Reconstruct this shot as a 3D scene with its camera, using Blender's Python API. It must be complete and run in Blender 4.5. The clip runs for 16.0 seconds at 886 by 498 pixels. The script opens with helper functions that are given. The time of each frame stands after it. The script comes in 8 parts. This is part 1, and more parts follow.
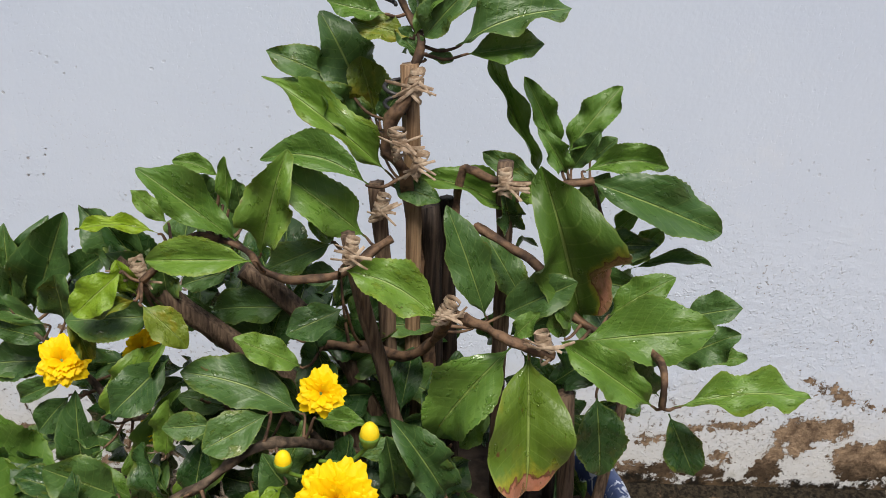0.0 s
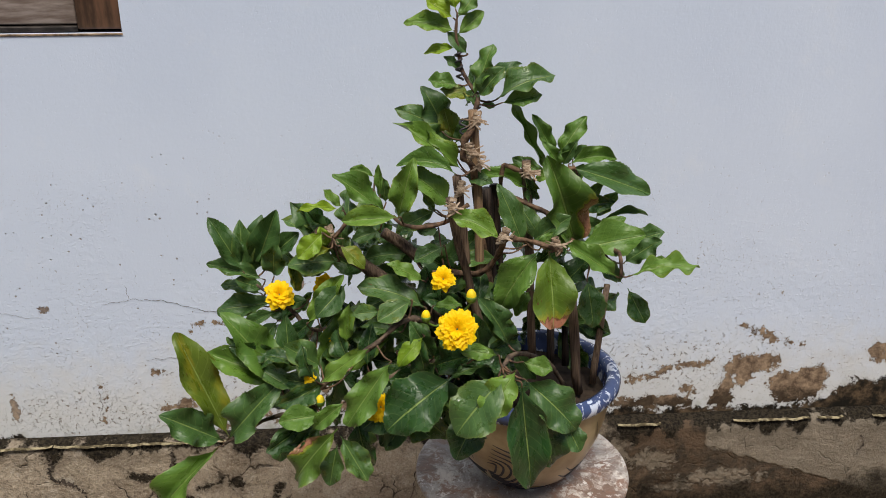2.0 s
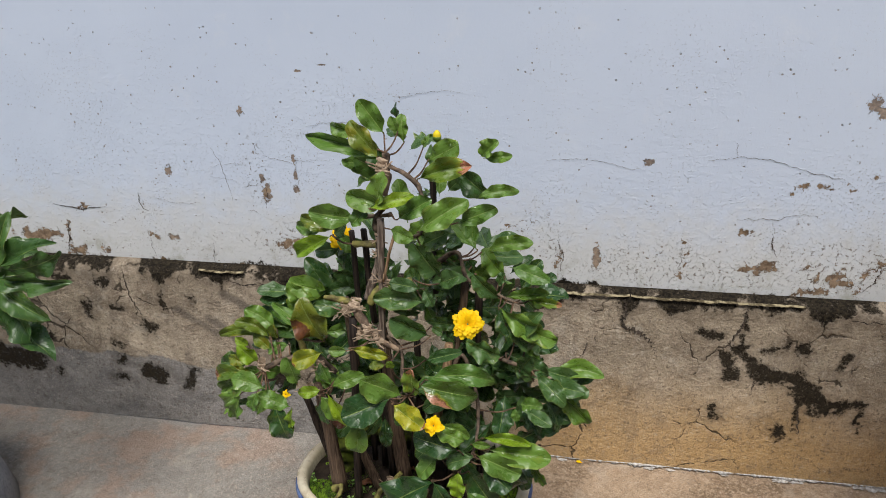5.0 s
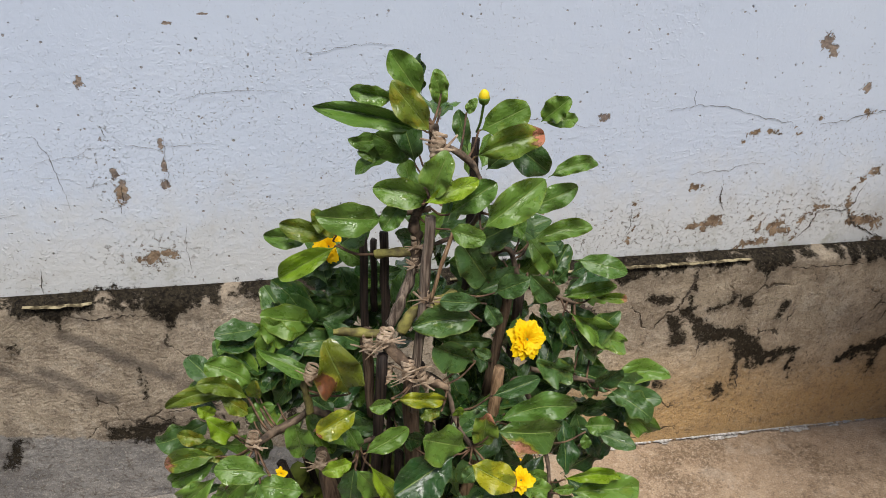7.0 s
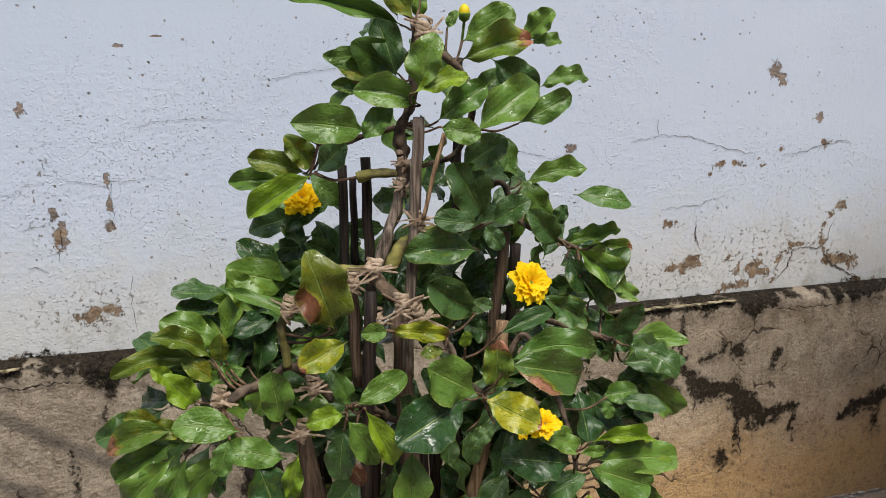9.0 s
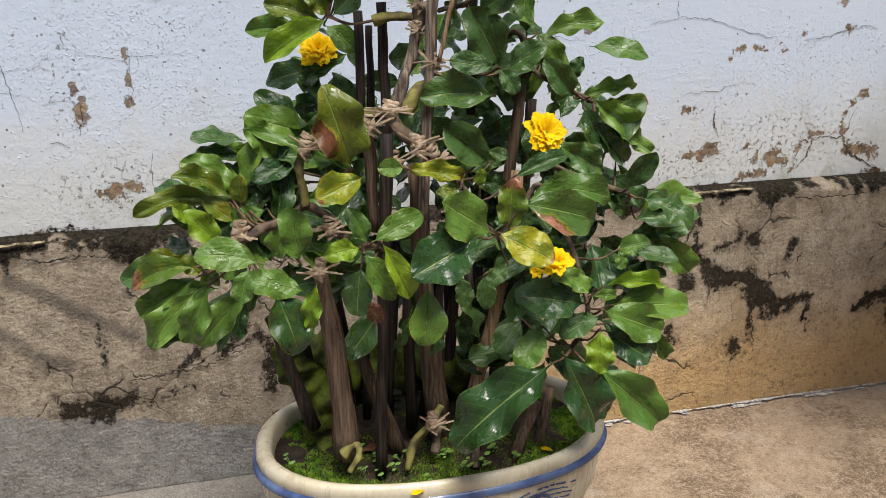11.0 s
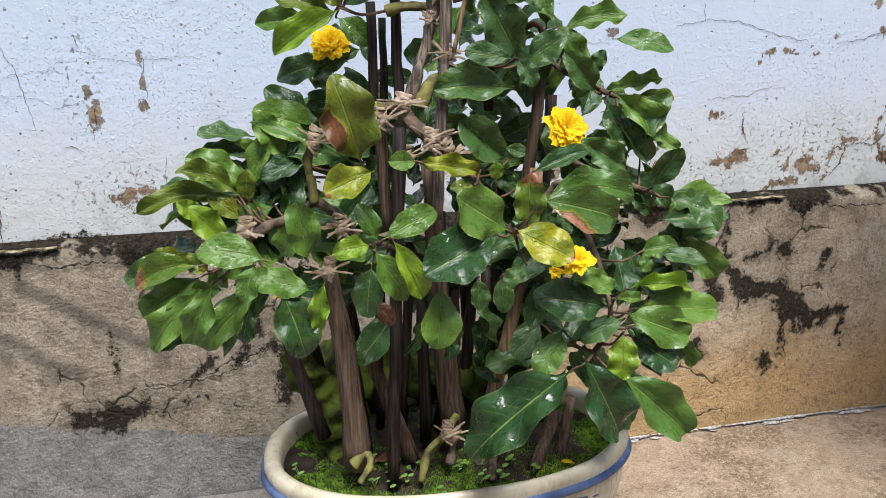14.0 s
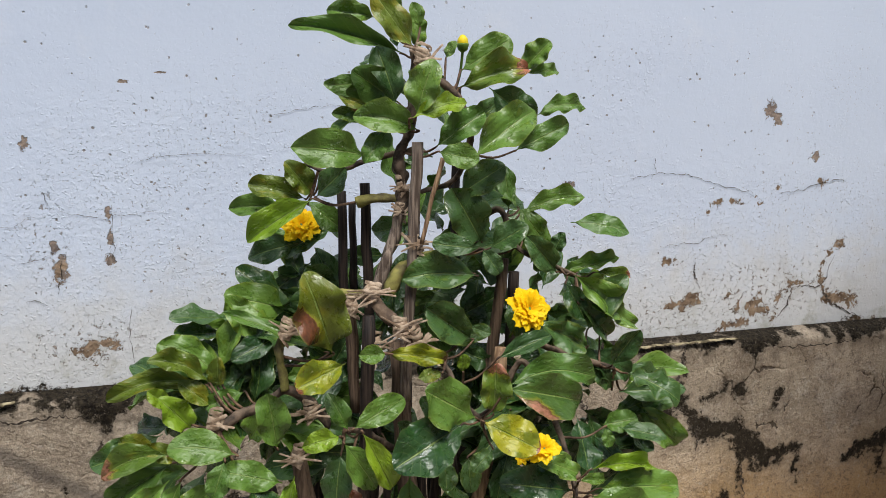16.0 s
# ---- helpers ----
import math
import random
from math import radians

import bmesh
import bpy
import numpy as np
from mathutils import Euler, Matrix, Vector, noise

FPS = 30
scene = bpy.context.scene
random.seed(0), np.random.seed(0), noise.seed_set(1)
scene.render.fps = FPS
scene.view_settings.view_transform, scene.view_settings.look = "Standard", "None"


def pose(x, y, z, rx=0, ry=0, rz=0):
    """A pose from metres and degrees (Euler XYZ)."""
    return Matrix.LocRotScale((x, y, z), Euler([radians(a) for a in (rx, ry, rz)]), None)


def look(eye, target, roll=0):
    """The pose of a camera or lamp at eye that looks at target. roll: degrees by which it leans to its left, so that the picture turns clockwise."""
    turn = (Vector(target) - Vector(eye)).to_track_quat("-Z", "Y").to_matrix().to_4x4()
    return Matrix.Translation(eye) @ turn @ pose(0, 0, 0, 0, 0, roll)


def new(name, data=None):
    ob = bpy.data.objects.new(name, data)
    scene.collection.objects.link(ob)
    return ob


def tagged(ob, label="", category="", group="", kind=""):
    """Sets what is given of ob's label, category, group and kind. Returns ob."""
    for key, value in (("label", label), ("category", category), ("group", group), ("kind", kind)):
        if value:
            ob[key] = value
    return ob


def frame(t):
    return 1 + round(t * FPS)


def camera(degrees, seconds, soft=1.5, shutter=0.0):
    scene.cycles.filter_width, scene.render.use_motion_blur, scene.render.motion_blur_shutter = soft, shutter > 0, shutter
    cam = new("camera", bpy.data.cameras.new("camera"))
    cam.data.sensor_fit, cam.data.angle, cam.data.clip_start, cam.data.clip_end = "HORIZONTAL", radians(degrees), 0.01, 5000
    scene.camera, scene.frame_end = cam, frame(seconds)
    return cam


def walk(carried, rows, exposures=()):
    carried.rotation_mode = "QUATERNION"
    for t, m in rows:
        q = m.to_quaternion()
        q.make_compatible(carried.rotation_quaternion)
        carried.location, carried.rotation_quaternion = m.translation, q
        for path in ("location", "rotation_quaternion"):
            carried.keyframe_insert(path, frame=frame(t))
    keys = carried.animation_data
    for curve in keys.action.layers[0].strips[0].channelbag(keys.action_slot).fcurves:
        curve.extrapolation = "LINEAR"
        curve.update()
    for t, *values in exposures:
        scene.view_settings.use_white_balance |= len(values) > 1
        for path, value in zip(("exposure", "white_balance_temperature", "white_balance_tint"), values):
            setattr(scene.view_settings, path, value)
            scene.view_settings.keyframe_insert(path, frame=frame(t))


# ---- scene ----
cam = camera(56.0, 16.0, soft=0.45)
PATH = [
    (0, (1.32, -1.093, 1.447), (1.418, 0.703, 0.574), 3.8),
    (0.5, (1.305, -1.222, 1.497), (1.393, 0.597, 0.67), 2.2),
    (1, (1.24, -1.438, 1.516), (1.336, 0.403, 0.742), 0.9),
    (1.5, (1.201, -1.559, 1.538), (1.324, 0.303, 0.819), 0.3),
    (2, (1.202, -1.651, 1.525), (1.318, 0.22, 0.829), -0.3),
    (2.5, (1.196, -1.8, 1.521), (1.278, 0.073, 0.826), -1.1),
    (3, (1.085, -1.893, 1.536), (1.063, -0.022, 0.828), -2.0),
    (3.5, (0.82, -1.932, 1.523), (0.776, -0.067, 0.803), -1.7),
    (4, (0.643, -1.901, 1.502), (0.556, -0.046, 0.76), -1.2),
    (4.5, (0.497, -1.768, 1.491), (0.246, 0.044, 0.681), -2.0),
    (5, (0.358, -1.719, 1.472), (-0.002, 0.019, 0.551), -2.4),
    (5.2, (0.288, -1.729, 1.465), (-0.009, 0.014, 0.53), -1.5),
    (7.3, (-0.155, -1.369, 1.306), (0.233, 0.32, 0.308), 1.8),
    (7.5, (-0.165, -1.363, 1.27), (0.243, 0.355, 0.332), 1.2),
    (8, (-0.157, -1.369, 1.196), (0.317, 0.437, 0.478), 0.5),
    (8.5, (-0.17, -1.366, 1.067), (0.342, 0.476, 0.481), 0.1),
    (8.7, (-0.18, -1.391, 1.032), (0.343, 0.476, 0.541), -0.1),
    (10.8, (-0.188, -1.467, 0.921), (0.299, 0.377, 0.32), -0.4),
    (11, (-0.19, -1.456, 0.905), (0.28, 0.381, 0.267), -0.3),
    (11.5, (-0.182, -1.428, 0.865), (0.261, 0.408, 0.207), -0.4),
    (12, (-0.174, -1.409, 0.83), (0.25, 0.418, 0.136), -0.5),
    (12.5, (-0.164, -1.406, 0.81), (0.246, 0.418, 0.1), -0.7),
    (13, (-0.162, -1.405, 0.808), (0.24, 0.421, 0.098), -0.8),
    (13.5, (-0.166, -1.415, 0.832), (0.232, 0.414, 0.127), -0.8),
    (14, (-0.172, -1.428, 0.872), (0.243, 0.437, 0.28), -0.7),
    (14.5, (-0.184, -1.439, 0.896), (0.257, 0.446, 0.396), -0.4),
    (15, (-0.198, -1.443, 0.914), (0.274, 0.444, 0.449), -0.2),
    (15.5, (-0.199, -1.432, 0.942), (0.302, 0.453, 0.5), -0.0),
    (16, (-0.183, -1.429, 0.969), (0.346, 0.464, 0.599), -0.0),
]
walk(cam, [(t, look(eye, target, roll)) for t, eye, target, roll in PATH],
     [(0, 1.19, 6700, 10), (0.5, 1.05, 6700, 10), (2, 1.04, 6650, 10), (4.5, 1.05, 6400, 10), (5.2, 1.05, 6400, 10), (8, 1.18, 6500, 10), (8.7, 1.17, 6500, 10),
      (10.8, 1.26, 6550, 10), (12.5, 1.70, 6400, 10), (13.5, 1.66, 5950, 9), (14.5, 1.36, 6250, 10), (15.5, 1.32, 6350, 10), (16, 1.22, 6350, 10)])

# ---- light: an overcast sky over an open yard ----
world = bpy.data.worlds.new("overcast")
scene.world = world
world.use_nodes = True
wt = world.node_tree
sky = wt.nodes.new("ShaderNodeTexSky")
sky.sky_type, sky.sun_disc = "NISHITA", False
sky.sun_elevation, sky.sun_rotation = radians(64), radians(187)
sky.air_density, sky.dust_density, sky.ozone_density = 0.8, 2.6, 1.2
background = wt.nodes["Background"]
background.inputs["Strength"].default_value = 0.047
wt.links.new(sky.outputs["Color"], background.inputs["Color"])

sun = new("sun", bpy.data.lights.new("sun", "SUN"))
sun.data.energy, sun.data.angle, sun.data.color = 1.85, radians(22), (1.0, 0.965, 0.91)
sun.matrix_world = look((0.7, -2.3, 5.4), (0.4, 0, 0.6))
tagged(sun, kind="structure")

# ---- node helpers ----
def material(name, rough=0.6, metal=0.0):
    m = bpy.data.materials.new(name)
    m.use_nodes = True
    nt = m.node_tree
    b = nt.nodes["Principled BSDF"]
    b.inputs["Roughness"].default_value, b.inputs["Metallic"].default_value = rough, metal
    b.inputs["Specular IOR Level"].default_value = 0.5 if rough < 0.5 else 0.2  # dry, porous surfaces shine little
    return m, nt, b


def put(nt, socket, value):
    if isinstance(value, bpy.types.NodeSocket):
        nt.links.new(value, socket)
    elif isinstance(value, tuple) and len(value) == 3 and socket.type == "RGBA":
        socket.default_value = (*value, 1)
    else:
        socket.default_value = value


def calc(nt, op, a, b=0.0, c=0.0, clamp=False):
    n = nt.nodes.new("ShaderNodeMath")
    n.operation, n.use_clamp = op, clamp
    for s, v in zip(n.inputs, (a, b, c)):
        put(nt, s, v)
    return n.outputs[0]


def vec(nt, op, a, b=None, c=None):
    n = nt.nodes.new("ShaderNodeVectorMath")
    n.operation = op
    for s, v in zip(n.inputs, (a, b, c)):
        if v is not None:
            put(nt, s, v)
    return n.outputs["Value"] if op in ("LENGTH", "DOT_PRODUCT", "DISTANCE") else n.outputs["Vector"]


def mix(nt, f, a, b, kind="MIX"):
    n = nt.nodes.new("ShaderNodeMix")
    n.data_type, n.blend_type = "RGBA", kind
    put(nt, n.inputs["Factor"], f)
    put(nt, n.inputs[6], a)
    put(nt, n.inputs[7], b)
    return n.outputs[2]


def span(nt, v, lo, hi, to=(0.0, 1.0)):
    n = nt.nodes.new("ShaderNodeMapRange")
    n.interpolation_type = "SMOOTHSTEP"
    for s, x in zip(n.inputs, (v, lo, hi, *to)):
        put(nt, s, x)
    return n.outputs[0]


def grain(nt, where, scale, detail=4.0, rough=0.55, warp=0.0):
    n = nt.nodes.new("ShaderNodeTexNoise")
    put(nt, n.inputs["Vector"], where)
    n.inputs["Scale"].default_value, n.inputs["Detail"].default_value = scale, detail
    n.inputs["Roughness"].default_value, n.inputs["Distortion"].default_value = rough, warp
    return n.outputs["Fac"]


def cells(nt, where, scale, feature="F1", out="Distance", rand=1.0):
    n = nt.nodes.new("ShaderNodeTexVoronoi")
    n.feature = feature
    put(nt, n.inputs["Vector"], where)
    n.inputs["Scale"].default_value, n.inputs["Randomness"].default_value = scale, rand
    return n.outputs[out]


def relief(nt, b, height, strength=0.3, distance=0.002):
    n = nt.nodes.new("ShaderNodeBump")
    n.inputs["Strength"].default_value, n.inputs["Distance"].default_value = strength, distance
    put(nt, n.inputs["Height"], height)
    nt.links.new(n.outputs[0], b.inputs["Normal"])


def coords(nt, out="Object"):
    return nt.nodes.new("ShaderNodeTexCoord").outputs[out]


def axes(nt, where):
    n = nt.nodes.new("ShaderNodeSeparateXYZ")
    put(nt, n.inputs[0], where)
    return n.outputs


def patches(nt, where, spots):
    """The distance to the nearest of some oval patches (x, z, half width, half height), 1 on their edge."""
    best = None
    for x, z, rx, rz in spots:
        v = vec(nt, "MULTIPLY_ADD", where, (1 / rx, 0, 1 / rz), (-x / rx, 0, -z / rz))
        d = vec(nt, "LENGTH", v)
        best = d if best is None else calc(nt, "MINIMUM", best, d)
    return best


def ragged(nt, field, noise_value, amount, edge=0.06):
    """1 inside a patch whose rim is torn by a noise."""
    f = calc(nt, "MULTIPLY_ADD", calc(nt, "SUBTRACT", noise_value, 0.5), amount, field)
    return span(nt, f, 1.0 + edge, 1.0 - edge)


def wear(nt, name="wear"):
    """How near a place is to the worn patches of its wall, 1 on their edge, as laid out in the plan below."""
    n = nt.nodes.new("ShaderNodeAttribute")
    n.attribute_name = name
    return n.outputs["Fac"]


def shaken(nt, where, scale, amount, detail=4.0):
    """The place, shifted about by a noise, so that outlines break up."""
    n = nt.nodes.new("ShaderNodeTexNoise")
    put(nt, n.inputs["Vector"], where)
    n.inputs["Scale"].default_value, n.inputs["Detail"].default_value, n.inputs["Roughness"].default_value = scale, detail, 0.65
    return vec(nt, "MULTIPLY_ADD", vec(nt, "SUBTRACT", n.outputs["Color"], (0.5, 0.5, 0.5)), (amount, 0, amount), where)


# ---- materials of the setting ----
def wall_paint():
    m, nt, b = material("blue_limewash", 0.75)
    b.inputs["Specular IOR Level"].default_value = 0.12
    p = coords(nt)
    x, y, z = axes(nt, p)
    fine, mid, big = grain(nt, p, 170, 3), grain(nt, p, 22, 5, 0.6), grain(nt, p, 2.3, 4)
    c = mix(nt, span(nt, big, 0.3, 0.7), (0.572, 0.645, 0.765), (0.61, 0.682, 0.795))
    c = mix(nt, calc(nt, "MULTIPLY", span(nt, grain(nt, p, 8, 6, 0.7), 0.55, 0.7), 0.25), c, (0.70, 0.735, 0.785))
    # chalky, greyer lime near the foot of the wall
    foot = span(nt, calc(nt, "MULTIPLY_ADD", calc(nt, "SUBTRACT", mid, 0.5), 0.22, z), 0.76, 0.53)
    c = mix(nt, calc(nt, "MULTIPLY", foot, 0.85), c, (0.595, 0.60, 0.585))
    smear = calc(nt, "MULTIPLY", span(nt, grain(nt, p, 6, 5, 0.65), 0.56, 0.75), span(nt, z, 0.85, 0.5))
    c = mix(nt, calc(nt, "MULTIPLY", smear, 0.6), c, (0.40, 0.385, 0.35))
    # green algae and brown damp low down
    algae = calc(nt, "MULTIPLY", span(nt, grain(nt, vec(nt, "ADD", p, (2, 0, 9)), 9, 6, 0.7), 0.5, 0.68), span(nt, z, 0.60, 0.49))
    c = mix(nt, calc(nt, "MULTIPLY", algae, 0.6), c, (0.24, 0.23, 0.13))
    # brighter flecks of blistered paint, their white highlights put into the colour
    blister = cells(nt, shaken(nt, p, 60, 0.018, 4), 165)
    raised = calc(nt, "MULTIPLY", span(nt, blister, 0.42, 0.10), span(nt, grain(nt, p, 30, 4, 0.6), 0.44, 0.60))
    zone = span(nt, calc(nt, "MULTIPLY_ADD", calc(nt, "SUBTRACT", grain(nt, p, 3.1, 3), 0.5), 0.9, z), 1.15, 0.75)
    raised = calc(nt, "MULTIPLY", raised, calc(nt, "MULTIPLY_ADD", zone, 0.95, 0.02))
    # small dark pits where the paint has dropped off, crowded round the worst places
    crowd = span(nt, patches(nt, shaken(nt, p, 14, 0.08), [(0.47, 0.545, 0.13, 0.05), (0.90, 0.57, 0.17, 0.06), (-0.40, 0.56, 0.10, 0.04), (1.85, 0.62, 0.22, 0.07), (0.20, 0.60, 0.08, 0.06), (0.62, 0.53, 0.16, 0.035), (-0.44, 0.74, 0.03, 0.09)]), 1.3, 0.5)
    pit = calc(nt, "MULTIPLY", span(nt, grain(nt, p, 120, 3, 0.6), 0.655, 0.67), calc(nt, "MULTIPLY", zone, span(nt, grain(nt, p, 6, 4, 0.6), 0.45, 0.62)))
    pit2 = calc(nt, "MULTIPLY", span(nt, grain(nt, vec(nt, "ADD", p, (7.3, 0, 2.1)), 48, 4, 0.7), 0.675, 0.69), zone)
    pit3 = calc(nt, "MULTIPLY", span(nt, grain(nt, vec(nt, "ADD", p, (1.3, 0, 4.1)), 95, 5, 0.7), 0.585, 0.61), crowd)
    chip = calc(nt, "MULTIPLY", span(nt, grain(nt, vec(nt, "ADD", p, (3.7, 0, 8.1)), 210, 2, 0.5), 0.63, 0.66), calc(nt, "MULTIPLY", span(nt, grain(nt, p, 5, 4, 0.65), 0.43, 0.62), calc(nt, "MULTIPLY_ADD", zone, 0.75, 0.1)))
    dot = calc(nt, "MULTIPLY", span(nt, cells(nt, shaken(nt, p, 90, 0.006, 3), 60), 0.15, 0.11), calc(nt, "MULTIPLY", span(nt, grain(nt, vec(nt, "ADD", p, (4.4, 0, 6.2)), 17, 4, 0.7), 0.52, 0.56), calc(nt, "MULTIPLY_ADD", span(nt, x, 1.2, 0.7), 0.7, 0.2)))
    chip = calc(nt, "MAXIMUM", calc(nt, "MULTIPLY", chip, 0.6), calc(nt, "MULTIPLY", dot, span(nt, z, 1.25, 1.0)))
    pit = calc(nt, "MAXIMUM", calc(nt, "MAXIMUM", pit, chip), calc(nt, "MAXIMUM", pit2, pit3))
    c = mix(nt, calc(nt, "MULTIPLY", raised, 0.16), c, (0.74, 0.785, 0.83))
    c = mix(nt, calc(nt, "MULTIPLY", pit, 0.85), c, mix(nt, mid, (0.16, 0.13, 0.11), (0.33, 0.27, 0.22)))
    # patches of bare plaster, with torn outlines
    torn = grain(nt, p, 85, 5, 0.7, 0.3)
    spots = [(0.888, 0.935, 0.012, 0.016), (0.905, 0.915, 0.01, 0.012), (0.46, 0.797, 0.012, 0.008), (-0.422, 0.69, 0.01, 0.02), (-0.46, 0.89, 0.007, 0.01), (-0.345, 0.775, 0.004, 0.012), (-0.345, 0.735, 0.005, 0.014), (-0.347, 0.70, 0.008, 0.008), (-0.43, 0.725, 0.006, 0.012),
             (-0.31, 0.986, 0.007, 0.003), (-0.25, 1.0, 0.010, 0.0015), (0.36, 0.56, 0.008, 0.03), (1.0, 0.84, 0.008, 0.01), (-0.69, 0.555, 0.014, 0.007), (-0.67, 0.735, 0.01, 0.012),
             (1.07, 0.655, 0.006, 0.006), (0.69, 0.643, 0.005, 0.005)]
    bare = ragged(nt, patches(nt, p, spots), torn, 4.2, 0.12)
    field = calc(nt, "MULTIPLY_ADD", calc(nt, "SUBTRACT", grain(nt, p, 32, 9, 0.8), 0.5), 6.0, wear(nt))
    field = calc(nt, "MULTIPLY_ADD", calc(nt, "SUBTRACT", torn, 0.5), 4.5, field)
    peel = span(nt, field, 0.95, 0.82)
    plaster = mix(nt, span(nt, grain(nt, p, 38, 8, 0.78), 0.34, 0.66), (0.085, 0.056, 0.038), (0.37, 0.27, 0.18))
    soak = calc(nt, "MULTIPLY", span(nt, x, 1.6, 1.75), span(nt, calc(nt, "MULTIPLY_ADD", calc(nt, "SUBTRACT", grain(nt, p, 18, 6, 0.7), 0.5), 0.16, z), 0.555, 0.515))
    plaster = mix(nt, calc(nt, "MULTIPLY", soak, 0.85), plaster, (0.035, 0.024, 0.015))
    c = mix(nt, calc(nt, "MULTIPLY", span(nt, field, 1.6, 1.0), calc(nt, "MULTIPLY", span(nt, torn, 0.5, 0.6), 0.4)), c, (0.33, 0.29, 0.25))
    c = mix(nt, calc(nt, "MAXIMUM", calc(nt, "MULTIPLY", bare, 0.9), peel), c, plaster)
    # mould along the ledge, thick where the wall is wet
    mould = calc(nt, "MULTIPLY_ADD", calc(nt, "SUBTRACT", grain(nt, p, 34, 7, 0.78), 0.5), 0.12, calc(nt, "SUBTRACT", z, 0.485))
    wet = calc(nt, "ADD", calc(nt, "ADD", span(nt, x, 1.55, 1.8, (0.0, 0.022)), span(nt, x, 2.10, 2.42, (0.0, 0.075))), span(nt, grain(nt, vec(nt, "MULTIPLY", p, (1, 0, 0)), 5, 3), 0.45, 0.65, (0.0, 0.02)))
    low = span(nt, calc(nt, "SUBTRACT", mould, wet), -0.004, -0.014)
    c = mix(nt, low, c, mix(nt, span(nt, grain(nt, p, 13, 7, 0.75), 0.42, 0.62), (0.014, 0.012, 0.009), (0.14, 0.095, 0.056)))
    put(nt, b.inputs["Base Color"], c)
    open_ = calc(nt, "MAXIMUM", bare, peel)
    h = calc(nt, "MULTIPLY_ADD", fine, calc(nt, "MULTIPLY_ADD", open_, 0.8, 0.10), calc(nt, "MULTIPLY", raised, 0.26))
    h = calc(nt, "SUBTRACT", h, calc(nt, "MULTIPLY", calc(nt, "MAXIMUM", pit, open_), 1.5))
    h = calc(nt, "MULTIPLY_ADD", mid, calc(nt, "MULTIPLY_ADD", calc(nt, "MAXIMUM", open_, foot), 0.6, 0.16), h)
    h = calc(nt, "MULTIPLY_ADD", grain(nt, p, 62, 4, 0.6), calc(nt, "MULTIPLY_ADD", zone, 0.55, 0.12), h)
    relief(nt, b, h, 0.8, 0.0032)
    return m


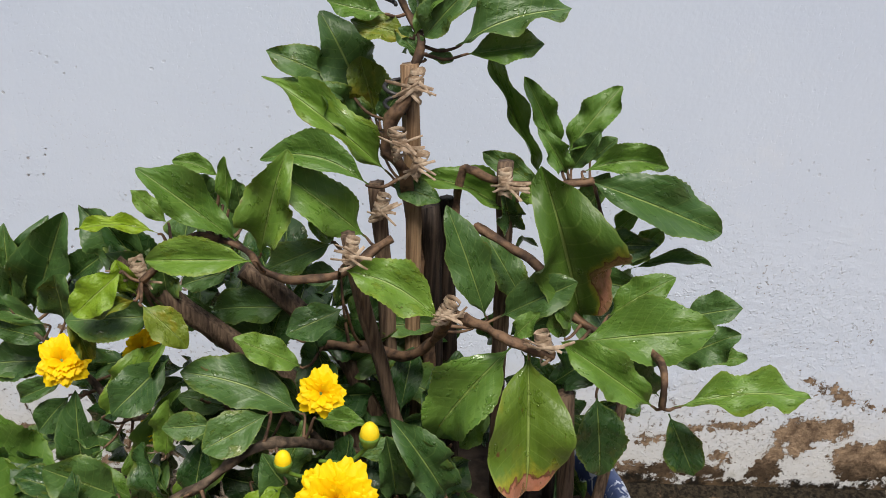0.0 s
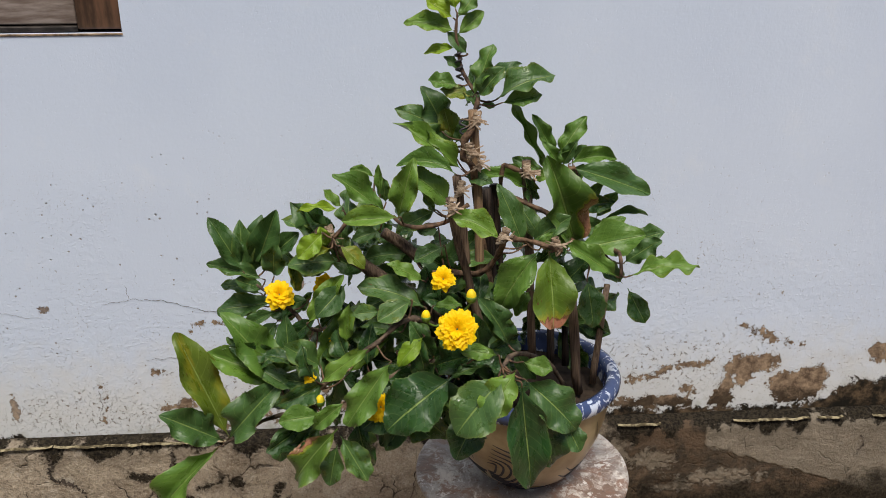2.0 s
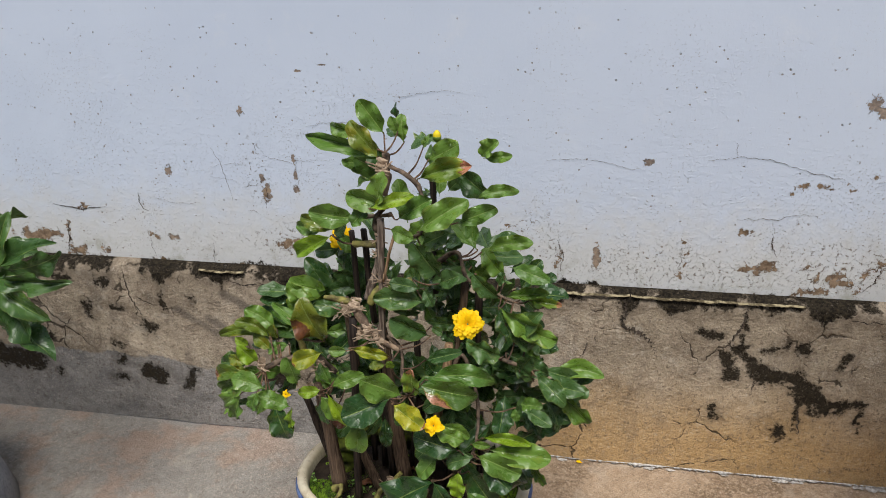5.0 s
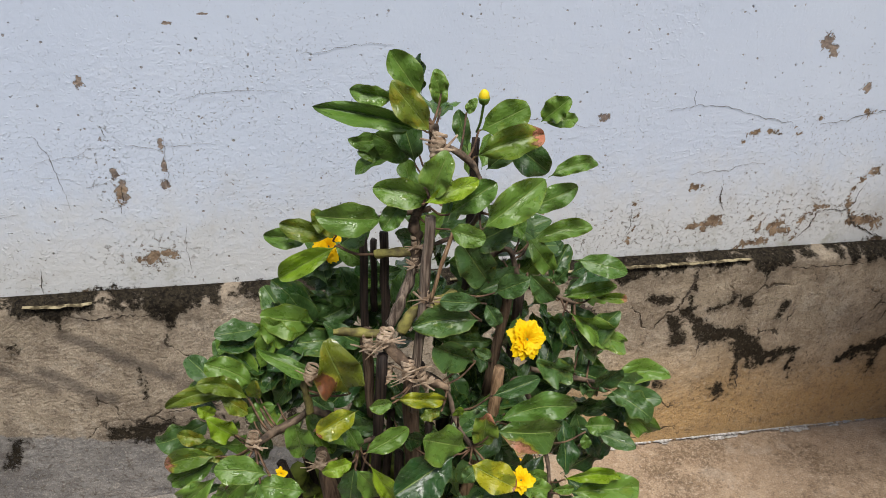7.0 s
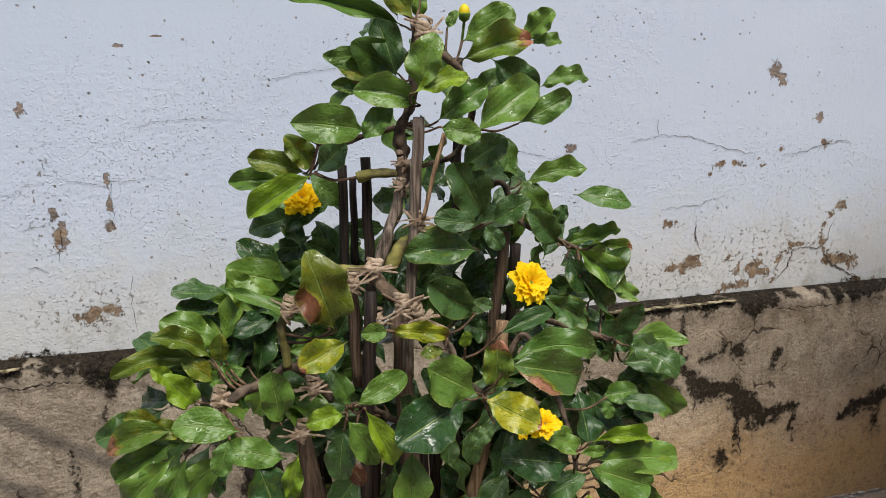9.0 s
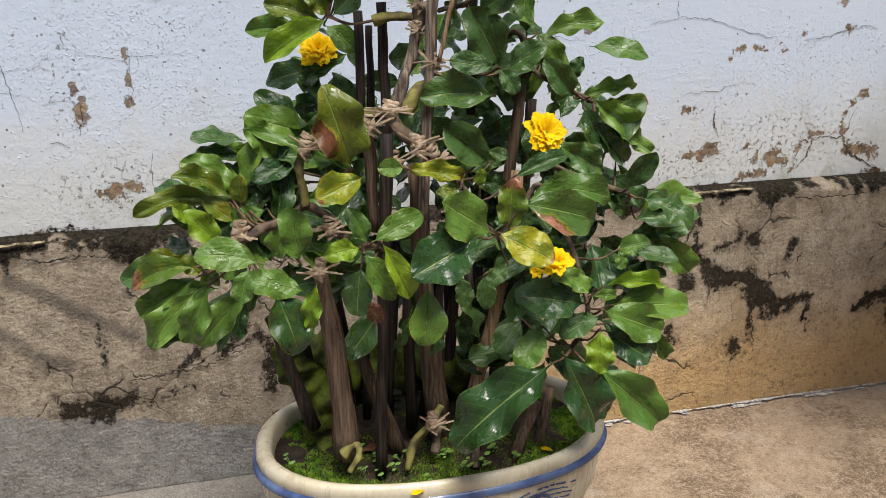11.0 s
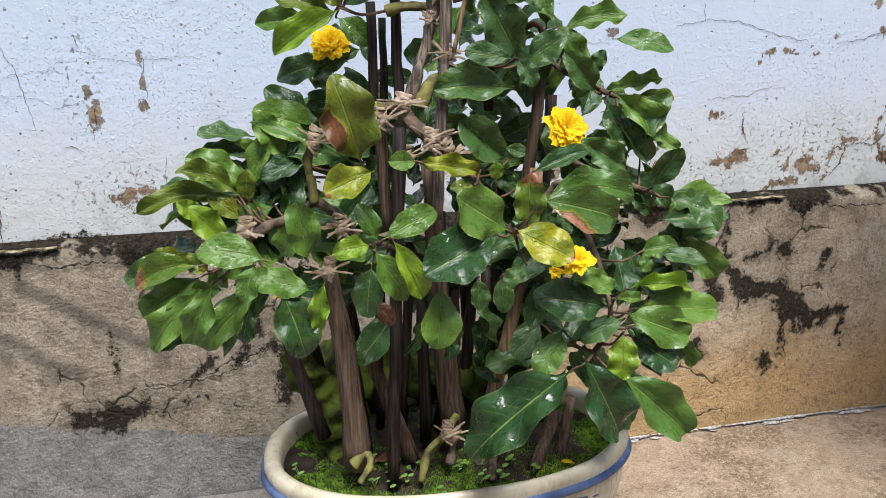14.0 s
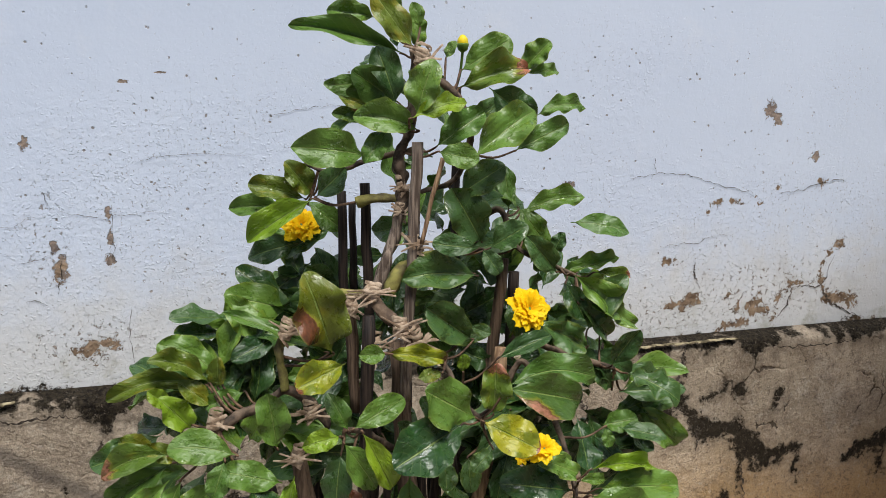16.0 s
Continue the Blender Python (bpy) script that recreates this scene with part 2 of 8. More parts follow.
def plinth_plaster():
    m, nt, b = material("weathered_plinth_plaster", 0.75)
    b.inputs["Specular IOR Level"].default_value = 0.1
    p = coords(nt)
    x, y, z = axes(nt, p)
    fine, mid, big = grain(nt, p, 150, 5, 0.65), grain(nt, p, 18, 7, 0.66), grain(nt, p, 3.2, 5, 0.6)
    blot = grain(nt, p, 10, 8, 0.74, 0.2)
    speck = grain(nt, vec(nt, "ADD", p, (5, 0, 2)), 95, 6, 0.78)
    c = mix(nt, span(nt, big, 0.35, 0.65), (0.36, 0.30, 0.22), (0.52, 0.435, 0.33))
    c = mix(nt, calc(nt, "MULTIPLY", span(nt, blot, 0.47, 0.60), 0.55), c, (0.21, 0.165, 0.12))
    c = mix(nt, calc(nt, "MULTIPLY", span(nt, grain(nt, vec(nt, "ADD", p, (3, 0, 5)), 16, 7, 0.72), 0.54, 0.63), 0.5), c, (0.52, 0.465, 0.385))
    # ochre stain that rises from the yard floor
    ochre = calc(nt, "MULTIPLY", span(nt, calc(nt, "MULTIPLY_ADD", big, 0.16, z), 0.40, 0.16), span(nt, x, 0.05, 0.35))
    c = mix(nt, calc(nt, "MULTIPLY", ochre, 0.85), c, mix(nt, blot, (0.44, 0.27, 0.105), (0.68, 0.45, 0.20)))
    streak = grain(nt, vec(nt, "MULTIPLY", p, (14, 1, 1.6)), 2.0, 5)
    c = mix(nt, calc(nt, "MULTIPLY", span(nt, streak, 0.5, 0.68), span(nt, x, 0.2, 0.5, (0.32, 0.16))), c, (0.20, 0.155, 0.11))
    c = mix(nt, calc(nt, "MULTIPLY", span(nt, mid, 0.52, 0.64), span(nt, x, 0.2, 0.5, (0.55, 0.28))), c, (0.165, 0.135, 0.105))
    # grey cement skim along the foot
    top = calc(nt, "MULTIPLY_ADD", x, -0.19, 0.065)
    cement = span(nt, calc(nt, "SUBTRACT", calc(nt, "MULTIPLY_ADD", calc(nt, "SUBTRACT", mid, 0.5), 0.06, z), calc(nt, "MINIMUM", top, 0.212)), 0.004, -0.004)
    cement = calc(nt, "MULTIPLY", cement, span(nt, x, 0.16, 0.05))
    c = mix(nt, calc(nt, "MULTIPLY", cement, 0.9), c, mix(nt, span(nt, mid, 0.35, 0.65), (0.19, 0.19, 0.195), (0.36, 0.36, 0.355)))
    # far end's shading put into the colour as a mottled brown tint
    darkened = calc(nt, "MULTIPLY", span(nt, calc(nt, "MULTIPLY_ADD", calc(nt, "SUBTRACT", blot, 0.5), 1.2, x), 0.05, -0.45), span(nt, mid, 0.36, 0.60, (0.04, 0.26)))
    c = mix(nt, darkened, c, (0.15, 0.118, 0.09))
    # grit and pin holes
    c = mix(nt, calc(nt, "MULTIPLY", span(nt, speck, 0.55, 0.60), 0.55), c, (0.12, 0.095, 0.072))
    c = mix(nt, calc(nt, "MULTIPLY", span(nt, speck, 0.42, 0.38), 0.35), c, (0.58, 0.53, 0.45))
    grit = grain(nt, vec(nt, "ADD", p, (9, 0, 3)), 300, 3, 0.7)
    c = mix(nt, calc(nt, "MULTIPLY", span(nt, grit, 0.55, 0.63), 0.4), c, (0.15, 0.12, 0.09))
    c = mix(nt, calc(nt, "MULTIPLY", span(nt, grit, 0.43, 0.36), 0.35), c, (0.62, 0.56, 0.47))
    # slanting dark streaks
    slant = span(nt, calc(nt, "MULTIPLY_ADD", calc(nt, "SUBTRACT", mid, 0.5), 1.2, wear(nt, "slant_bars")), 1.7, 0.3)
    c = mix(nt, calc(nt, "MULTIPLY", slant, 0.62), c, (0.075, 0.065, 0.06))
    # a net of fine cracks, open in places
    web = cells(nt, shaken(nt, shaken(nt, p, 9, 0.10, 3), 50, 0.02, 4), 8.5, "DISTANCE_TO_EDGE")
    gape = span(nt, calc(nt, "ADD", grain(nt, p, 5, 4, 0.6), calc(nt, "MULTIPLY", mid, 0.35)), 0.66, 0.82)
    web = calc(nt, "MULTIPLY", span(nt, web, 0.026, 0.005), calc(nt, "MULTIPLY", gape, calc(nt, "SUBTRACT", 1.0, cement)))
    c = mix(nt, calc(nt, "MULTIPLY", span(nt, calc(nt, "ADD", web, calc(nt, "MULTIPLY", mid, 0.3)), 0.5, 0.8), 0.85), c, (0.05, 0.04, 0.03))
    # black mould in the hollows and along the cracks
    ink = grain(nt, p, 85, 7, 0.8)
    bent = shaken(nt, p, 30, 0.04, 6)
    field = calc(nt, "MULTIPLY_ADD", calc(nt, "SUBTRACT", grain(nt, p, 26, 9, 0.82), 0.5), 7.5, wear(nt))
    field = calc(nt, "MULTIPLY_ADD", calc(nt, "SUBTRACT", ink, 0.5), 4.5, field)
    black = calc(nt, "MULTIPLY", span(nt, field, 1.15, 0.55), span(nt, calc(nt, "ADD", fine, calc(nt, "MULTIPLY", speck, 0.5)), 0.55, 0.74, (0.6, 1.0)))
    # faint grey-brown growth round it
    c = mix(nt, calc(nt, "MULTIPLY", span(nt, calc(nt, "MULTIPLY_ADD", calc(nt, "SUBTRACT", mid, 0.5), 5.0, field), 2.8, 1.0), 0.28), c, (0.13, 0.105, 0.08))
    # a ragged fringe under the ledge
    along = grain(nt, vec(nt, "MULTIPLY", p, (1, 0, 0)), 6.5, 3, 0.6)
    rim = calc(nt, "MULTIPLY_ADD", calc(nt, "SUBTRACT", grain(nt, p, 26, 7, 0.75), 0.5), 0.13, calc(nt, "MULTIPLY_ADD", calc(nt, "SUBTRACT", along, 0.5), 0.26, z))
    edge = calc(nt, "MULTIPLY", span(nt, rim, 0.462, 0.474), span(nt, ink, 0.34, 0.46))
    black = calc(nt, "MAXIMUM", black, edge)
    c = mix(nt, calc(nt, "MULTIPLY", span(nt, rim, 0.42, 0.46), 0.45), c, (0.12, 0.095, 0.07))
    # the wet end: dark broken surface with a few sound plates left
    wet = span(nt, calc(nt, "MULTIPLY_ADD", calc(nt, "SUBTRACT", mid, 0.5), 0.5, x), 1.58, 1.70)
    lower = calc(nt, "MULTIPLY_ADD", calc(nt, "MAXIMUM", calc(nt, "SUBTRACT", x, 1.92), -0.02), -0.34, 0.415)
    bz = axes(nt, bent)
    plate = calc(nt, "MULTIPLY", span(nt, calc(nt, "SUBTRACT", bz[2], lower), -0.002, 0.006), span(nt, bz[0], 1.905, 1.92))
    small = ragged(nt, patches(nt, bent, [(1.795, 0.385, 0.05, 0.028), (1.95, 0.335, 0.10, 0.022), (1.70, 0.40, 0.035, 0.05), (1.84, 0.31, 0.05, 0.012)]), grain(nt, p, 30, 8, 0.8), 5.0, 0.15)
    sound = calc(nt, "MAXIMUM", plate, calc(nt, "MULTIPLY", small, 0.6))
    broken = calc(nt, "MULTIPLY", wet, calc(nt, "SUBTRACT", 1.0, sound))
    c = mix(nt, calc(nt, "MULTIPLY", calc(nt, "MULTIPLY", wet, sound), 0.72), c, (0.175, 0.15, 0.115))
    c = mix(nt, calc(nt, "MULTIPLY", broken, 0.93), c, mix(nt, span(nt, blot, 0.4, 0.6), (0.022, 0.016, 0.011), (0.105, 0.068, 0.042)))
    slime = calc(nt, "MULTIPLY", wet, span(nt, calc(nt, "MULTIPLY_ADD", calc(nt, "SUBTRACT", blot, 0.5), 0.3, z), 0.35, 0.28))
    black = calc(nt, "MAXIMUM", black, calc(nt, "MULTIPLY", slime, 0.92))
    c = mix(nt, black, c, mix(nt, span(nt, fine, 0.4, 0.6), (0.010, 0.008, 0.006), (0.040, 0.032, 0.021)))
    moss = calc(nt, "MULTIPLY", wet, span(nt, calc(nt, "MULTIPLY_ADD", calc(nt, "SUBTRACT", blot, 0.5), 0.5, z), 0.22, 0.14))
    c = mix(nt, calc(nt, "MULTIPLY", moss, span(nt, fine, 0.45, 0.6)), c, (0.11, 0.145, 0.012))
    put(nt, b.inputs["Base Color"], c)
    put(nt, b.inputs["Roughness"], calc(nt, "MULTIPLY_ADD", mid, 0.3, 0.55))
    h = calc(nt, "MULTIPLY_ADD", fine, 0.55, calc(nt, "MULTIPLY", mid, 1.4))
    h = calc(nt, "SUBTRACT", h, calc(nt, "MULTIPLY", calc(nt, "MAXIMUM", black, broken), 0.7))
    h = calc(nt, "SUBTRACT", calc(nt, "MULTIPLY_ADD", speck, 0.5, h), calc(nt, "MULTIPLY", web, 0.5))
    relief(nt, b, h, 1.0, 0.007)
    return m


def yard_concrete():
    m, nt, b = material("wet_stained_concrete", 0.6)
    p = coords(nt)
    x, y, z = axes(nt, p)
    fine, mid, big = grain(nt, p, 240, 4, 0.65), grain(nt, p, 30, 8, 0.72), grain(nt, p, 2.6, 5, 0.6)
    speck = grain(nt, vec(nt, "ADD", p, (4, 1, 0)), 110, 6, 0.8)
    grey = mix(nt, span(nt, mid, 0.3, 0.7), (0.245, 0.23, 0.205), (0.335, 0.315, 0.285))
    tan = mix(nt, span(nt, mid, 0.3, 0.7), (0.36, 0.255, 0.165), (0.53, 0.395, 0.27))
    edge = calc(nt, "MULTIPLY_ADD", calc(nt, "SUBTRACT", grain(nt, p, 0.5, 4, 0.6), 0.5), span(nt, y, -0.8, -2.5, (0.0, 8.0)), calc(nt, "MULTIPLY_ADD", calc(nt, "SUBTRACT", big, 0.5), 0.8, x))
    c = mix(nt, span(nt, edge, -0.15, 0.35), grey, tan)
    rust = calc(nt, "MULTIPLY", span(nt, grain(nt, vec(nt, "ADD", p, (0.3, 0.2, 0)), 4.6, 6, 0.68), 0.47, 0.60), span(nt, x, -0.25, -0.55))
    c = mix(nt, calc(nt, "MULTIPLY", rust, 0.5), c, (0.42, 0.26, 0.18))
    # dark growth that thickens away from the wall
    far = span(nt, calc(nt, "MULTIPLY_ADD", x, 0.25, calc(nt, "MULTIPLY", y, -1)), 0.2, 1.0, (0.0, 0.2))
    stain = calc(nt, "MULTIPLY", span(nt, calc(nt, "ADD", grain(nt, p, 4.2, 8, 0.72), far), 0.485, 0.65), span(nt, speck, 0.36, 0.58))
    c = mix(nt, calc(nt, "MULTIPLY", stain, span(nt, x, -0.1, 0.4, (0.2, 0.8))), c, (0.115, 0.074, 0.038))
    c = mix(nt, calc(nt, "MULTIPLY", span(nt, speck, 0.56, 0.60), 0.6), c, (0.14, 0.105, 0.075))
    c = mix(nt, calc(nt, "MULTIPLY", span(nt, speck, 0.43, 0.38), 0.5), c, (0.62, 0.52, 0.42))
    grit = grain(nt, vec(nt, "ADD", p, (9, 3, 0)), 330, 3, 0.7)
    c = mix(nt, calc(nt, "MULTIPLY", span(nt, grit, 0.54, 0.62), 0.5), c, (0.15, 0.11, 0.08))
    c = mix(nt, calc(nt, "MULTIPLY", span(nt, grit, 0.44, 0.36), 0.5), c, (0.66, 0.58, 0.48))
    wet = calc(nt, "MULTIPLY", span(nt, grain(nt, p, 7, 5, 0.6), 0.55, 0.66), 0.22)
    c = mix(nt, wet, c, (0.62, 0.55, 0.46))
    mossy = calc(nt, "MULTIPLY", span(nt, x, 1.35, 1.7), span(nt, calc(nt, "MULTIPLY_ADD", mid, -0.12, calc(nt, "MULTIPLY", y, -1)), 0.10, 0.0))
    c = mix(nt, mossy, c, (0.06, 0.12, 0.012))
    put(nt, b.inputs["Base Color"], c)
    put(nt, b.inputs["Roughness"], span(nt, grain(nt, p, 4, 3), 0.35, 0.65, (0.42, 0.75)))
    relief(nt, b, calc(nt, "MULTIPLY_ADD", mid, 0.9, calc(nt, "MULTIPLY_ADD", speck, 1.3, calc(nt, "MULTIPLY", fine, 0.8))), 0.9, 0.004)
    return m


WALL, PLINTH, YARD = wall_paint(), plinth_plaster(), yard_concrete()


def plain(name, colour, dark, rough, scale=40.0, bump=0.2, metal=0.0, stretch=(1, 1, 1), contrast=(0.35, 0.65)):
    """A material of two tones that a noise mixes at one size and mottles at another."""
    m, nt, b = material(name, rough, metal)
    p = vec(nt, "MULTIPLY", coords(nt), stretch)
    n, w = grain(nt, p, scale, 5, 0.6), grain(nt, p, scale * 0.17, 3)
    c = mix(nt, span(nt, n, *contrast), dark, colour)
    c = mix(nt, calc(nt, "MULTIPLY", span(nt, w, 0.45, 0.7), 0.35), c, dark)
    put(nt, b.inputs["Base Color"], c)
    put(nt, b.inputs["Roughness"], calc(nt, "MULTIPLY_ADD", w, 0.25, rough - 0.12))
    relief(nt, b, n, bump, 0.002)
    return m


CEMENT_LIP = plain("pale_lime_lip", (0.34, 0.29, 0.18), (0.07, 0.055, 0.03), 0.8, 60, 0.8, contrast=(0.42, 0.62))
GREY_PAINT = plain("grey_painted_cement", (0.30, 0.315, 0.345), (0.16, 0.167, 0.185), 0.55, 130, 0.9, contrast=(0.25, 0.55))
SHUTTER_WOOD = plain("weathered_grey_planks", (0.36, 0.30, 0.26), (0.17, 0.125, 0.10), 0.65, 60, 0.4, stretch=(0.15, 1, 1))
FRAME_WOOD = plain("dark_brown_frame_wood", (0.16, 0.085, 0.05), (0.06, 0.035, 0.022), 0.55, 50, 0.3, stretch=(1, 1, 0.2))
STOOL_WOOD = plain("red_brown_stool_wood", (0.085, 0.031, 0.020), (0.018, 0.010, 0.008), 0.55, 60, 0.4, stretch=(0.3, 1, 1))
RUSTY_STEEL = plain("rusty_brake_steel", (0.125, 0.10, 0.09), (0.045, 0.027, 0.02), 0.48, 60, 0.3, metal=0.75)
DISC_DARK = plain("dark_oily_hub_and_gap", (0.05, 0.042, 0.038), (0.018, 0.015, 0.013), 0.5, 50, 0.3, metal=0.3)
POT_CREAM = plain("cream_glaze", (0.50, 0.385, 0.215), (0.31, 0.215, 0.11), 0.3, 22, 0.08, contrast=(0.3, 0.7))
INK_BLUE = plain("blue_brush_glaze", (0.05, 0.085, 0.19), (0.03, 0.045, 0.11), 0.3, 90, 0.05)
INK_DARK = plain("blue_black_brush_glaze", (0.03, 0.032, 0.045), (0.014, 0.015, 0.02), 0.3, 90, 0.05)
BAND_BLUE = plain("washed_blue_glaze", (0.12, 0.175, 0.33), (0.040, 0.066, 0.17), 0.25, 14, 0.1, contrast=(0.4, 0.6))
SOIL = plain("dark_wet_soil", (0.05, 0.035, 0.024), (0.02, 0.014, 0.01), 0.85, 60, 0.8)
MOSS = plain("bright_moss", (0.26, 0.42, 0.035), (0.07, 0.15, 0.014), 0.85, 70, 0.6)
MOSSY_LOG = plain("moss_covered_log", (0.14, 0.175, 0.022), (0.030, 0.032, 0.012), 0.85, 38, 1.0, contrast=(0.36, 0.62))
STAKE = plain("grey_brown_stake_wood", (0.20, 0.138, 0.092), (0.05, 0.032, 0.023), 0.65, 330, 0.9, stretch=(1, 1, 0.05), contrast=(0.30, 0.70))
STAKE_DARK = plain("dark_stake_wood", (0.048, 0.034, 0.026), (0.012, 0.009, 0.008), 0.6, 330, 0.9, stretch=(1, 1, 0.035), contrast=(0.38, 0.62))
STAKE_GREY = plain("silver_grey_stake_wood", (0.31, 0.245, 0.19), (0.085, 0.062, 0.048), 0.65, 330, 0.9, stretch=(1, 1, 0.035), contrast=(0.38, 0.62))
BAMBOO = plain("tan_bamboo", (0.36, 0.24, 0.14), (0.15, 0.09, 0.05), 0.5, 330, 0.9, stretch=(1, 1, 0.035), contrast=(0.38, 0.62))
BARK = plain("red_brown_bark", (0.19, 0.115, 0.068), (0.045, 0.028, 0.02), 0.65, 90, 0.8)
BARK_TAN = plain("tan_knotted_bark", (0.33, 0.235, 0.155), (0.085, 0.058, 0.04), 0.7, 60, 0.9)
BARK_OLD = plain("grey_brown_bark", (0.18, 0.13, 0.09), (0.035, 0.026, 0.02), 0.75, 80, 0.9)
BARK_GREEN = plain("lichen_green_bark", (0.27, 0.25, 0.07), (0.08, 0.065, 0.03), 0.7, 45, 0.6)
RAFFIA = plain("dry_raffia_strip", (0.56, 0.44, 0.32), (0.24, 0.165, 0.105), 0.75, 130, 0.4)
WIRE = plain("black_rubber_wire", (0.03, 0.028, 0.03), (0.015, 0.015, 0.016), 0.45, 60, 0.1)


def speckled_rim():
    m, nt, b = material("blue_white_speckled_glaze", 0.25)
    p = coords(nt)
    n = grain(nt, vec(nt, "MULTIPLY", p, (1, 1, 0.6)), 75, 3, 0.6, 0.5)
    c = mix(nt, span(nt, n, 0.53, 0.60), mix(nt, grain(nt, p, 30), (0.025, 0.04, 0.11), (0.06, 0.09, 0.2)), (0.5, 0.55, 0.66))
    put(nt, b.inputs["Base Color"], c)
    return m


def spattered_plate():
    m, nt, b = material("paint_spattered_board", 0.45)
    p = coords(nt)
    drag = shaken(nt, vec(nt, "MULTIPLY", p, (1.0, 0.6, 1.0)), 14, 0.10)
    n, k, f = grain(nt, drag, 11, 9, 0.76, 0.9), grain(nt, p, 26, 7, 0.75, 0.8), grain(nt, p, 120, 5, 0.7)
    c = mix(nt, span(nt, n, 0.44, 0.58), (0.16, 0.10, 0.07), (0.60, 0.55, 0.49))
    c = mix(nt, calc(nt, "MULTIPLY", span(nt, grain(nt, p, 7, 5, 0.65), 0.46, 0.60), 0.65), c, (0.34, 0.32, 0.30))
    c = mix(nt, calc(nt, "MULTIPLY", span(nt, k, 0.51, 0.58), 0.85), c, (0.20, 0.105, 0.065))
    c = mix(nt, calc(nt, "MULTIPLY", span(nt, grain(nt, drag, 34, 6, 0.7), 0.56, 0.62), 0.7), c, (0.74, 0.72, 0.68))
    c = mix(nt, calc(nt, "MULTIPLY", span(nt, f, 0.60, 0.66), 0.6), c, (0.10, 0.065, 0.045))
    c = mix(nt, calc(nt, "MULTIPLY", span(nt, f, 0.40, 0.34), 0.5), c, (0.70, 0.67, 0.62))
    put(nt, b.inputs["Base Color"], c)
    put(nt, b.inputs["Roughness"], span(nt, n, 0.3, 0.7, (0.28, 0.6)))
    relief(nt, b, calc(nt, "ADD", calc(nt, "ADD", n, k), calc(nt, "MULTIPLY", f, 0.4)), 0.55, 0.003)
    return m


def stained_glaze():
    m, nt, b = material("pale_cream_glaze", 0.3)
    p = coords(nt)
    c = mix(nt, span(nt, grain(nt, p, 22, 5, 0.6), 0.3, 0.66), (0.52, 0.44, 0.30), (0.68, 0.62, 0.47))
    drip = grain(nt, vec(nt, "MULTIPLY", p, (1, 1, 0.14)), 60, 5, 0.65)
    c = mix(nt, calc(nt, "MULTIPLY", span(nt, drip, 0.58, 0.68), 0.45), c, (0.36, 0.29, 0.19))
    c = mix(nt, calc(nt, "MULTIPLY", span(nt, grain(nt, p, 8, 5, 0.65), 0.54, 0.68), 0.5), c, (0.45, 0.36, 0.22))
    c = mix(nt, calc(nt, "MULTIPLY", span(nt, grain(nt, p, 150, 3, 0.6), 0.69, 0.72), 0.8), c, (0.10, 0.075, 0.05))
    put(nt, b.inputs["Base Color"], c)
    put(nt, b.inputs["Roughness"], span(nt, drip, 0.3, 0.7, (0.22, 0.45)))
    relief(nt, b, grain(nt, p, 30, 4, 0.6), 0.15, 0.002)
    return m


RIM_SPECKLE, PLATE, POT_PALE = speckled_rim(), spattered_plate(), stained_glaze()

# ---- mesh helpers ----
def mesh_of(bm, name, mat_, smooth=True):
    me = bpy.data.meshes.new(name)
    bm.normal_update()
    bm.to_mesh(me)
    bm.free()
    if smooth:
        me.polygons.foreach_set("use_smooth", [True] * len(me.polygons))
    me.materials.append(mat_)
    return me


def part(name, bm, mat_, parent=None, label="", smooth=True, at=None):
    """One mesh object, under a thing or a part if a parent is given. Its mesh is in world metres unless at gives its pose."""
    ob = new(name, bm if isinstance(bm, bpy.types.Mesh) else mesh_of(bm, name, mat_, smooth))
    if parent is not None:
        ob.parent = parent
        ob.matrix_parent_inverse = parent.matrix_world.inverted()
    if at is not None:
        ob.matrix_basis = at
    return tagged(ob, label)


def empty(name, place, label, category, group=""):
    ob = new(name)
    ob.empty_display_size = 0.05
    ob.location = place
    bpy.context.view_layer.update()
    return tagged(ob, label, category, group)


def box(x0, x1, y0, y1, z0, z1, bevel=0.0, bm=None, segments=2):
    bm = bm or bmesh.new()
    made = bmesh.ops.create_cube(bm, size=1)["verts"]
    bmesh.ops.scale(bm, vec=(x1 - x0, y1 - y0, z1 - z0), verts=made)
    bmesh.ops.translate(bm, vec=((x0 + x1) / 2, (y0 + y1) / 2, (z0 + z1) / 2), verts=made)
    if bevel:
        edges = list({e for v in made for e in v.link_edges})
        bmesh.ops.bevel(bm, geom=edges, offset=bevel, segments=segments, affect="EDGES", profile=0.6)
    return bm


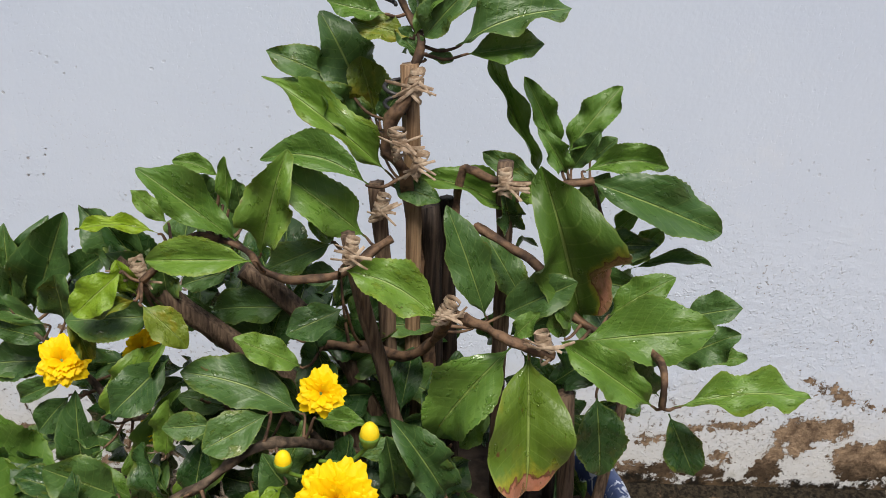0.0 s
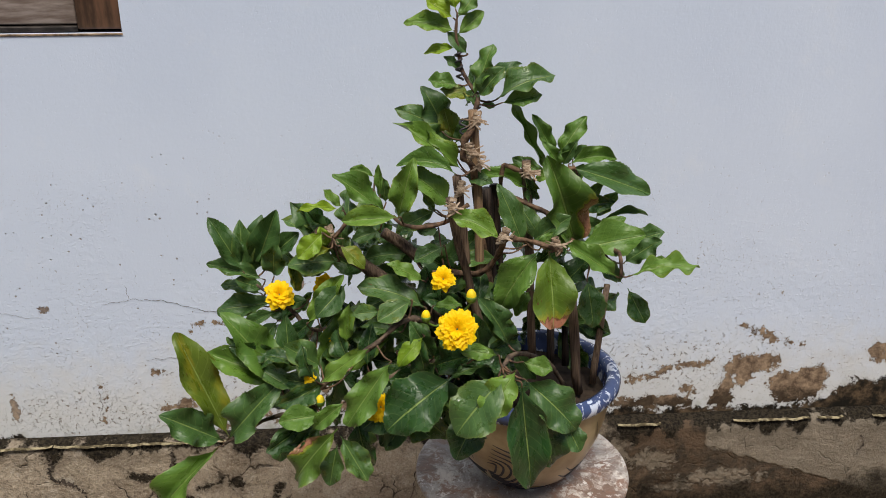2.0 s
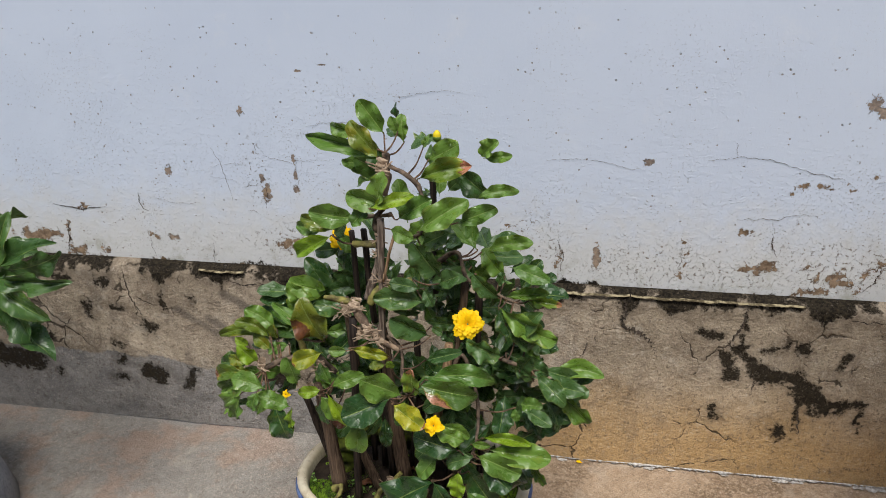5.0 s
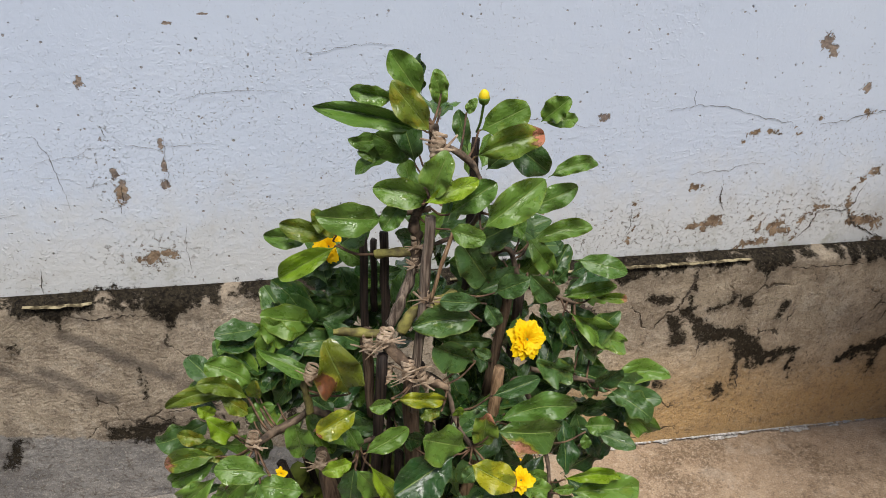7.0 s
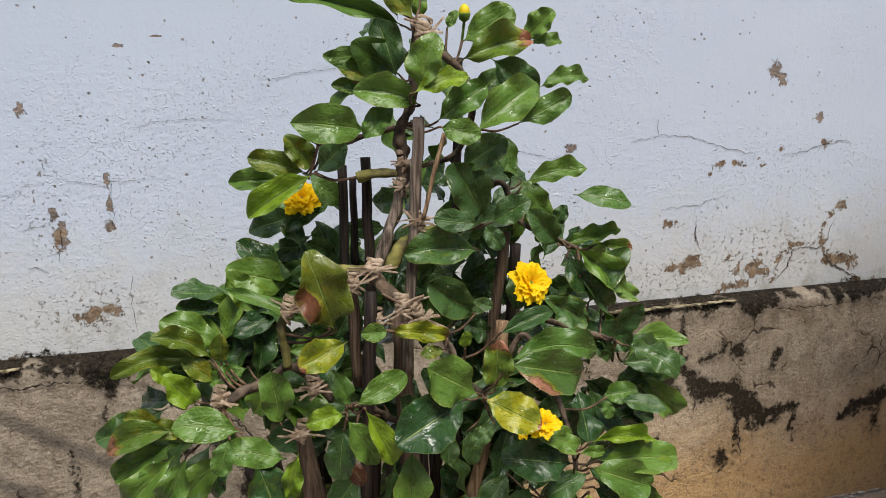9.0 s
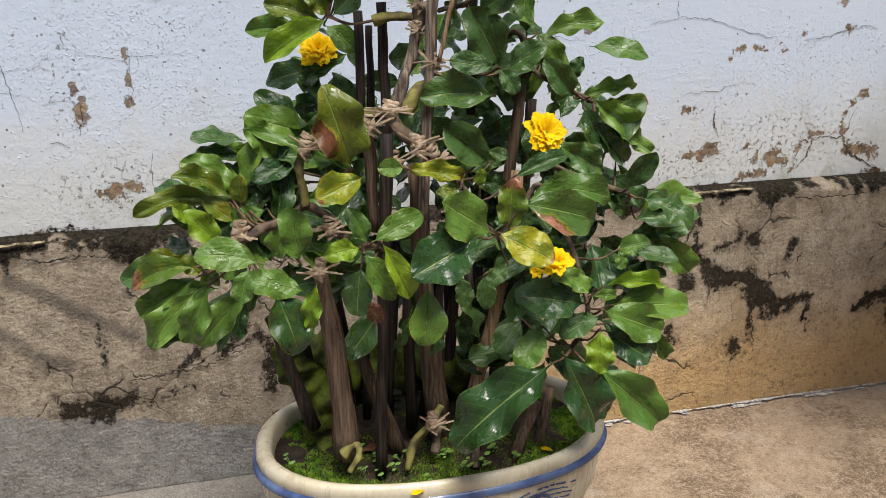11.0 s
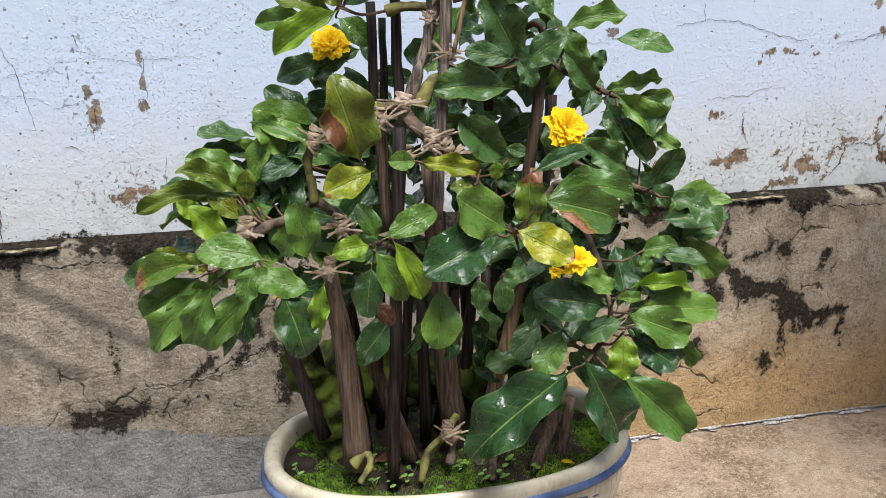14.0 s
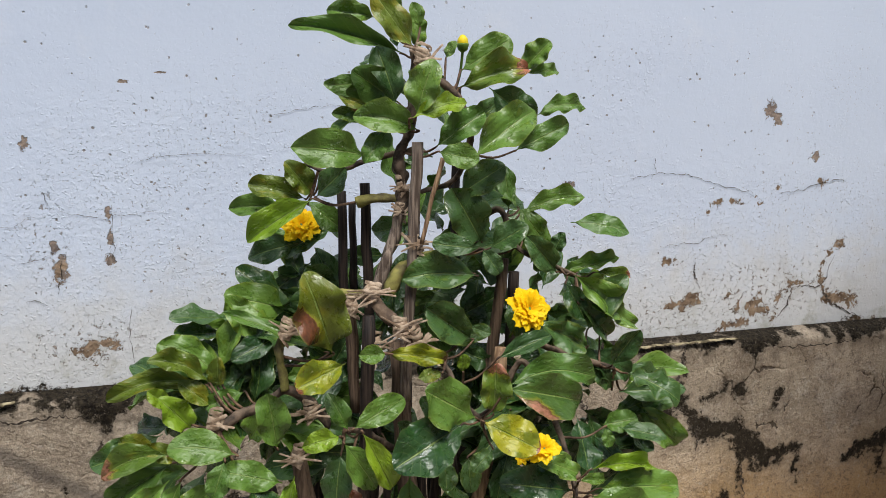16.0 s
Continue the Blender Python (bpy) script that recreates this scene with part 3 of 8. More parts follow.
def lathe(profile, sides=64, centre=(0, 0), squash=None, power=2.0, wobble=0.0, close=True, open_top=False):
    """A body of revolution from (radius, z); squash (a, b) scales it to an oval, power squares the oval."""
    bm, rings = bmesh.new(), []
    a, b = squash or (1, 1)
    for r, z in profile:
        ring = []
        for k in range(sides):
            w = 2 * math.pi * k / sides
            c, s = math.cos(w), math.sin(w)
            if power != 2:
                q = (abs(c) ** power + abs(s) ** power) ** (-1 / power)
                c, s = c * q, s * q
            j = 1 + wobble * noise.noise((3 * c, 3 * s, 12 * z))
            ring.append(bm.verts.new((centre[0] + a * r * c * j, centre[1] + b * r * s * j, z)))
        rings.append(ring)
    for lo, hi in zip(rings, rings[1:]):
        for k in range(sides):
            bm.faces.new((lo[k], lo[(k + 1) % sides], hi[(k + 1) % sides], hi[k]))
    if close:
        bm.faces.new(list(reversed(rings[0])))
        if not open_top:
            bm.faces.new(rings[-1])
    bmesh.ops.recalc_face_normals(bm, faces=bm.faces)
    return bm


def smooth_line(points, steps=6):
    """A Catmull-Rom line through points."""
    pts = [Vector(p) for p in points]
    if len(pts) < 3:
        return [pts[0].lerp(pts[-1], k / steps) for k in range(steps + 1)]
    ends = [2 * pts[0] - pts[1], *pts, 2 * pts[-1] - pts[-2]]
    out = []
    for a, b, c, d in zip(ends, ends[1:], ends[2:], ends[3:]):
        for k in range(steps):
            u = k / steps
            out.append(0.5 * (2 * b + (c - a) * u + (2 * a - 5 * b + 4 * c - d) * u * u + (3 * b - a - 3 * c + d) * u**3))
    return out + [pts[-1]]


def tube(points, r0, r1, sides=8, steps=6, knots=0.0, bm=None, straight=False, twist=0.0, groove=0.0):
    """A tapering limb along points, closed at both ends; knots swells it unevenly."""
    bm = bm or bmesh.new()
    line = [Vector(p) for p in points] if straight else smooth_line(points, steps)
    rings, side = [], None
    for k, p in enumerate(line):
        ahead = (line[min(k + 1, len(line) - 1)] - line[max(k - 1, 0)]).normalized()
        side = ahead.orthogonal() if side is None else side - ahead * side.dot(ahead)
        side.normalize()
        up, u = ahead.cross(side), k / max(1, len(line) - 1)
        r = r0 + (r1 - r0) * u
        ring = []
        for n in range(sides):
            w = 2 * math.pi * n / sides + twist * u
            d = math.cos(w) * side + math.sin(w) * up
            j = 1 + knots * noise.noise(p * 60 + d * 1.3)
            j += groove * (noise.noise((3 * math.cos(w), 3 * math.sin(w), 900 * r0 + 4 * u)) + 0.5 * (n % 2))
            ring.append(bm.verts.new(p + d * r * j))
        rings.append(ring)
    for lo, hi in zip(rings, rings[1:]):
        for n in range(sides):
            bm.faces.new((lo[n], lo[(n + 1) % sides], hi[(n + 1) % sides], hi[n]))
    bm.faces.new(list(reversed(rings[0])))
    bm.faces.new(rings[-1])
    return bm


# ---- the setting: yard, wall, plinth, window ----
bm = bmesh.new()
ys = [-60, -20, -6, -3] + [-3 + 0.1 * k for k in range(1, 31)] + [0.3]
xs = [-60, -20, -6, -3] + [-3 + 0.1 * k for k in range(1, 66)] + [6, 20, 60]
grid = [[bm.verts.new((x, y, 0.004 * noise.noise((x * 2, y * 2, 5)) - 0.002)) for y in ys] for x in xs]
for i in range(len(xs) - 1):
    for k in range(len(ys) - 1):
        bm.faces.new((grid[i][k], grid[i + 1][k], grid[i + 1][k + 1], grid[i][k + 1]))
tagged(part("ground", bm, YARD), "stained grey and tan concrete yard floor, damp in places", "ground", kind="structure")

# worn places and dark streaks on the wall and the plinth: bars from (x, z) to (x, z) with a radius
PEELED_A = [(-1.145, 0.592, -1.145, 0.543, 0.005), (-1.10, 0.546, -1.03, 0.55, 0.016), (-0.985, 0.503, -0.96, 0.503, 0.012), (-0.979, 0.581, -1.002, 0.49, 0.004),
            (-0.94, 0.622, -0.92, 0.624, 0.004), (-0.90, 0.508, -0.88, 0.508, 0.007), (-0.755, 0.553, -0.735, 0.553, 0.007), (-0.43, 0.665, -0.425, 0.69, 0.008),
            (-0.40, 0.545, -0.375, 0.547, 0.012), (-0.36, 0.55, -0.335, 0.552, 0.009), (0.148, 0.634, 0.153, 0.55, 0.0015), (0.268, 0.537, 0.272, 0.49, 0.002),
            (0.270, 0.59, 0.268, 0.537, 0.003), (0.555, 0.62, 0.561, 0.556, 0.002), (0.561, 0.556, 0.548, 0.528, 0.004), (0.668, 0.648, 0.674, 0.648, 0.006)]
PEELED_B = [(0.689, 0.553, 0.703, 0.556, 0.009), (0.73, 0.556, 0.75, 0.566, 0.013), (0.753, 0.734, 0.757, 0.735, 0.003), (0.780, 0.752, 0.792, 0.754, 0.007),
            (0.79, 0.50, 0.86, 0.505, 0.008), (0.796, 0.734, 0.80, 0.735, 0.003), (0.815, 0.756, 0.83, 0.756, 0.004), (0.815, 0.568, 0.82, 0.57, 0.008),
            (0.838, 0.54, 0.846, 0.55, 0.007), (0.872, 0.759, 0.882, 0.759, 0.004), (0.872, 0.53, 0.886, 0.556, 0.014), (0.89, 0.54, 0.915, 0.532, 0.010),
            (0.912, 0.784, 0.914, 0.786, 0.004), (0.965, 0.583, 0.928, 0.50, 0.004), (0.965, 0.583, 1.02, 0.585, 0.003), (0.981, 0.822, 0.985, 0.826, 0.005)]
PEELED_C = [(1.019, 0.786, 1.03, 0.788, 0.003), (1.036, 0.58, 1.062, 0.535, 0.005), (1.055, 0.645, 1.036, 0.58, 0.0035), (1.06, 0.533, 1.125, 0.535, 0.012),
            (1.072, 0.650, 1.08, 0.653, 0.008), (1.70, 0.52, 1.86, 0.515, 0.016), (1.72, 0.572, 1.775, 0.59, 0.007), (1.775, 0.59, 1.835, 0.617, 0.008),
            (1.835, 0.617, 1.91, 0.624, 0.008), (1.86, 0.545, 1.875, 0.55, 0.012), (1.945, 0.52, 1.965, 0.55, 0.022), (1.975, 0.603, 2.045, 0.612, 0.026),
            (2.005, 0.575, 2.01, 0.59, 0.024), (2.035, 0.675, 1.98, 0.694, 0.009), (2.045, 0.668, 2.125, 0.651, 0.004), (2.11, 0.545, 2.16, 0.56, 0.045)]
PEELED_D = [(2.31, 0.64, 2.36, 0.60, 0.02), (2.36, 0.6, 2.37, 0.70, 0.02)]
PEELED = PEELED_A + PEELED_B + PEELED_C + PEELED_D
MOULDY_A = [(-1.26, 0.172, -1.16, 0.165, 0.032), (-1.13, 0.262, -1.09, 0.256, 0.014), (-1.092, 0.125, -1.09, 0.142, 0.006), (-1.04, 0.444, -1.0, 0.44, 0.010),
            (-0.96, 0.36, -0.955, 0.335, 0.010), (-0.912, 0.135, -0.905, 0.138, 0.010), (-0.91, 0.425, -0.88, 0.42, 0.010), (-0.90, 0.252, -0.885, 0.243, 0.010),
            (-0.892, 0.19, -0.892, 0.20, 0.010), (-0.89, 0.358, -0.865, 0.356, 0.006), (-0.825, 0.158, -0.785, 0.152, 0.026), (-0.80, 0.312, -0.78, 0.30, 0.014),
            (-0.735, 0.40, -0.732, 0.36, 0.008), (-0.71, 0.12, -0.69, 0.17, 0.011), (-0.688, 0.171, -0.676, 0.171, 0.008), (-0.665, 0.389, -0.655, 0.385, 0.006)]
MOULDY_B = [(-0.507, 0.179, -0.402, 0.183, 0.016), (-0.47, 0.162, -0.45, 0.162, 0.02), (-0.443, 0.33, -0.434, 0.251, 0.0015), (-0.389, 0.173, -0.301, 0.187, 0.004),
            (-0.318, 0.23, -0.278, 0.266, 0.003), (-0.259, 0.304, -0.285, 0.30, 0.010), (-0.229, 0.253, -0.20, 0.28, 0.008), (-0.201, 0.315, -0.149, 0.24, 0.011),
            (-0.153, 0.228, -0.153, 0.178, 0.013), (0.215, 0.185, 0.24, 0.195, 0.021), (0.43, 0.47, 0.433, 0.44, 0.006), (0.60, 0.405, 0.645, 0.40, 0.007),
            (0.655, 0.19, 0.662, 0.17, 0.011), (0.658, 0.345, 0.688, 0.29, 0.013), (0.695, 0.365, 0.738, 0.308, 0.013), (0.705, 0.455, 0.693, 0.37, 0.0045)]
MOULDY_C = [(0.735, 0.308, 0.775, 0.297, 0.023), (0.775, 0.297, 0.822, 0.298, 0.014), (0.795, 0.385, 0.755, 0.36, 0.008), (0.80, 0.145, 0.81, 0.13, 0.010),
            (0.822, 0.298, 0.855, 0.25, 0.022), (0.827, 0.374, 0.842, 0.37, 0.014), (0.843, 0.215, 0.838, 0.15, 0.004), (0.855, 0.242, 0.895, 0.223, 0.023),
            (0.895, 0.222, 0.935, 0.228, 0.017), (0.922, 0.333, 0.936, 0.36, 0.010), (0.935, 0.23, 0.975, 0.235, 0.011), (0.977, 0.24, 0.98, 0.172, 0.006),
            (1.10, 0.2, 1.14, 0.215, 0.010), (1.14, 0.215, 1.20, 0.235, 0.018), (1.19, 0.16, 1.2, 0.2, 0.010)]
MOULDY = MOULDY_A + MOULDY_B + MOULDY_C
SLANT_STREAKS = [(-0.56, 0.42, -0.385, 0.309, 0.013), (-0.62, 0.345, -0.50, 0.262, 0.012), (-0.70, 0.36, -0.60, 0.30, 0.01)]


def lay_wear(ob, bars, name, shake, scale):
    """Stores for each corner of a wall how near it is to the bars, 1 on their edge."""
    me = ob.data
    co = np.empty(3 * len(me.vertices), dtype=np.float32)
    me.vertices.foreach_get("co", co)
    x, z = co[0::3].copy(), co[2::3].copy()
    for k, v in enumerate(me.vertices):
        if -2.3 < v.co.x < 3.1 and v.co.z < 0.86:
            q = Vector((v.co.x, 0, v.co.z))
            a, b = noise.noise_vector(q * 14), noise.noise_vector(q * 42)
            x[k] += shake * (a.x + 0.45 * b.x)
            z[k] += shake * (a.z + 0.45 * b.z)
    best = np.full(len(x), 9.0)
    for x0, z0, x1, z1, r in bars:
        dx, dz = x1 - x0 + 1e-4, z1 - z0
        h = np.clip(((x - x0) * dx + (z - z0) * dz) / (dx * dx + dz * dz), 0, 1)
        best = np.minimum(best, (np.hypot(x - x0 - h * dx, z - z0 - h * dz) - r) / scale + 1)
    layer = me.attributes.new(name, "FLOAT", "POINT")
    layer.data.foreach_set("value", best.astype(np.float32))


# the painted wall, with the window's opening (x -0.62 to 0.70, sill at 1.363)
WX0, WX1, WZ0, WZ1 = -0.62, 0.70, 1.363, 2.35
bm = bmesh.new()
for x0, x1, z0, z1 in ((-7.0, WX0, 0.47, 3.1), (WX0, WX1, 0.47, WZ0), (WX0, WX1, WZ1, 3.1), (WX1, 8.0, 0.47, 3.1)):
    box(x0, x1, 0.0, 0.18, max(z0, 0.84), z1, bm=bm)
nx, nz = 866, 62
section = [(0.0, 0.47 + 0.37 * k / nz) for k in range(nz + 1)] + [(0.18, 0.84), (0.18, 0.47)]
grid = [[bm.verts.new((x, y, z)) for y, z in section] for x in [-7.0] + [-2.2 + 5.2 * i / nx for i in range(nx + 1)] + [8.0]]
for a, b in zip(grid, grid[1:]):
    for k in range(len(section)):
        q = (k + 1) % len(section)
        bm.faces.new((a[k], b[k], b[q], a[q]))
bmesh.ops.remove_doubles(bm, verts=[v for v in bm.verts if abs(v.co.z - 0.84) < 1e-4 or v.co.z > 0.85], dist=1e-4)
wall = tagged(part("wall_house", bm, WALL, smooth=False), "pale blue limewashed wall, blistered and peeling towards its foot", "wall", kind="structure")
lay_wear(wall, PEELED, "wear", 0.018, 0.012)

# the plinth stands 4 cm proud, with a worn, uneven face and a broken upper edge
bm = bmesh.new()
n = 800
cols = []
for k in range(n + 1):
    x = -2.2 + 5.2 * k / n
    worn = 0.006 * noise.noise((x * 5, 1, 0)) + 0.006 * noise.noise((x * 23, 4, 0)) + 0.003 * noise.noise((x * 60, 2, 0))
    col = []
    for z in [0.0 + 0.0079 * q for q in range(60)]:
        d = 0.0045 * noise.noise((x * 4, 0, z * 4)) + 0.0022 * noise.noise((x * 16, 3, z * 16)) + 0.0012 * noise.noise((x * 45, 7, z * 45))
        col.append(bm.verts.new((x, -0.049 + 0.012 * (z / 0.48) + d, z)))
    col.append(bm.verts.new((x, -0.030 + 0.6 * worn, 0.478 + 0.7 * worn)))
    col.append(bm.verts.new((x, -0.018 + 0.5 * worn, 0.483 + 0.5 * worn)))
    col.append(bm.verts.new((x, 0.004, 0.489)))
    cols.append(col)
for a, b in zip(cols, cols[1:]):
    for k in range(len(a) - 1):
        bm.faces.new((a[k], b[k], b[k + 1], a[k + 1]))
box(-7.0, -2.2, -0.04, 0.18, 0.0, 0.485, bm=bm)
box(3.0, 8.0, -0.04, 0.18, 0.0, 0.485, bm=bm)
plinth = tagged(part("wall_plinth", bm, PLINTH), "stained plaster plinth with black mould and cracks under a ledge", "plinth", kind="structure")
lay_wear(plinth, MOULDY, "wear", 0.014, 0.013)
lay_wear(plinth, SLANT_STREAKS, "slant_bars", 0.010, 0.013)

# an unseen plain wall, added behind the camera to block low sky light
tagged(part("wall_yard", box(-7.0, 8.0, -4.4, -4.2, 0.0, 3.0), GREY_PAINT, smooth=False), "unseen grey wall added across the yard to block low sky light", "wall", kind="structure")

# broken pale lip of lime along the ledge
random.seed(11)
bm = bmesh.new()
for x0, x1 in ((-0.62, -0.50), (0.17, 0.44), (0.443, 0.82), (1.70, 1.80), (1.97, 2.15), (2.17, 2.23), (2.30, 2.45)):
    n, rows = round((x1 - x0) / 0.002), []
    for k in range(n + 1):
        x = x0 + (x1 - x0) * k / n
        fade = min(1.0, 7 * k / n, 7 * (1 - k / n))
        top = 0.4845 + 0.0030 * noise.noise((x * 40, 2, 0))
        low = top - fade * max(0.0004, 0.0016 + 0.0045 * noise.noise((x * 30, 5, 0)) + 0.004 * noise.noise((x * 140, 8, 0)))
        out = -0.0385 - 0.002 * noise.noise((x * 60, 1, 4)) - 0.003 * fade
        rows.append([bm.verts.new((x, out + 0.004, low - 0.0005)), bm.verts.new((x, out, low)), bm.verts.new((x, out, top - 0.002)), bm.verts.new((x, out + 0.003, top)), bm.verts.new((x, out + 0.007, top + 0.0005))])
    for a, b in zip(rows, rows[1:]):
        for q in range(4):
            bm.faces.new((a[q], b[q], b[q + 1], a[q + 1]))
tagged(part("trim_lip", bm, CEMENT_LIP, plinth), "crumbling pale lime lip")

# a crumbling line of white paint along the foot of the plinth, with flakes on the yard floor
bm, rows = bmesh.new(), []
for k in range(421):
    x = 0.18 + 1.05 * k / 420
    d = 0.0035 + 0.007 * noise.noise((x * 38, 0, 3)) + 0.006 * noise.noise((x * 150, 2, 3)) + (0.010 * max(0, noise.noise((x * 11, 6, 1))))
    d = max(0.0004, d)
    rows.append([bm.verts.new((x, -0.047, 0.0035)), bm.verts.new((x, -0.050 - d, 0.0042)), bm.verts.new((x, -0.0495, 0.0045 + 0.22 * d))])
for a, b in zip(rows, rows[1:]):
    bm.faces.new((a[0], a[1], b[1], b[0]))
    bm.faces.new((a[1], a[2], b[2], b[1]))
random.seed(77)
for x, r in ((0.835, 0.013), (0.865, 0.010), (1.01, 0.009), (1.045, 0.016), (0.52, 0.010), (0.57, 0.007), (0.30, 0.008), (0.70, 0.006), (1.14, 0.008)):
    n = 22
    ring = []
    for q in range(n):
        w = 2 * math.pi * q / n
        f = r * (1 + 0.7 * noise.noise((x * 50 + 1.5 * math.cos(w), 1.5 * math.sin(w), 3)) + random.uniform(-0.2, 0.2))
        ring.append(bm.verts.new((x + 1.5 * f * math.cos(w), -0.058 + 0.6 * f * math.sin(w), 0.0022)))
    bm.faces.new(ring)
WHITE_DRIP = plain("flaking_white_paint", (0.62, 0.61, 0.585), (0.30, 0.27, 0.235), 0.8, 160, 0.6)
tagged(part("trim_paint", bm, WHITE_DRIP, plinth), "flaking white paint drips")

# moss cushions at the wet end of the plinth and on the floor before it
bm = bmesh.new()
random.seed(19)
for k in range(16000):
    x, q = random.uniform(1.58, 2.75), random.random()
    on_floor = q < 0.35
    z = 0.002 if on_floor else 0.26 * random.random() ** 1.3
    y = -0.05 - 0.10 * random.random() ** 1.6 if on_floor else -0.050 + 0.012 * (z / 0.48)
    f = noise.noise((x * 9, y * 9 + 4, z * 12)) + 0.5 * noise.noise((x * 31, y * 20, z * 31)) - 1.3 * max(0, z - 0.09) - (2.2 * max(0, -0.09 - y)) + 0.12
    if f < 0.12:
        continue
    h, w = 0.004 + 0.009 * random.random() * min(1, 2 * f), random.uniform(0, 6.283)
    d = Vector((math.cos(w), 0, math.sin(w))) * 0.0028 if not on_floor else Vector((math.cos(w), math.sin(w), 0)) * 0.0028
    out = Vector((random.uniform(-0.5, 0.5), -1, 0.5)) if not on_floor else Vector((random.uniform(-0.5, 0.5), random.uniform(-0.5, 0.5), 1))
    c = Vector((x, y, z))
    bm.faces.new((bm.verts.new(c + d), bm.verts.new(c - d), bm.verts.new(c + out * h)))
WALL_MOSS = plain("green_wall_moss", (0.15, 0.23, 0.02), (0.035, 0.06, 0.01), 0.85, 30, 0.4)
tagged(part("moss", bm, WALL_MOSS, plinth), "bright green moss on damp plaster", kind="stuff")

# cracks: narrow open grooves with dark broken edges
CRACK = plain("dark_crack", (0.11, 0.088, 0.07), (0.03, 0.024, 0.019), 0.9, 80, 0.3)


def crack(points, y, width, seed, parent):
    random.seed(seed)
    bm, rows = bmesh.new(), []
    line = smooth_line([(x, 0, z) for x, z in points], 14)
    for k, p in enumerate(line):
        ahead = (line[min(k + 1, len(line) - 1)] - line[max(k - 1, 0)]).normalized()
        side = Vector((-ahead.z, 0, ahead.x))
        w = width * (0.25 + random.random()) * math.sin(math.pi * min(0.9, 0.12 + 0.85 * k / len(line)))
        c = p + side * (width * random.uniform(-1.2, 1.2) + 0.004 * noise.noise(p * 70))
        rows.append([bm.verts.new((c.x + side.x * w * s, y(c.z) - h, c.z + side.z * w * s)) for s, h in ((-1, 0.0006), (0, 0.0009), (1, 0.0006))])
    for a, b in zip(rows, rows[1:]):
        for n in (0, 1):
            bm.faces.new((a[n], a[n + 1], b[n + 1], b[n]))
    part("crack", bm, CRACK, parent)


face = lambda z: -0.0525 + 0.012 * (z / 0.48)  # noqa: E731
flat = lambda z: -0.0006  # noqa: E731
for seed, (pts, w) in enumerate((
    ([(0.43, 0.478), (0.432, 0.44), (0.425, 0.41), (0.46, 0.395), (0.49, 0.375), (0.51, 0.34)], 0.0045),
    ([(0.70, 0.475), (0.695, 0.44), (0.68, 0.40), (0.665, 0.37)], 0.0032),
    ([(0.73, 0.31), (0.735, 0.28), (0.73, 0.25)], 0.002),
    ([(0.84, 0.22), (0.845, 0.18), (0.85, 0.14)], 0.0022),
    ([(0.35, 0.36), (0.345, 0.33), (0.33, 0.31)], 0.0015),
    ([(-0.40, 0.22), (-0.33, 0.228), (-0.27, 0.235), (-0.22, 0.25), (-0.16, 0.29)], 0.0022),
    ([(-0.55, 0.46), (-0.50, 0.452), (-0.44, 0.455), (-0.40, 0.45)], 0.002),
    ([(1.24, 0.44), (1.235, 0.36), (1.22, 0.30)], 0.0015),
    ([(2.28, 0.44), (2.285, 0.41), (2.27, 0.38)], 0.003),
    ([(0.9, 0.46), (1.0, 0.455), (1.12, 0.46)], 0.0018),
    ([(-0.83, 0.47), (-0.825, 0.40), (-0.80, 0.34)], 0.002),
)):
    crack(pts, face, w, seed, plinth)
WALL_CRACKS = [
    ([(0.24, 0.795), (0.31, 0.80), (0.37, 0.795), (0.42, 0.782), (0.455, 0.78)], 0.0009),
    ([(0.582, 0.806), (0.640, 0.815), (0.681, 0.814), (0.725, 0.807), (0.797, 0.784), (0.849, 0.775), (0.863, 0.766)], 0.0015),
    ([(0.637, 0.848), (0.640, 0.815)], 0.0012),
    ([(0.919, 0.769), (0.973, 0.774), (1.019, 0.786), (1.055, 0.792), (1.084, 0.786)], 0.0017),
    ([(0.656, 0.672), (0.700, 0.675), (0.745, 0.675), (0.764, 0.687), (0.819, 0.690)], 0.0014),
    ([(0.733, 0.644), (0.736, 0.617), (0.750, 0.582)], 0.0034),
    ([(0.969, 0.570), (1.0, 0.573), (1.040, 0.574), (1.065, 0.634)], 0.0030),
    ([(1.040, 0.574), (1.056, 0.544), (1.082, 0.523), (1.144, 0.497)], 0.0050),
    ([(0.969, 0.570), (0.958, 0.535), (0.935, 0.507)], 0.0040),
    ([(-0.585, 0.545), (-0.590, 0.487)], 0.0020),
]
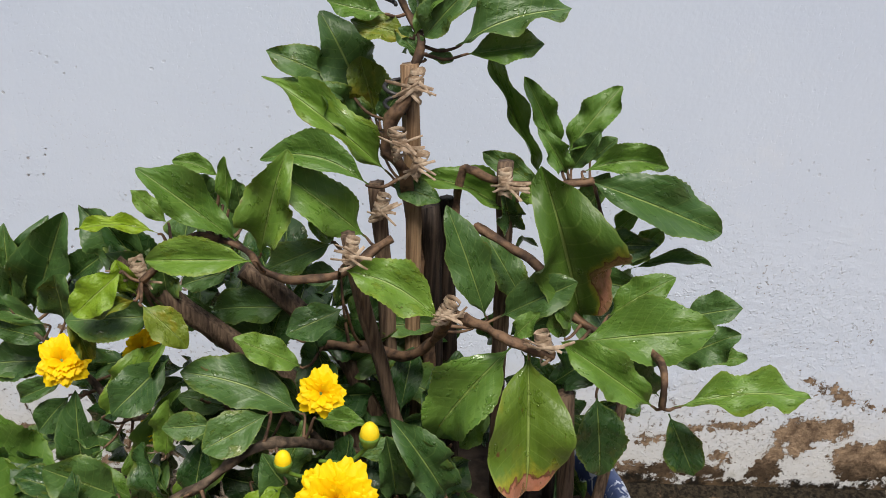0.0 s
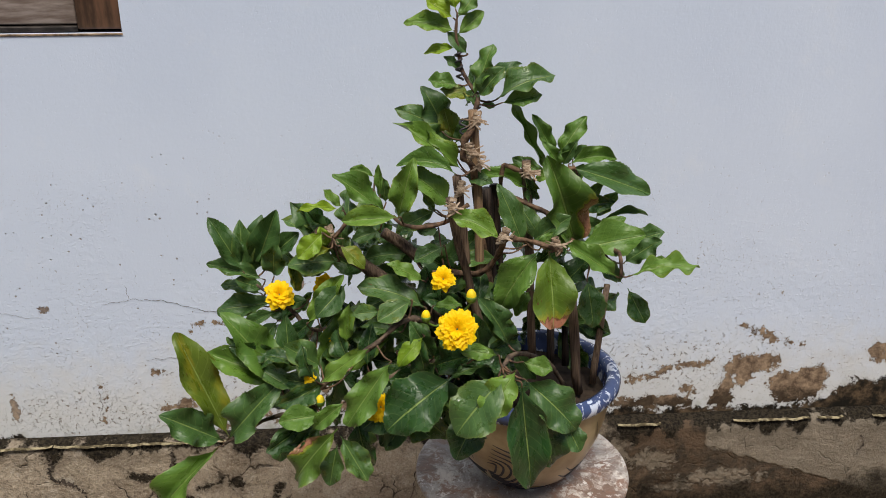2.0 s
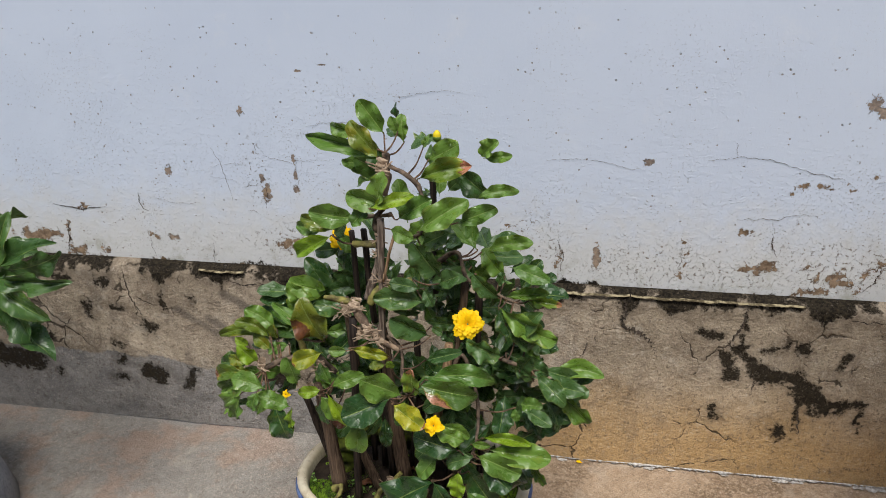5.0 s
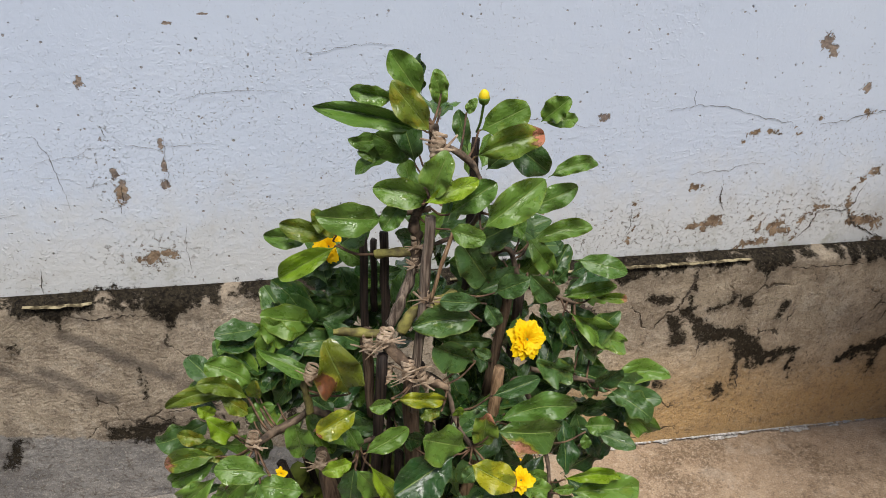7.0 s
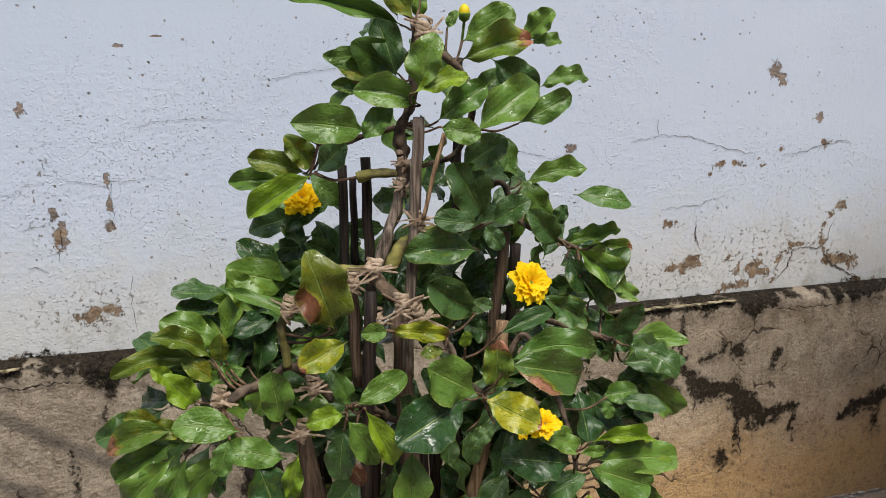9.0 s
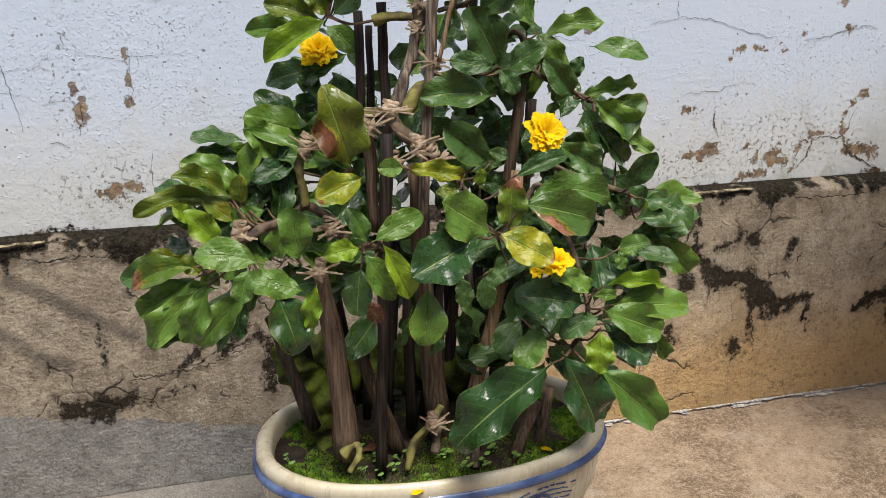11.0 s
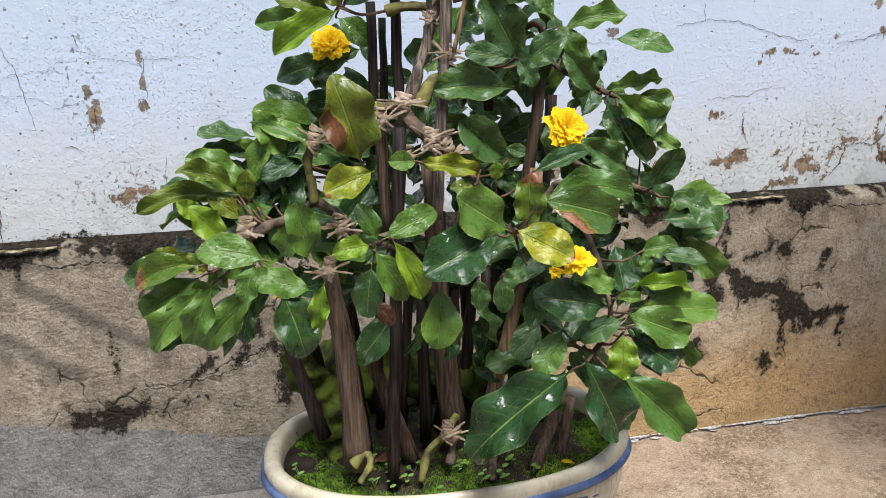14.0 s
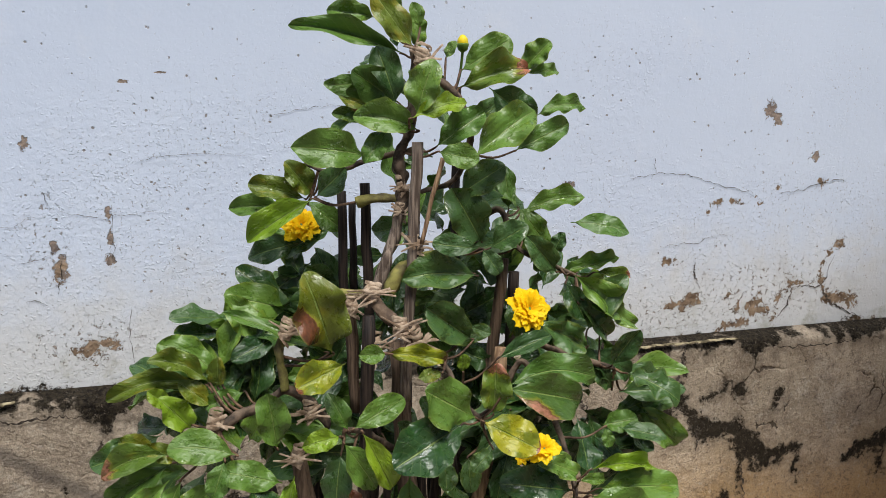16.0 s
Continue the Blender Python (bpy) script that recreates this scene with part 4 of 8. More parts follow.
WALL_CRACKS += [
    ([(-1.007, 0.632), (-0.933, 0.623), (-0.856, 0.632)], 0.0032),
    ([(-0.763, 0.675), (-0.762, 0.639), (-0.747, 0.623)], 0.0030),
    ([(-0.978, 0.581), (-0.99, 0.53), (-1.002, 0.482)], 0.0040),
    ([(0.27, 0.60), (0.285, 0.565), (0.28, 0.53), (0.285, 0.495)], 0.0018),
    ([(0.545, 0.60), (0.55, 0.56), (0.54, 0.54)], 0.0016),
    ([(-0.55, 0.80), (-0.53, 0.76), (-0.52, 0.71), (-0.51, 0.66)], 0.0012),
    ([(-0.72, 0.665), (-0.66, 0.65), (-0.60, 0.655)], 0.0009),
    ([(-0.30, 0.86), (-0.22, 0.87), (-0.12, 0.865)], 0.0007),
    ([(-0.34, 0.79), (-0.34, 0.72), (-0.345, 0.69)], 0.001),
    ([(-0.10, 0.93), (0.0, 0.945), (0.06, 0.945)], 0.0007),
    ([(-0.32, 0.62), (-0.325, 0.56), (-0.32, 0.52)], 0.0012),
    ([(-0.75, 0.56), (-0.755, 0.53), (-0.75, 0.495)], 0.0016),
]
WALL_CRACKS += [
    ([(-0.420, 0.783), (-0.400, 0.778), (-0.382, 0.775), (-0.358, 0.769), (-0.332, 0.773), (-0.301, 0.775), (-0.246, 0.781)], 0.0009),
    ([(-0.557, 0.750), (-0.524, 0.756), (-0.490, 0.762), (-0.464, 0.772), (-0.438, 0.777)], 0.0005),
    ([(-0.560, 0.723), (-0.528, 0.722), (-0.495, 0.715)], 0.0005),
    ([(-0.480, 0.701), (-0.462, 0.705), (-0.435, 0.715)], 0.0009),
    ([(-0.477, 0.640), (-0.461, 0.637), (-0.446, 0.628)], 0.0013),
    ([(-0.440, 0.814), (-0.436, 0.804), (-0.432, 0.795)], 0.0014),
    ([(-0.421, 0.703), (-0.421, 0.686), (-0.429, 0.648)], 0.0018),
]
for seed, (pts, w) in enumerate(WALL_CRACKS):
    crack(pts, flat, 0.45 * w, 40 + seed, wall)

# the window: a plank shutter in a dark frame, closed
window = empty("window_1", ((WX0 + WX1) / 2, 0.05, WZ0), "closed window shutter of weathered grey planks in a brown wooden frame", "window")
tagged(window, kind="structure")
FR = 0.085
part("window_frame", box(WX1 - FR, WX1, 0.012, 0.10, WZ0 + 0.006, WZ1, 0.004), FRAME_WOOD, window)
part("window_frame", box(WX0, WX0 + FR, 0.012, 0.10, WZ0 + 0.006, WZ1, 0.004), FRAME_WOOD, window)
part("window_frame", box(WX0 + FR, WX1 - FR, 0.016, 0.10, WZ1 - 0.06, WZ1, 0.004), FRAME_WOOD, window)
# solid dark strip painted in for the shade of the gap
part("window_sill", box(WX0 + FR, WX1 - FR, 0.012, 0.10, WZ0 + 0.002, WZ0 + 0.012, 0.002), DISC_DARK, window, "dark strip that stands for the shaded gap under the shutter")
edges = [WX0 + FR + 0.004, -0.34, -0.12, 0.045, 0.16, 0.40, WX1 - FR - 0.004]
for x0, x1 in zip(edges, edges[1:]):
    part("plank", box(x0 + 0.002, x1 - 0.002, 0.03, 0.055, WZ0 + 0.014, WZ1 - 0.062, 0.003), SHUTTER_WOOD, window)
part("batten", box(0.015, 0.05, 0.004, 0.03, WZ0 + 0.012, WZ1 - 0.09, 0.003), FRAME_WOOD, window, "thin upright batten")
part("window_lip", box(WX0, WX1 + 0.001, -0.002, 0.008, WZ0 - 0.004, WZ0, 0.001), WALL, window, "thin painted plaster lip")
part("window_backing", box(WX0, WX1, 0.11, 0.17, WZ0, WZ1), DISC_DARK, window)

# ---- pots, pedestal, turntable and stool ----
# the oval glazed pot of the large shrub
P2 = (0.033, -0.530)
pot = empty("oval_pot", (*P2, 0.205), "oval cream ceramic pot with blue rim band and brush strokes", "plant pot")
body = [(0.60, 0.205), (0.71, 0.208), (0.81, 0.221), (0.89, 0.243), (0.938, 0.270), (0.960, 0.297), (0.966, 0.321)]
bead = [(0.966, 0.321), (0.984, 0.322), (0.998, 0.3245), (1.001, 0.328), (0.992, 0.3315), (0.974, 0.333)]
rim2 = [(0.974, 0.333), (0.980, 0.339), (0.978, 0.345), (0.960, 0.3495), (0.935, 0.3505), (0.905, 0.3485), (0.890, 0.342), (0.885, 0.325), (0.885, 0.30)]
A2, B2, POW = 0.231, 0.140, 2.35
part("pot_body", lathe(body, 96, P2, (A2, B2), POW, 0.006, open_top=True), POT_PALE, pot)
part("rim_band", lathe(bead, 96, P2, (A2, B2), POW, 0.006, False), BAND_BLUE, pot, "raised bead of washed blue glaze")
part("rim", lathe(rim2, 96, P2, (A2, B2), POW, 0.006, False), POT_PALE, pot, "pale cream rim")


def on_pot(angle, z, lift=0.0012):
    """A point on the oval pot's outside."""
    c, s = math.cos(angle), math.sin(angle)
    q = (abs(c) ** POW + abs(s) ** POW) ** (-1 / POW)
    for (r0, z0), (r1, z1) in zip(body, body[1:]):
        if z0 <= z <= z1:
            r = r0 + (r1 - r0) * (z - z0) / (z1 - z0)
            break
    return Vector((P2[0] + (A2 * r + lift) * c * q, P2[1] + (B2 * r + lift) * s * q, z))


def stroke(points, width, name, mat_, parent, place, taper=True):
    """A flat brush stroke that lies on a pot, through (angle, z) points."""
    bm, rows = bmesh.new(), []
    line = smooth_line([(a, z, 0) for a, z in points], 6)
    for k, p in enumerate(line):
        q = line[min(k + 1, len(line) - 1)] - line[max(k - 1, 0)]
        here = place(p.x, p.y)
        on = place(p.x + 0.001 * q.x, p.y + 0.001 * q.y)
        run = (on - here).normalized() if (on - here).length > 1e-9 else Vector((1, 0, 0))
        out = (here - Vector((place.centre[0], place.centre[1], here.z))).normalized()
        side = run.cross(out).normalized()
        u = k / (len(line) - 1)
        w = width * (math.sin(math.pi * (0.1 + 0.85 * u)) if taper else 1.0) * 0.5
        rows.append((bm.verts.new(here + side * w), bm.verts.new(here - side * w)))
    for a, b in zip(rows, rows[1:]):
        bm.faces.new((a[0], a[1], b[1], b[0]))
    bmesh.ops.recalc_face_normals(bm, faces=bm.faces)
    return part(name, bm, mat_, parent)


on_pot.centre = P2
random.seed(5)
deg = math.radians
# arching grass blades and broken lines of dots on the front
for k in range(15):
    a = deg(243 + 4.3 * k)
    lift = 0.004 * math.sin(1.1 * k)
    stroke([(a + deg(4.5), 0.224 + 0.0008 * abs(k - 7)), (a - deg(0.5), 0.238 + lift), (a - deg(1.5), 0.254 + lift), (a + deg(1.5), 0.270 + lift)], 0.0085 if k % 3 else 0.006, "brush_stroke", INK_BLUE, pot, on_pot)
# fans of nested arching lines, broken into short dabs
for mid_, half_, top_ in ((250, 12, 0.300), (268, 15, 0.305), (292, 16, 0.313)):
    for k in range(6):
        bm = bmesh.new()
        n = 15 - k
        for j in range(n):
            if random.random() < 0.08:
                continue
            u0, u1 = j / n, (j + random.uniform(0.7, 1.05)) / n
            ends = []
            for u in (u0, u1):
                w = mid_ - half_ + (2 * half_ + 3) * u - 0.4 * k
                z = top_ - 0.0062 * k - 0.052 * (u - 0.56) ** 2 - (0.022 * (0.5 - u) if u < 0.5 else 0)
                ends.append(on_pot(deg(w + random.uniform(-0.3, 0.3)), min(z + random.uniform(-0.0008, 0.0008), 0.3165), 0.0006))
            tube(ends, random.uniform(0.0006, 0.0010), random.uniform(0.0010, 0.0017), 5, 1, bm=bm, straight=True)
        part("brush_dots", bm, INK_BLUE, pot)
    stroke([(deg(mid_ - half_ * 0.5), 0.252), (deg(mid_ - half_ * 0.2), top_ - 0.02), (deg(mid_ + half_ * 0.4), top_ - 0.012), (deg(mid_ + half_ * 0.75), 0.258)], 0.0045, "brush_stroke", INK_BLUE, pot, on_pot)
stroke([(deg(226), 0.262), (deg(233), 0.276), (deg(241), 0.276)], 0.0035, "brush_stroke", INK_BLUE, pot, on_pot)
stroke([(deg(240), 0.268), (deg(237), 0.25), (deg(243), 0.236)], 0.0018, "brush_stroke", INK_BLUE, pot, on_pot)

# earth and moss in it
bm = lathe([(0.882, 0.30), (0.882, 0.326), (0.6, 0.332), (0.25, 0.335), (0.02, 0.336)], 48, P2, (A2, B2), POW)
part("earth", bm, SOIL, pot)
bm = bmesh.new()
random.seed(3)
for k in range(24000):
    a, r = random.uniform(0, 2 * math.pi), math.sqrt(random.random()) * 0.875
    c, d = math.cos(a), math.sin(a)
    q = (abs(c) ** POW + abs(d) ** POW) ** (-1 / POW)
    x, y = P2[0] + A2 * r * c * q, P2[1] + B2 * r * d * q
    f = noise.noise((x * 14, y * 14, 2)) + 0.5 * noise.noise((x * 45, y * 45, 7)) + (0.45 if y < P2[1] - 0.02 else 0.12)
    if f < -0.05:
        continue
    h = 0.0008 + 0.0014 * random.random() + 0.002 * max(0, f)
    z = 0.327 + 0.007 * (1 - r)
    for j in range(2):
        w = random.uniform(0, 2 * math.pi)
        d = Vector((math.cos(w), math.sin(w), 0)) * 0.0013
        lift = 0.004 * max(0, f)
        top = bm.verts.new((x + random.uniform(-0.002, 0.002), y + random.uniform(-0.002, 0.002), z + h + lift * 0.4))
        bm.faces.new((bm.verts.new((x + d.x, y + d.y, z)), bm.verts.new((x - d.x, y - d.y, z)), top))
tagged(part("moss", bm, MOSS, pot), "bright green moss tufts", kind="stuff")

# the painted cement pedestal below it
ped = [(0.235, 0.0), (0.232, 0.02), (0.222, 0.07), (0.205, 0.13), (0.19, 0.17), (0.172, 0.193), (0.14, 0.203), (0.05, 0.205)]
tagged(part("pedestal", lathe(ped, 64, (P2[0] + 0.012, P2[1] + 0.0), None, 2.0, 0.02), GREY_PAINT), "round grey-painted cement pedestal standing on the yard floor", "pedestal")

# the round glazed pot of the small shrub
P1 = (1.410, -0.470)
pot1 = empty("round_pot", (*P1, 0.688), "round tan ceramic pot with dark arcs and speckled rim", "plant pot")
body1 = [(0.048, 0.688), (0.062, 0.6915), (0.086, 0.712), (0.105, 0.742), (0.120, 0.777), (0.129, 0.812), (0.134, 0.845), (0.136, 0.857)]
part("pot_body", lathe(body1, 80, P1, None, 2.0, 0.004, open_top=True), POT_CREAM, pot1)
roll = [(0.134, 0.853), (0.143, 0.856), (0.148, 0.863), (0.149, 0.871), (0.145, 0.879), (0.137, 0.882), (0.129, 0.879), (0.125, 0.868), (0.124, 0.84)]
part("rim", lathe(roll, 80, P1, None, 2.0, 0.004, False), RIM_SPECKLE, pot1, "rolled rim with blue and white speckled glaze")
part("earth", lathe([(0.124, 0.83), (0.124, 0.846), (0.08, 0.852), (0.01, 0.855)], 48, P1), SOIL, pot1)


def on_round(angle, z, lift=0.0010):
    for (r0, z0), (r1, z1) in zip(body1, body1[1:]):
        if z0 <= z <= z1:
            r = r0 + (r1 - r0) * (z - z0) / (z1 - z0)
            break
    return Vector((P1[0] + (r + lift) * math.cos(angle), P1[1] + (r + lift) * math.sin(angle), z))


on_round.centre = P1
for k in range(6):  # nested arcs, as a fan of feathers
    s = 1 - 0.15 * k
    stroke([(deg(228) , 0.722 + 0.004 * k), (deg(228 + 26 * s), 0.712 + 0.006 * k), (deg(228 + 40 * s), 0.74 + 0.004 * k), (deg(228 + 34 * s), 0.785 - 0.004 * k), (deg(228 + 10 * s), 0.808 - 0.009 * k)],
           0.006 if k < 2 else 0.004, "brush_stroke", INK_DARK, pot1, on_round)
for k in range(8):
    stroke([(deg(186 + 5 * k), 0.752 - 0.002 * k), (deg(200 + 3.6 * k), 0.736), (deg(222), 0.722 + 0.002 * k)], 0.0035, "brush_stroke", INK_DARK, pot1, on_round)
for k in range(4):
    stroke([(deg(178 + 10 * k), 0.80), (deg(182 + 10 * k), 0.775), (deg(188 + 9 * k), 0.752)], 0.004, "brush_stroke", INK_DARK, pot1, on_round)
stroke([(deg(291), 0.74), (deg(303), 0.725), (deg(314), 0.735), (deg(322), 0.76)], 0.0042, "brush_stroke", INK_DARK, pot1, on_round)
stroke([(deg(296), 0.755), (deg(306), 0.74), (deg(316), 0.75)], 0.003, "brush_stroke", INK_DARK, pot1, on_round)
stroke([(deg(316), 0.83), (deg(322), 0.80), (deg(326), 0.77)], 0.0022, "brush_stroke", INK_DARK, pot1, on_round)
stroke([(deg(330), 0.835), (deg(333), 0.80), (deg(331), 0.77)], 0.002, "brush_stroke", INK_DARK, pot1, on_round)
stroke([(deg(232), 0.7), (deg(262), 0.6995), (deg(296), 0.70)], 0.005, "brush_stroke", INK_DARK, pot1, on_round)

# turntable: a spattered board on a hub and a drilled motorcycle brake disc
C = (1.407, -0.462)
table = empty("turntable", (*C, 0.487), "homemade turntable, a paint-spattered round board over a rusty brake disc", "turntable")
board = [(0.03, 0.676), (0.174, 0.677), (0.1785, 0.679), (0.179, 0.684), (0.176, 0.6870), (0.03, 0.6875)]
part("board", lathe(board, 90, C, None, 2.0, 0.012), PLATE, table, "round board crusted with white and brown paint")
part("spindle", lathe([(0.016, 0.50), (0.016, 0.60), (0.026, 0.61), (0.028, 0.677)], 20, C), DISC_DARK, table, "dark steel spindle")
DC = (1.405, -0.470)
bm = bmesh.new()  # ring with drilled holes: open quads around every hole
R_IN, R_OUT = 0.074, 0.118
bm = lathe([(R_IN, 0.500), (R_OUT - 0.001, 0.500), (R_OUT, 0.502), (R_OUT, 0.507), (R_OUT - 0.001, 0.509), (R_IN, 0.509), (R_IN - 0.001, 0.5045), (R_IN, 0.500)], 96, DC, close=False)
disc = part("brake_disc", bm, RUSTY_STEEL, table, "drilled steel brake disc, brown with rust")
bm = bmesh.new()
for row, (r, m, off) in enumerate(((0.083, 24, 0.0), (0.096, 24, 0.09), (0.109, 24, 0.18))):
    for k in range(m):
        a = 2 * math.pi * k / m + off
        made = bmesh.ops.create_cone(bm, cap_ends=True, segments=10, radius1=0.0032, radius2=0.0028, depth=0.0012)["verts"]
        bmesh.ops.translate(bm, vec=(DC[0] + r * math.cos(a), DC[1] + r * math.sin(a), 0.5092), verts=made)
part("disc_hole", bm, DISC_DARK, disc, "rows of drilled holes")
part("hub", lathe([(0.066, 0.492), (0.066, 0.497), (0.045, 0.499), (0.034, 0.512), (0.02, 0.514)], 48, DC), DISC_DARK, table, "dark oily hub")
for k in range(6):
    a = 2 * math.pi * k / 6 + 0.3
    m = Matrix.Translation((DC[0], DC[1], 0.4985)) @ Matrix.Rotation(a, 4, "Z")
    bm = box(0.03, 0.078, -0.009, 0.009, 0, 0.006, 0.002)
    bmesh.ops.transform(bm, matrix=m, verts=bm.verts)
    part("spoke", bm, RUSTY_STEEL, table)

# the stool under it
stool = empty("wooden_stool", (1.415, -0.43, 0), "square red-brown wooden stool with a worn top and splayed legs", "stool")
part("seat", box(1.268, 1.562, -0.578, -0.284, 0.462, 0.4865, 0.004), STOOL_WOOD, stool)
for x0, x1, y0, y1 in ((1.285, 1.545, -0.566, -0.548), (1.285, 1.545, -0.314, -0.296), (1.280, 1.298, -0.55, -0.312), (1.532, 1.55, -0.55, -0.312)):
    part("apron", box(x0, x1, y0, y1, 0.395, 0.462, 0.002), STOOL_WOOD, stool)
for sx in (-1, 1):
    for sy in (-1, 1):
        x, y = 1.415 + sx * 0.118, -0.431 + sy * 0.118
        bm = bmesh.new()
        quad = lambda cx, cy, z, h: [bm.verts.new((cx + i * h, cy + j * h, z)) for i, j in ((-1, -1), (1, -1), (1, 1), (-1, 1))]  # noqa: E731
        lo, hi = quad(x + sx * 0.02, y + sy * 0.02, 0.0, 0.015), quad(x, y, 0.462, 0.018)
        for k in range(4):
            bm.faces.new((lo[k], lo[(k + 1) % 4], hi[(k + 1) % 4], hi[k]))
        bm.faces.new(list(reversed(lo)))
        part("leg", bm, STOOL_WOOD, stool, smooth=False)
part("stretcher", box(1.28, 1.55, -0.557, -0.54, 0.15, 0.18, 0.002), STOOL_WOOD, stool)
part("stretcher", box(1.28, 1.55, -0.322, -0.305, 0.15, 0.18, 0.002), STOOL_WOOD, stool)

# ---- shrubs: leaves, limbs, ties and flowers ----
def leaf_material(name, light, dark, fleck=None, fleck_at=0.62, tip=None, tip_at=0.8, side=0, gloss=0.3, shine=0.45, wet=0.5, tone=1.0):
    """Waxy leaf: pale midrib, fine side veins, blotches, paler margin; tip: a withered colour towards the point or one edge; wet: how much of it a film of water covers."""
    m, nt, b = material(name, gloss)
    light, dark = tuple(tone * q for q in light), tuple(tone * q for q in dark)
    u, v, _ = axes(nt, coords(nt, "UV"))
    p = coords(nt)
    info = nt.nodes.new("ShaderNodeObjectInfo").outputs["Random"]
    comb = nt.nodes.new("ShaderNodeCombineXYZ")
    put(nt, comb.inputs[0], calc(nt, "MULTIPLY", info, 37.0))
    put(nt, comb.inputs[1], calc(nt, "MULTIPLY", info, 91.0))
    shift = vec(nt, "ADD", p, comb.outputs[0])
    off = calc(nt, "ABSOLUTE", calc(nt, "MULTIPLY_ADD", u, 2.0, -1.0))
    n1, n2 = grain(nt, shift, 2.6, 3, 0.5), grain(nt, shift, 11, 4, 0.6)
    n3, n4 = grain(nt, shift, 34, 4, 0.7), grain(nt, vec(nt, "ADD", shift, (5, 3, 1)), 4.2, 4, 0.6)
    blend = calc(nt, "ADD", calc(nt, "MULTIPLY_ADD", info, 0.6, -0.42), calc(nt, "ADD", calc(nt, "MULTIPLY", n1, 0.7), calc(nt, "MULTIPLY", n4, 0.7)), clamp=True)
    c = mix(nt, blend, dark, light)
    # side veins that run forward from the midrib, and their fine net
    run = calc(nt, "MULTIPLY_ADD", calc(nt, "POWER", off, 1.25), -0.17, calc(nt, "MULTIPLY_ADD", n1, 0.05, v))
    wave = calc(nt, "SINE", calc(nt, "MULTIPLY", run, 66.0))
    veins = calc(nt, "MULTIPLY", span(nt, wave, 0.93, 1.0), span(nt, off, 1.0, 0.7))
    c = mix(nt, calc(nt, "MULTIPLY", veins, 0.34), c, mix(nt, 0.5, light, (0.26, 0.34, 0.10)))
    net = cells(nt, vec(nt, "MULTIPLY", shift, (1, 1.6, 1)), 30, "DISTANCE_TO_EDGE")
    c = mix(nt, calc(nt, "MULTIPLY", span(nt, net, 0.05, 0.0), 0.22), c, light)
    # margin, yellow mottling and specks
    margin = calc(nt, "MULTIPLY", span(nt, calc(nt, "MULTIPLY_ADD", calc(nt, "SUBTRACT", n4, 0.5), 0.8, off), 0.78, 1.05), span(nt, info, 0.3, 0.8))
    c = mix(nt, calc(nt, "MULTIPLY", margin, 0.45), c, mix(nt, 0.6, light, (0.30, 0.30, 0.02)))
    if fleck:
        c = mix(nt, calc(nt, "MULTIPLY", span(nt, n1, fleck_at - 0.08, fleck_at + 0.06), 0.8), c, fleck)
        c = mix(nt, span(nt, n2, 0.66, 0.72), c, (0.10, 0.045, 0.015))
    else:
        c = mix(nt, calc(nt, "MULTIPLY", span(nt, n4, 0.56, 0.72), calc(nt, "MULTIPLY", span(nt, info, 0.35, 0.9), 0.65)), c, mix(nt, 0.6, light, (0.27, 0.27, 0.012)))
        c = mix(nt, calc(nt, "MULTIPLY", span(nt, n2, 0.70, 0.75), calc(nt, "GREATER_THAN", info, 0.6)), c, (0.13, 0.085, 0.03))
    if tip:
        near = calc(nt, "POWER", calc(nt, "SUBTRACT", v, 0.36 if side > 0 else 0.52), 2.0)
        along = calc(nt, "MULTIPLY_ADD", near, -4.0, calc(nt, "MULTIPLY", u, 1.0) if side > 0 else calc(nt, "SUBTRACT", 1.0, u)) if side else v
        edge = calc(nt, "MULTIPLY_ADD", calc(nt, "SUBTRACT", n4, 0.5), 0.42, along)
        c = mix(nt, span(nt, edge, tip_at - 0.10, tip_at), c, mix(nt, 0.5, c, (0.42, 0.36, 0.03)))
        c = mix(nt, span(nt, edge, tip_at, tip_at + 0.02), c, mix(nt, span(nt, n2, 0.35, 0.65), tip, (0.46, 0.20, 0.13) if side >= 0 else (0.17, 0.055, 0.02)))
        c = mix(nt, calc(nt, "MULTIPLY", span(nt, edge, tip_at - 0.01, tip_at + 0.01), span(nt, edge, tip_at + 0.035, tip_at + 0.012)), c, (0.16, 0.05, 0.03))
    worn = calc(nt, "MULTIPLY_ADD", calc(nt, "SUBTRACT", n2, 0.5), 0.9, calc(nt, "MULTIPLY", off, span(nt, v, 0.15, 0.6)))
    c = mix(nt, calc(nt, "MULTIPLY", span(nt, worn, 1.06, 1.12), calc(nt, "GREATER_THAN", info, 0.35)), c, (0.13, 0.07, 0.02))
    c = mix(nt, calc(nt, "MULTIPLY", span(nt, n3, 0.45, 0.62), 0.25), c, mix(nt, 0.5, dark, c))
    c = mix(nt, calc(nt, "MULTIPLY", span(nt, n3, 0.66, 0.71), calc(nt, "GREATER_THAN", info, 0.25)), c, (0.09, 0.055, 0.018))
    rib = span(nt, off, 0.050, 0.018)
    c = mix(nt, calc(nt, "MULTIPLY", rib, 0.65), c, (0.28, 0.37, 0.10))
    c = mix(nt, calc(nt, "MULTIPLY", span(nt, off, 0.93, 0.99), 0.35), c, mix(nt, 0.5, light, (0.30, 0.36, 0.10)))
    # a film of water lies in pools and drops: smooth there, satin elsewhere
    film = span(nt, calc(nt, "MULTIPLY_ADD", calc(nt, "SUBTRACT", n2, 0.5), 0.25, n4), 0.67 - 0.2 * wet, 0.69 - 0.2 * wet)
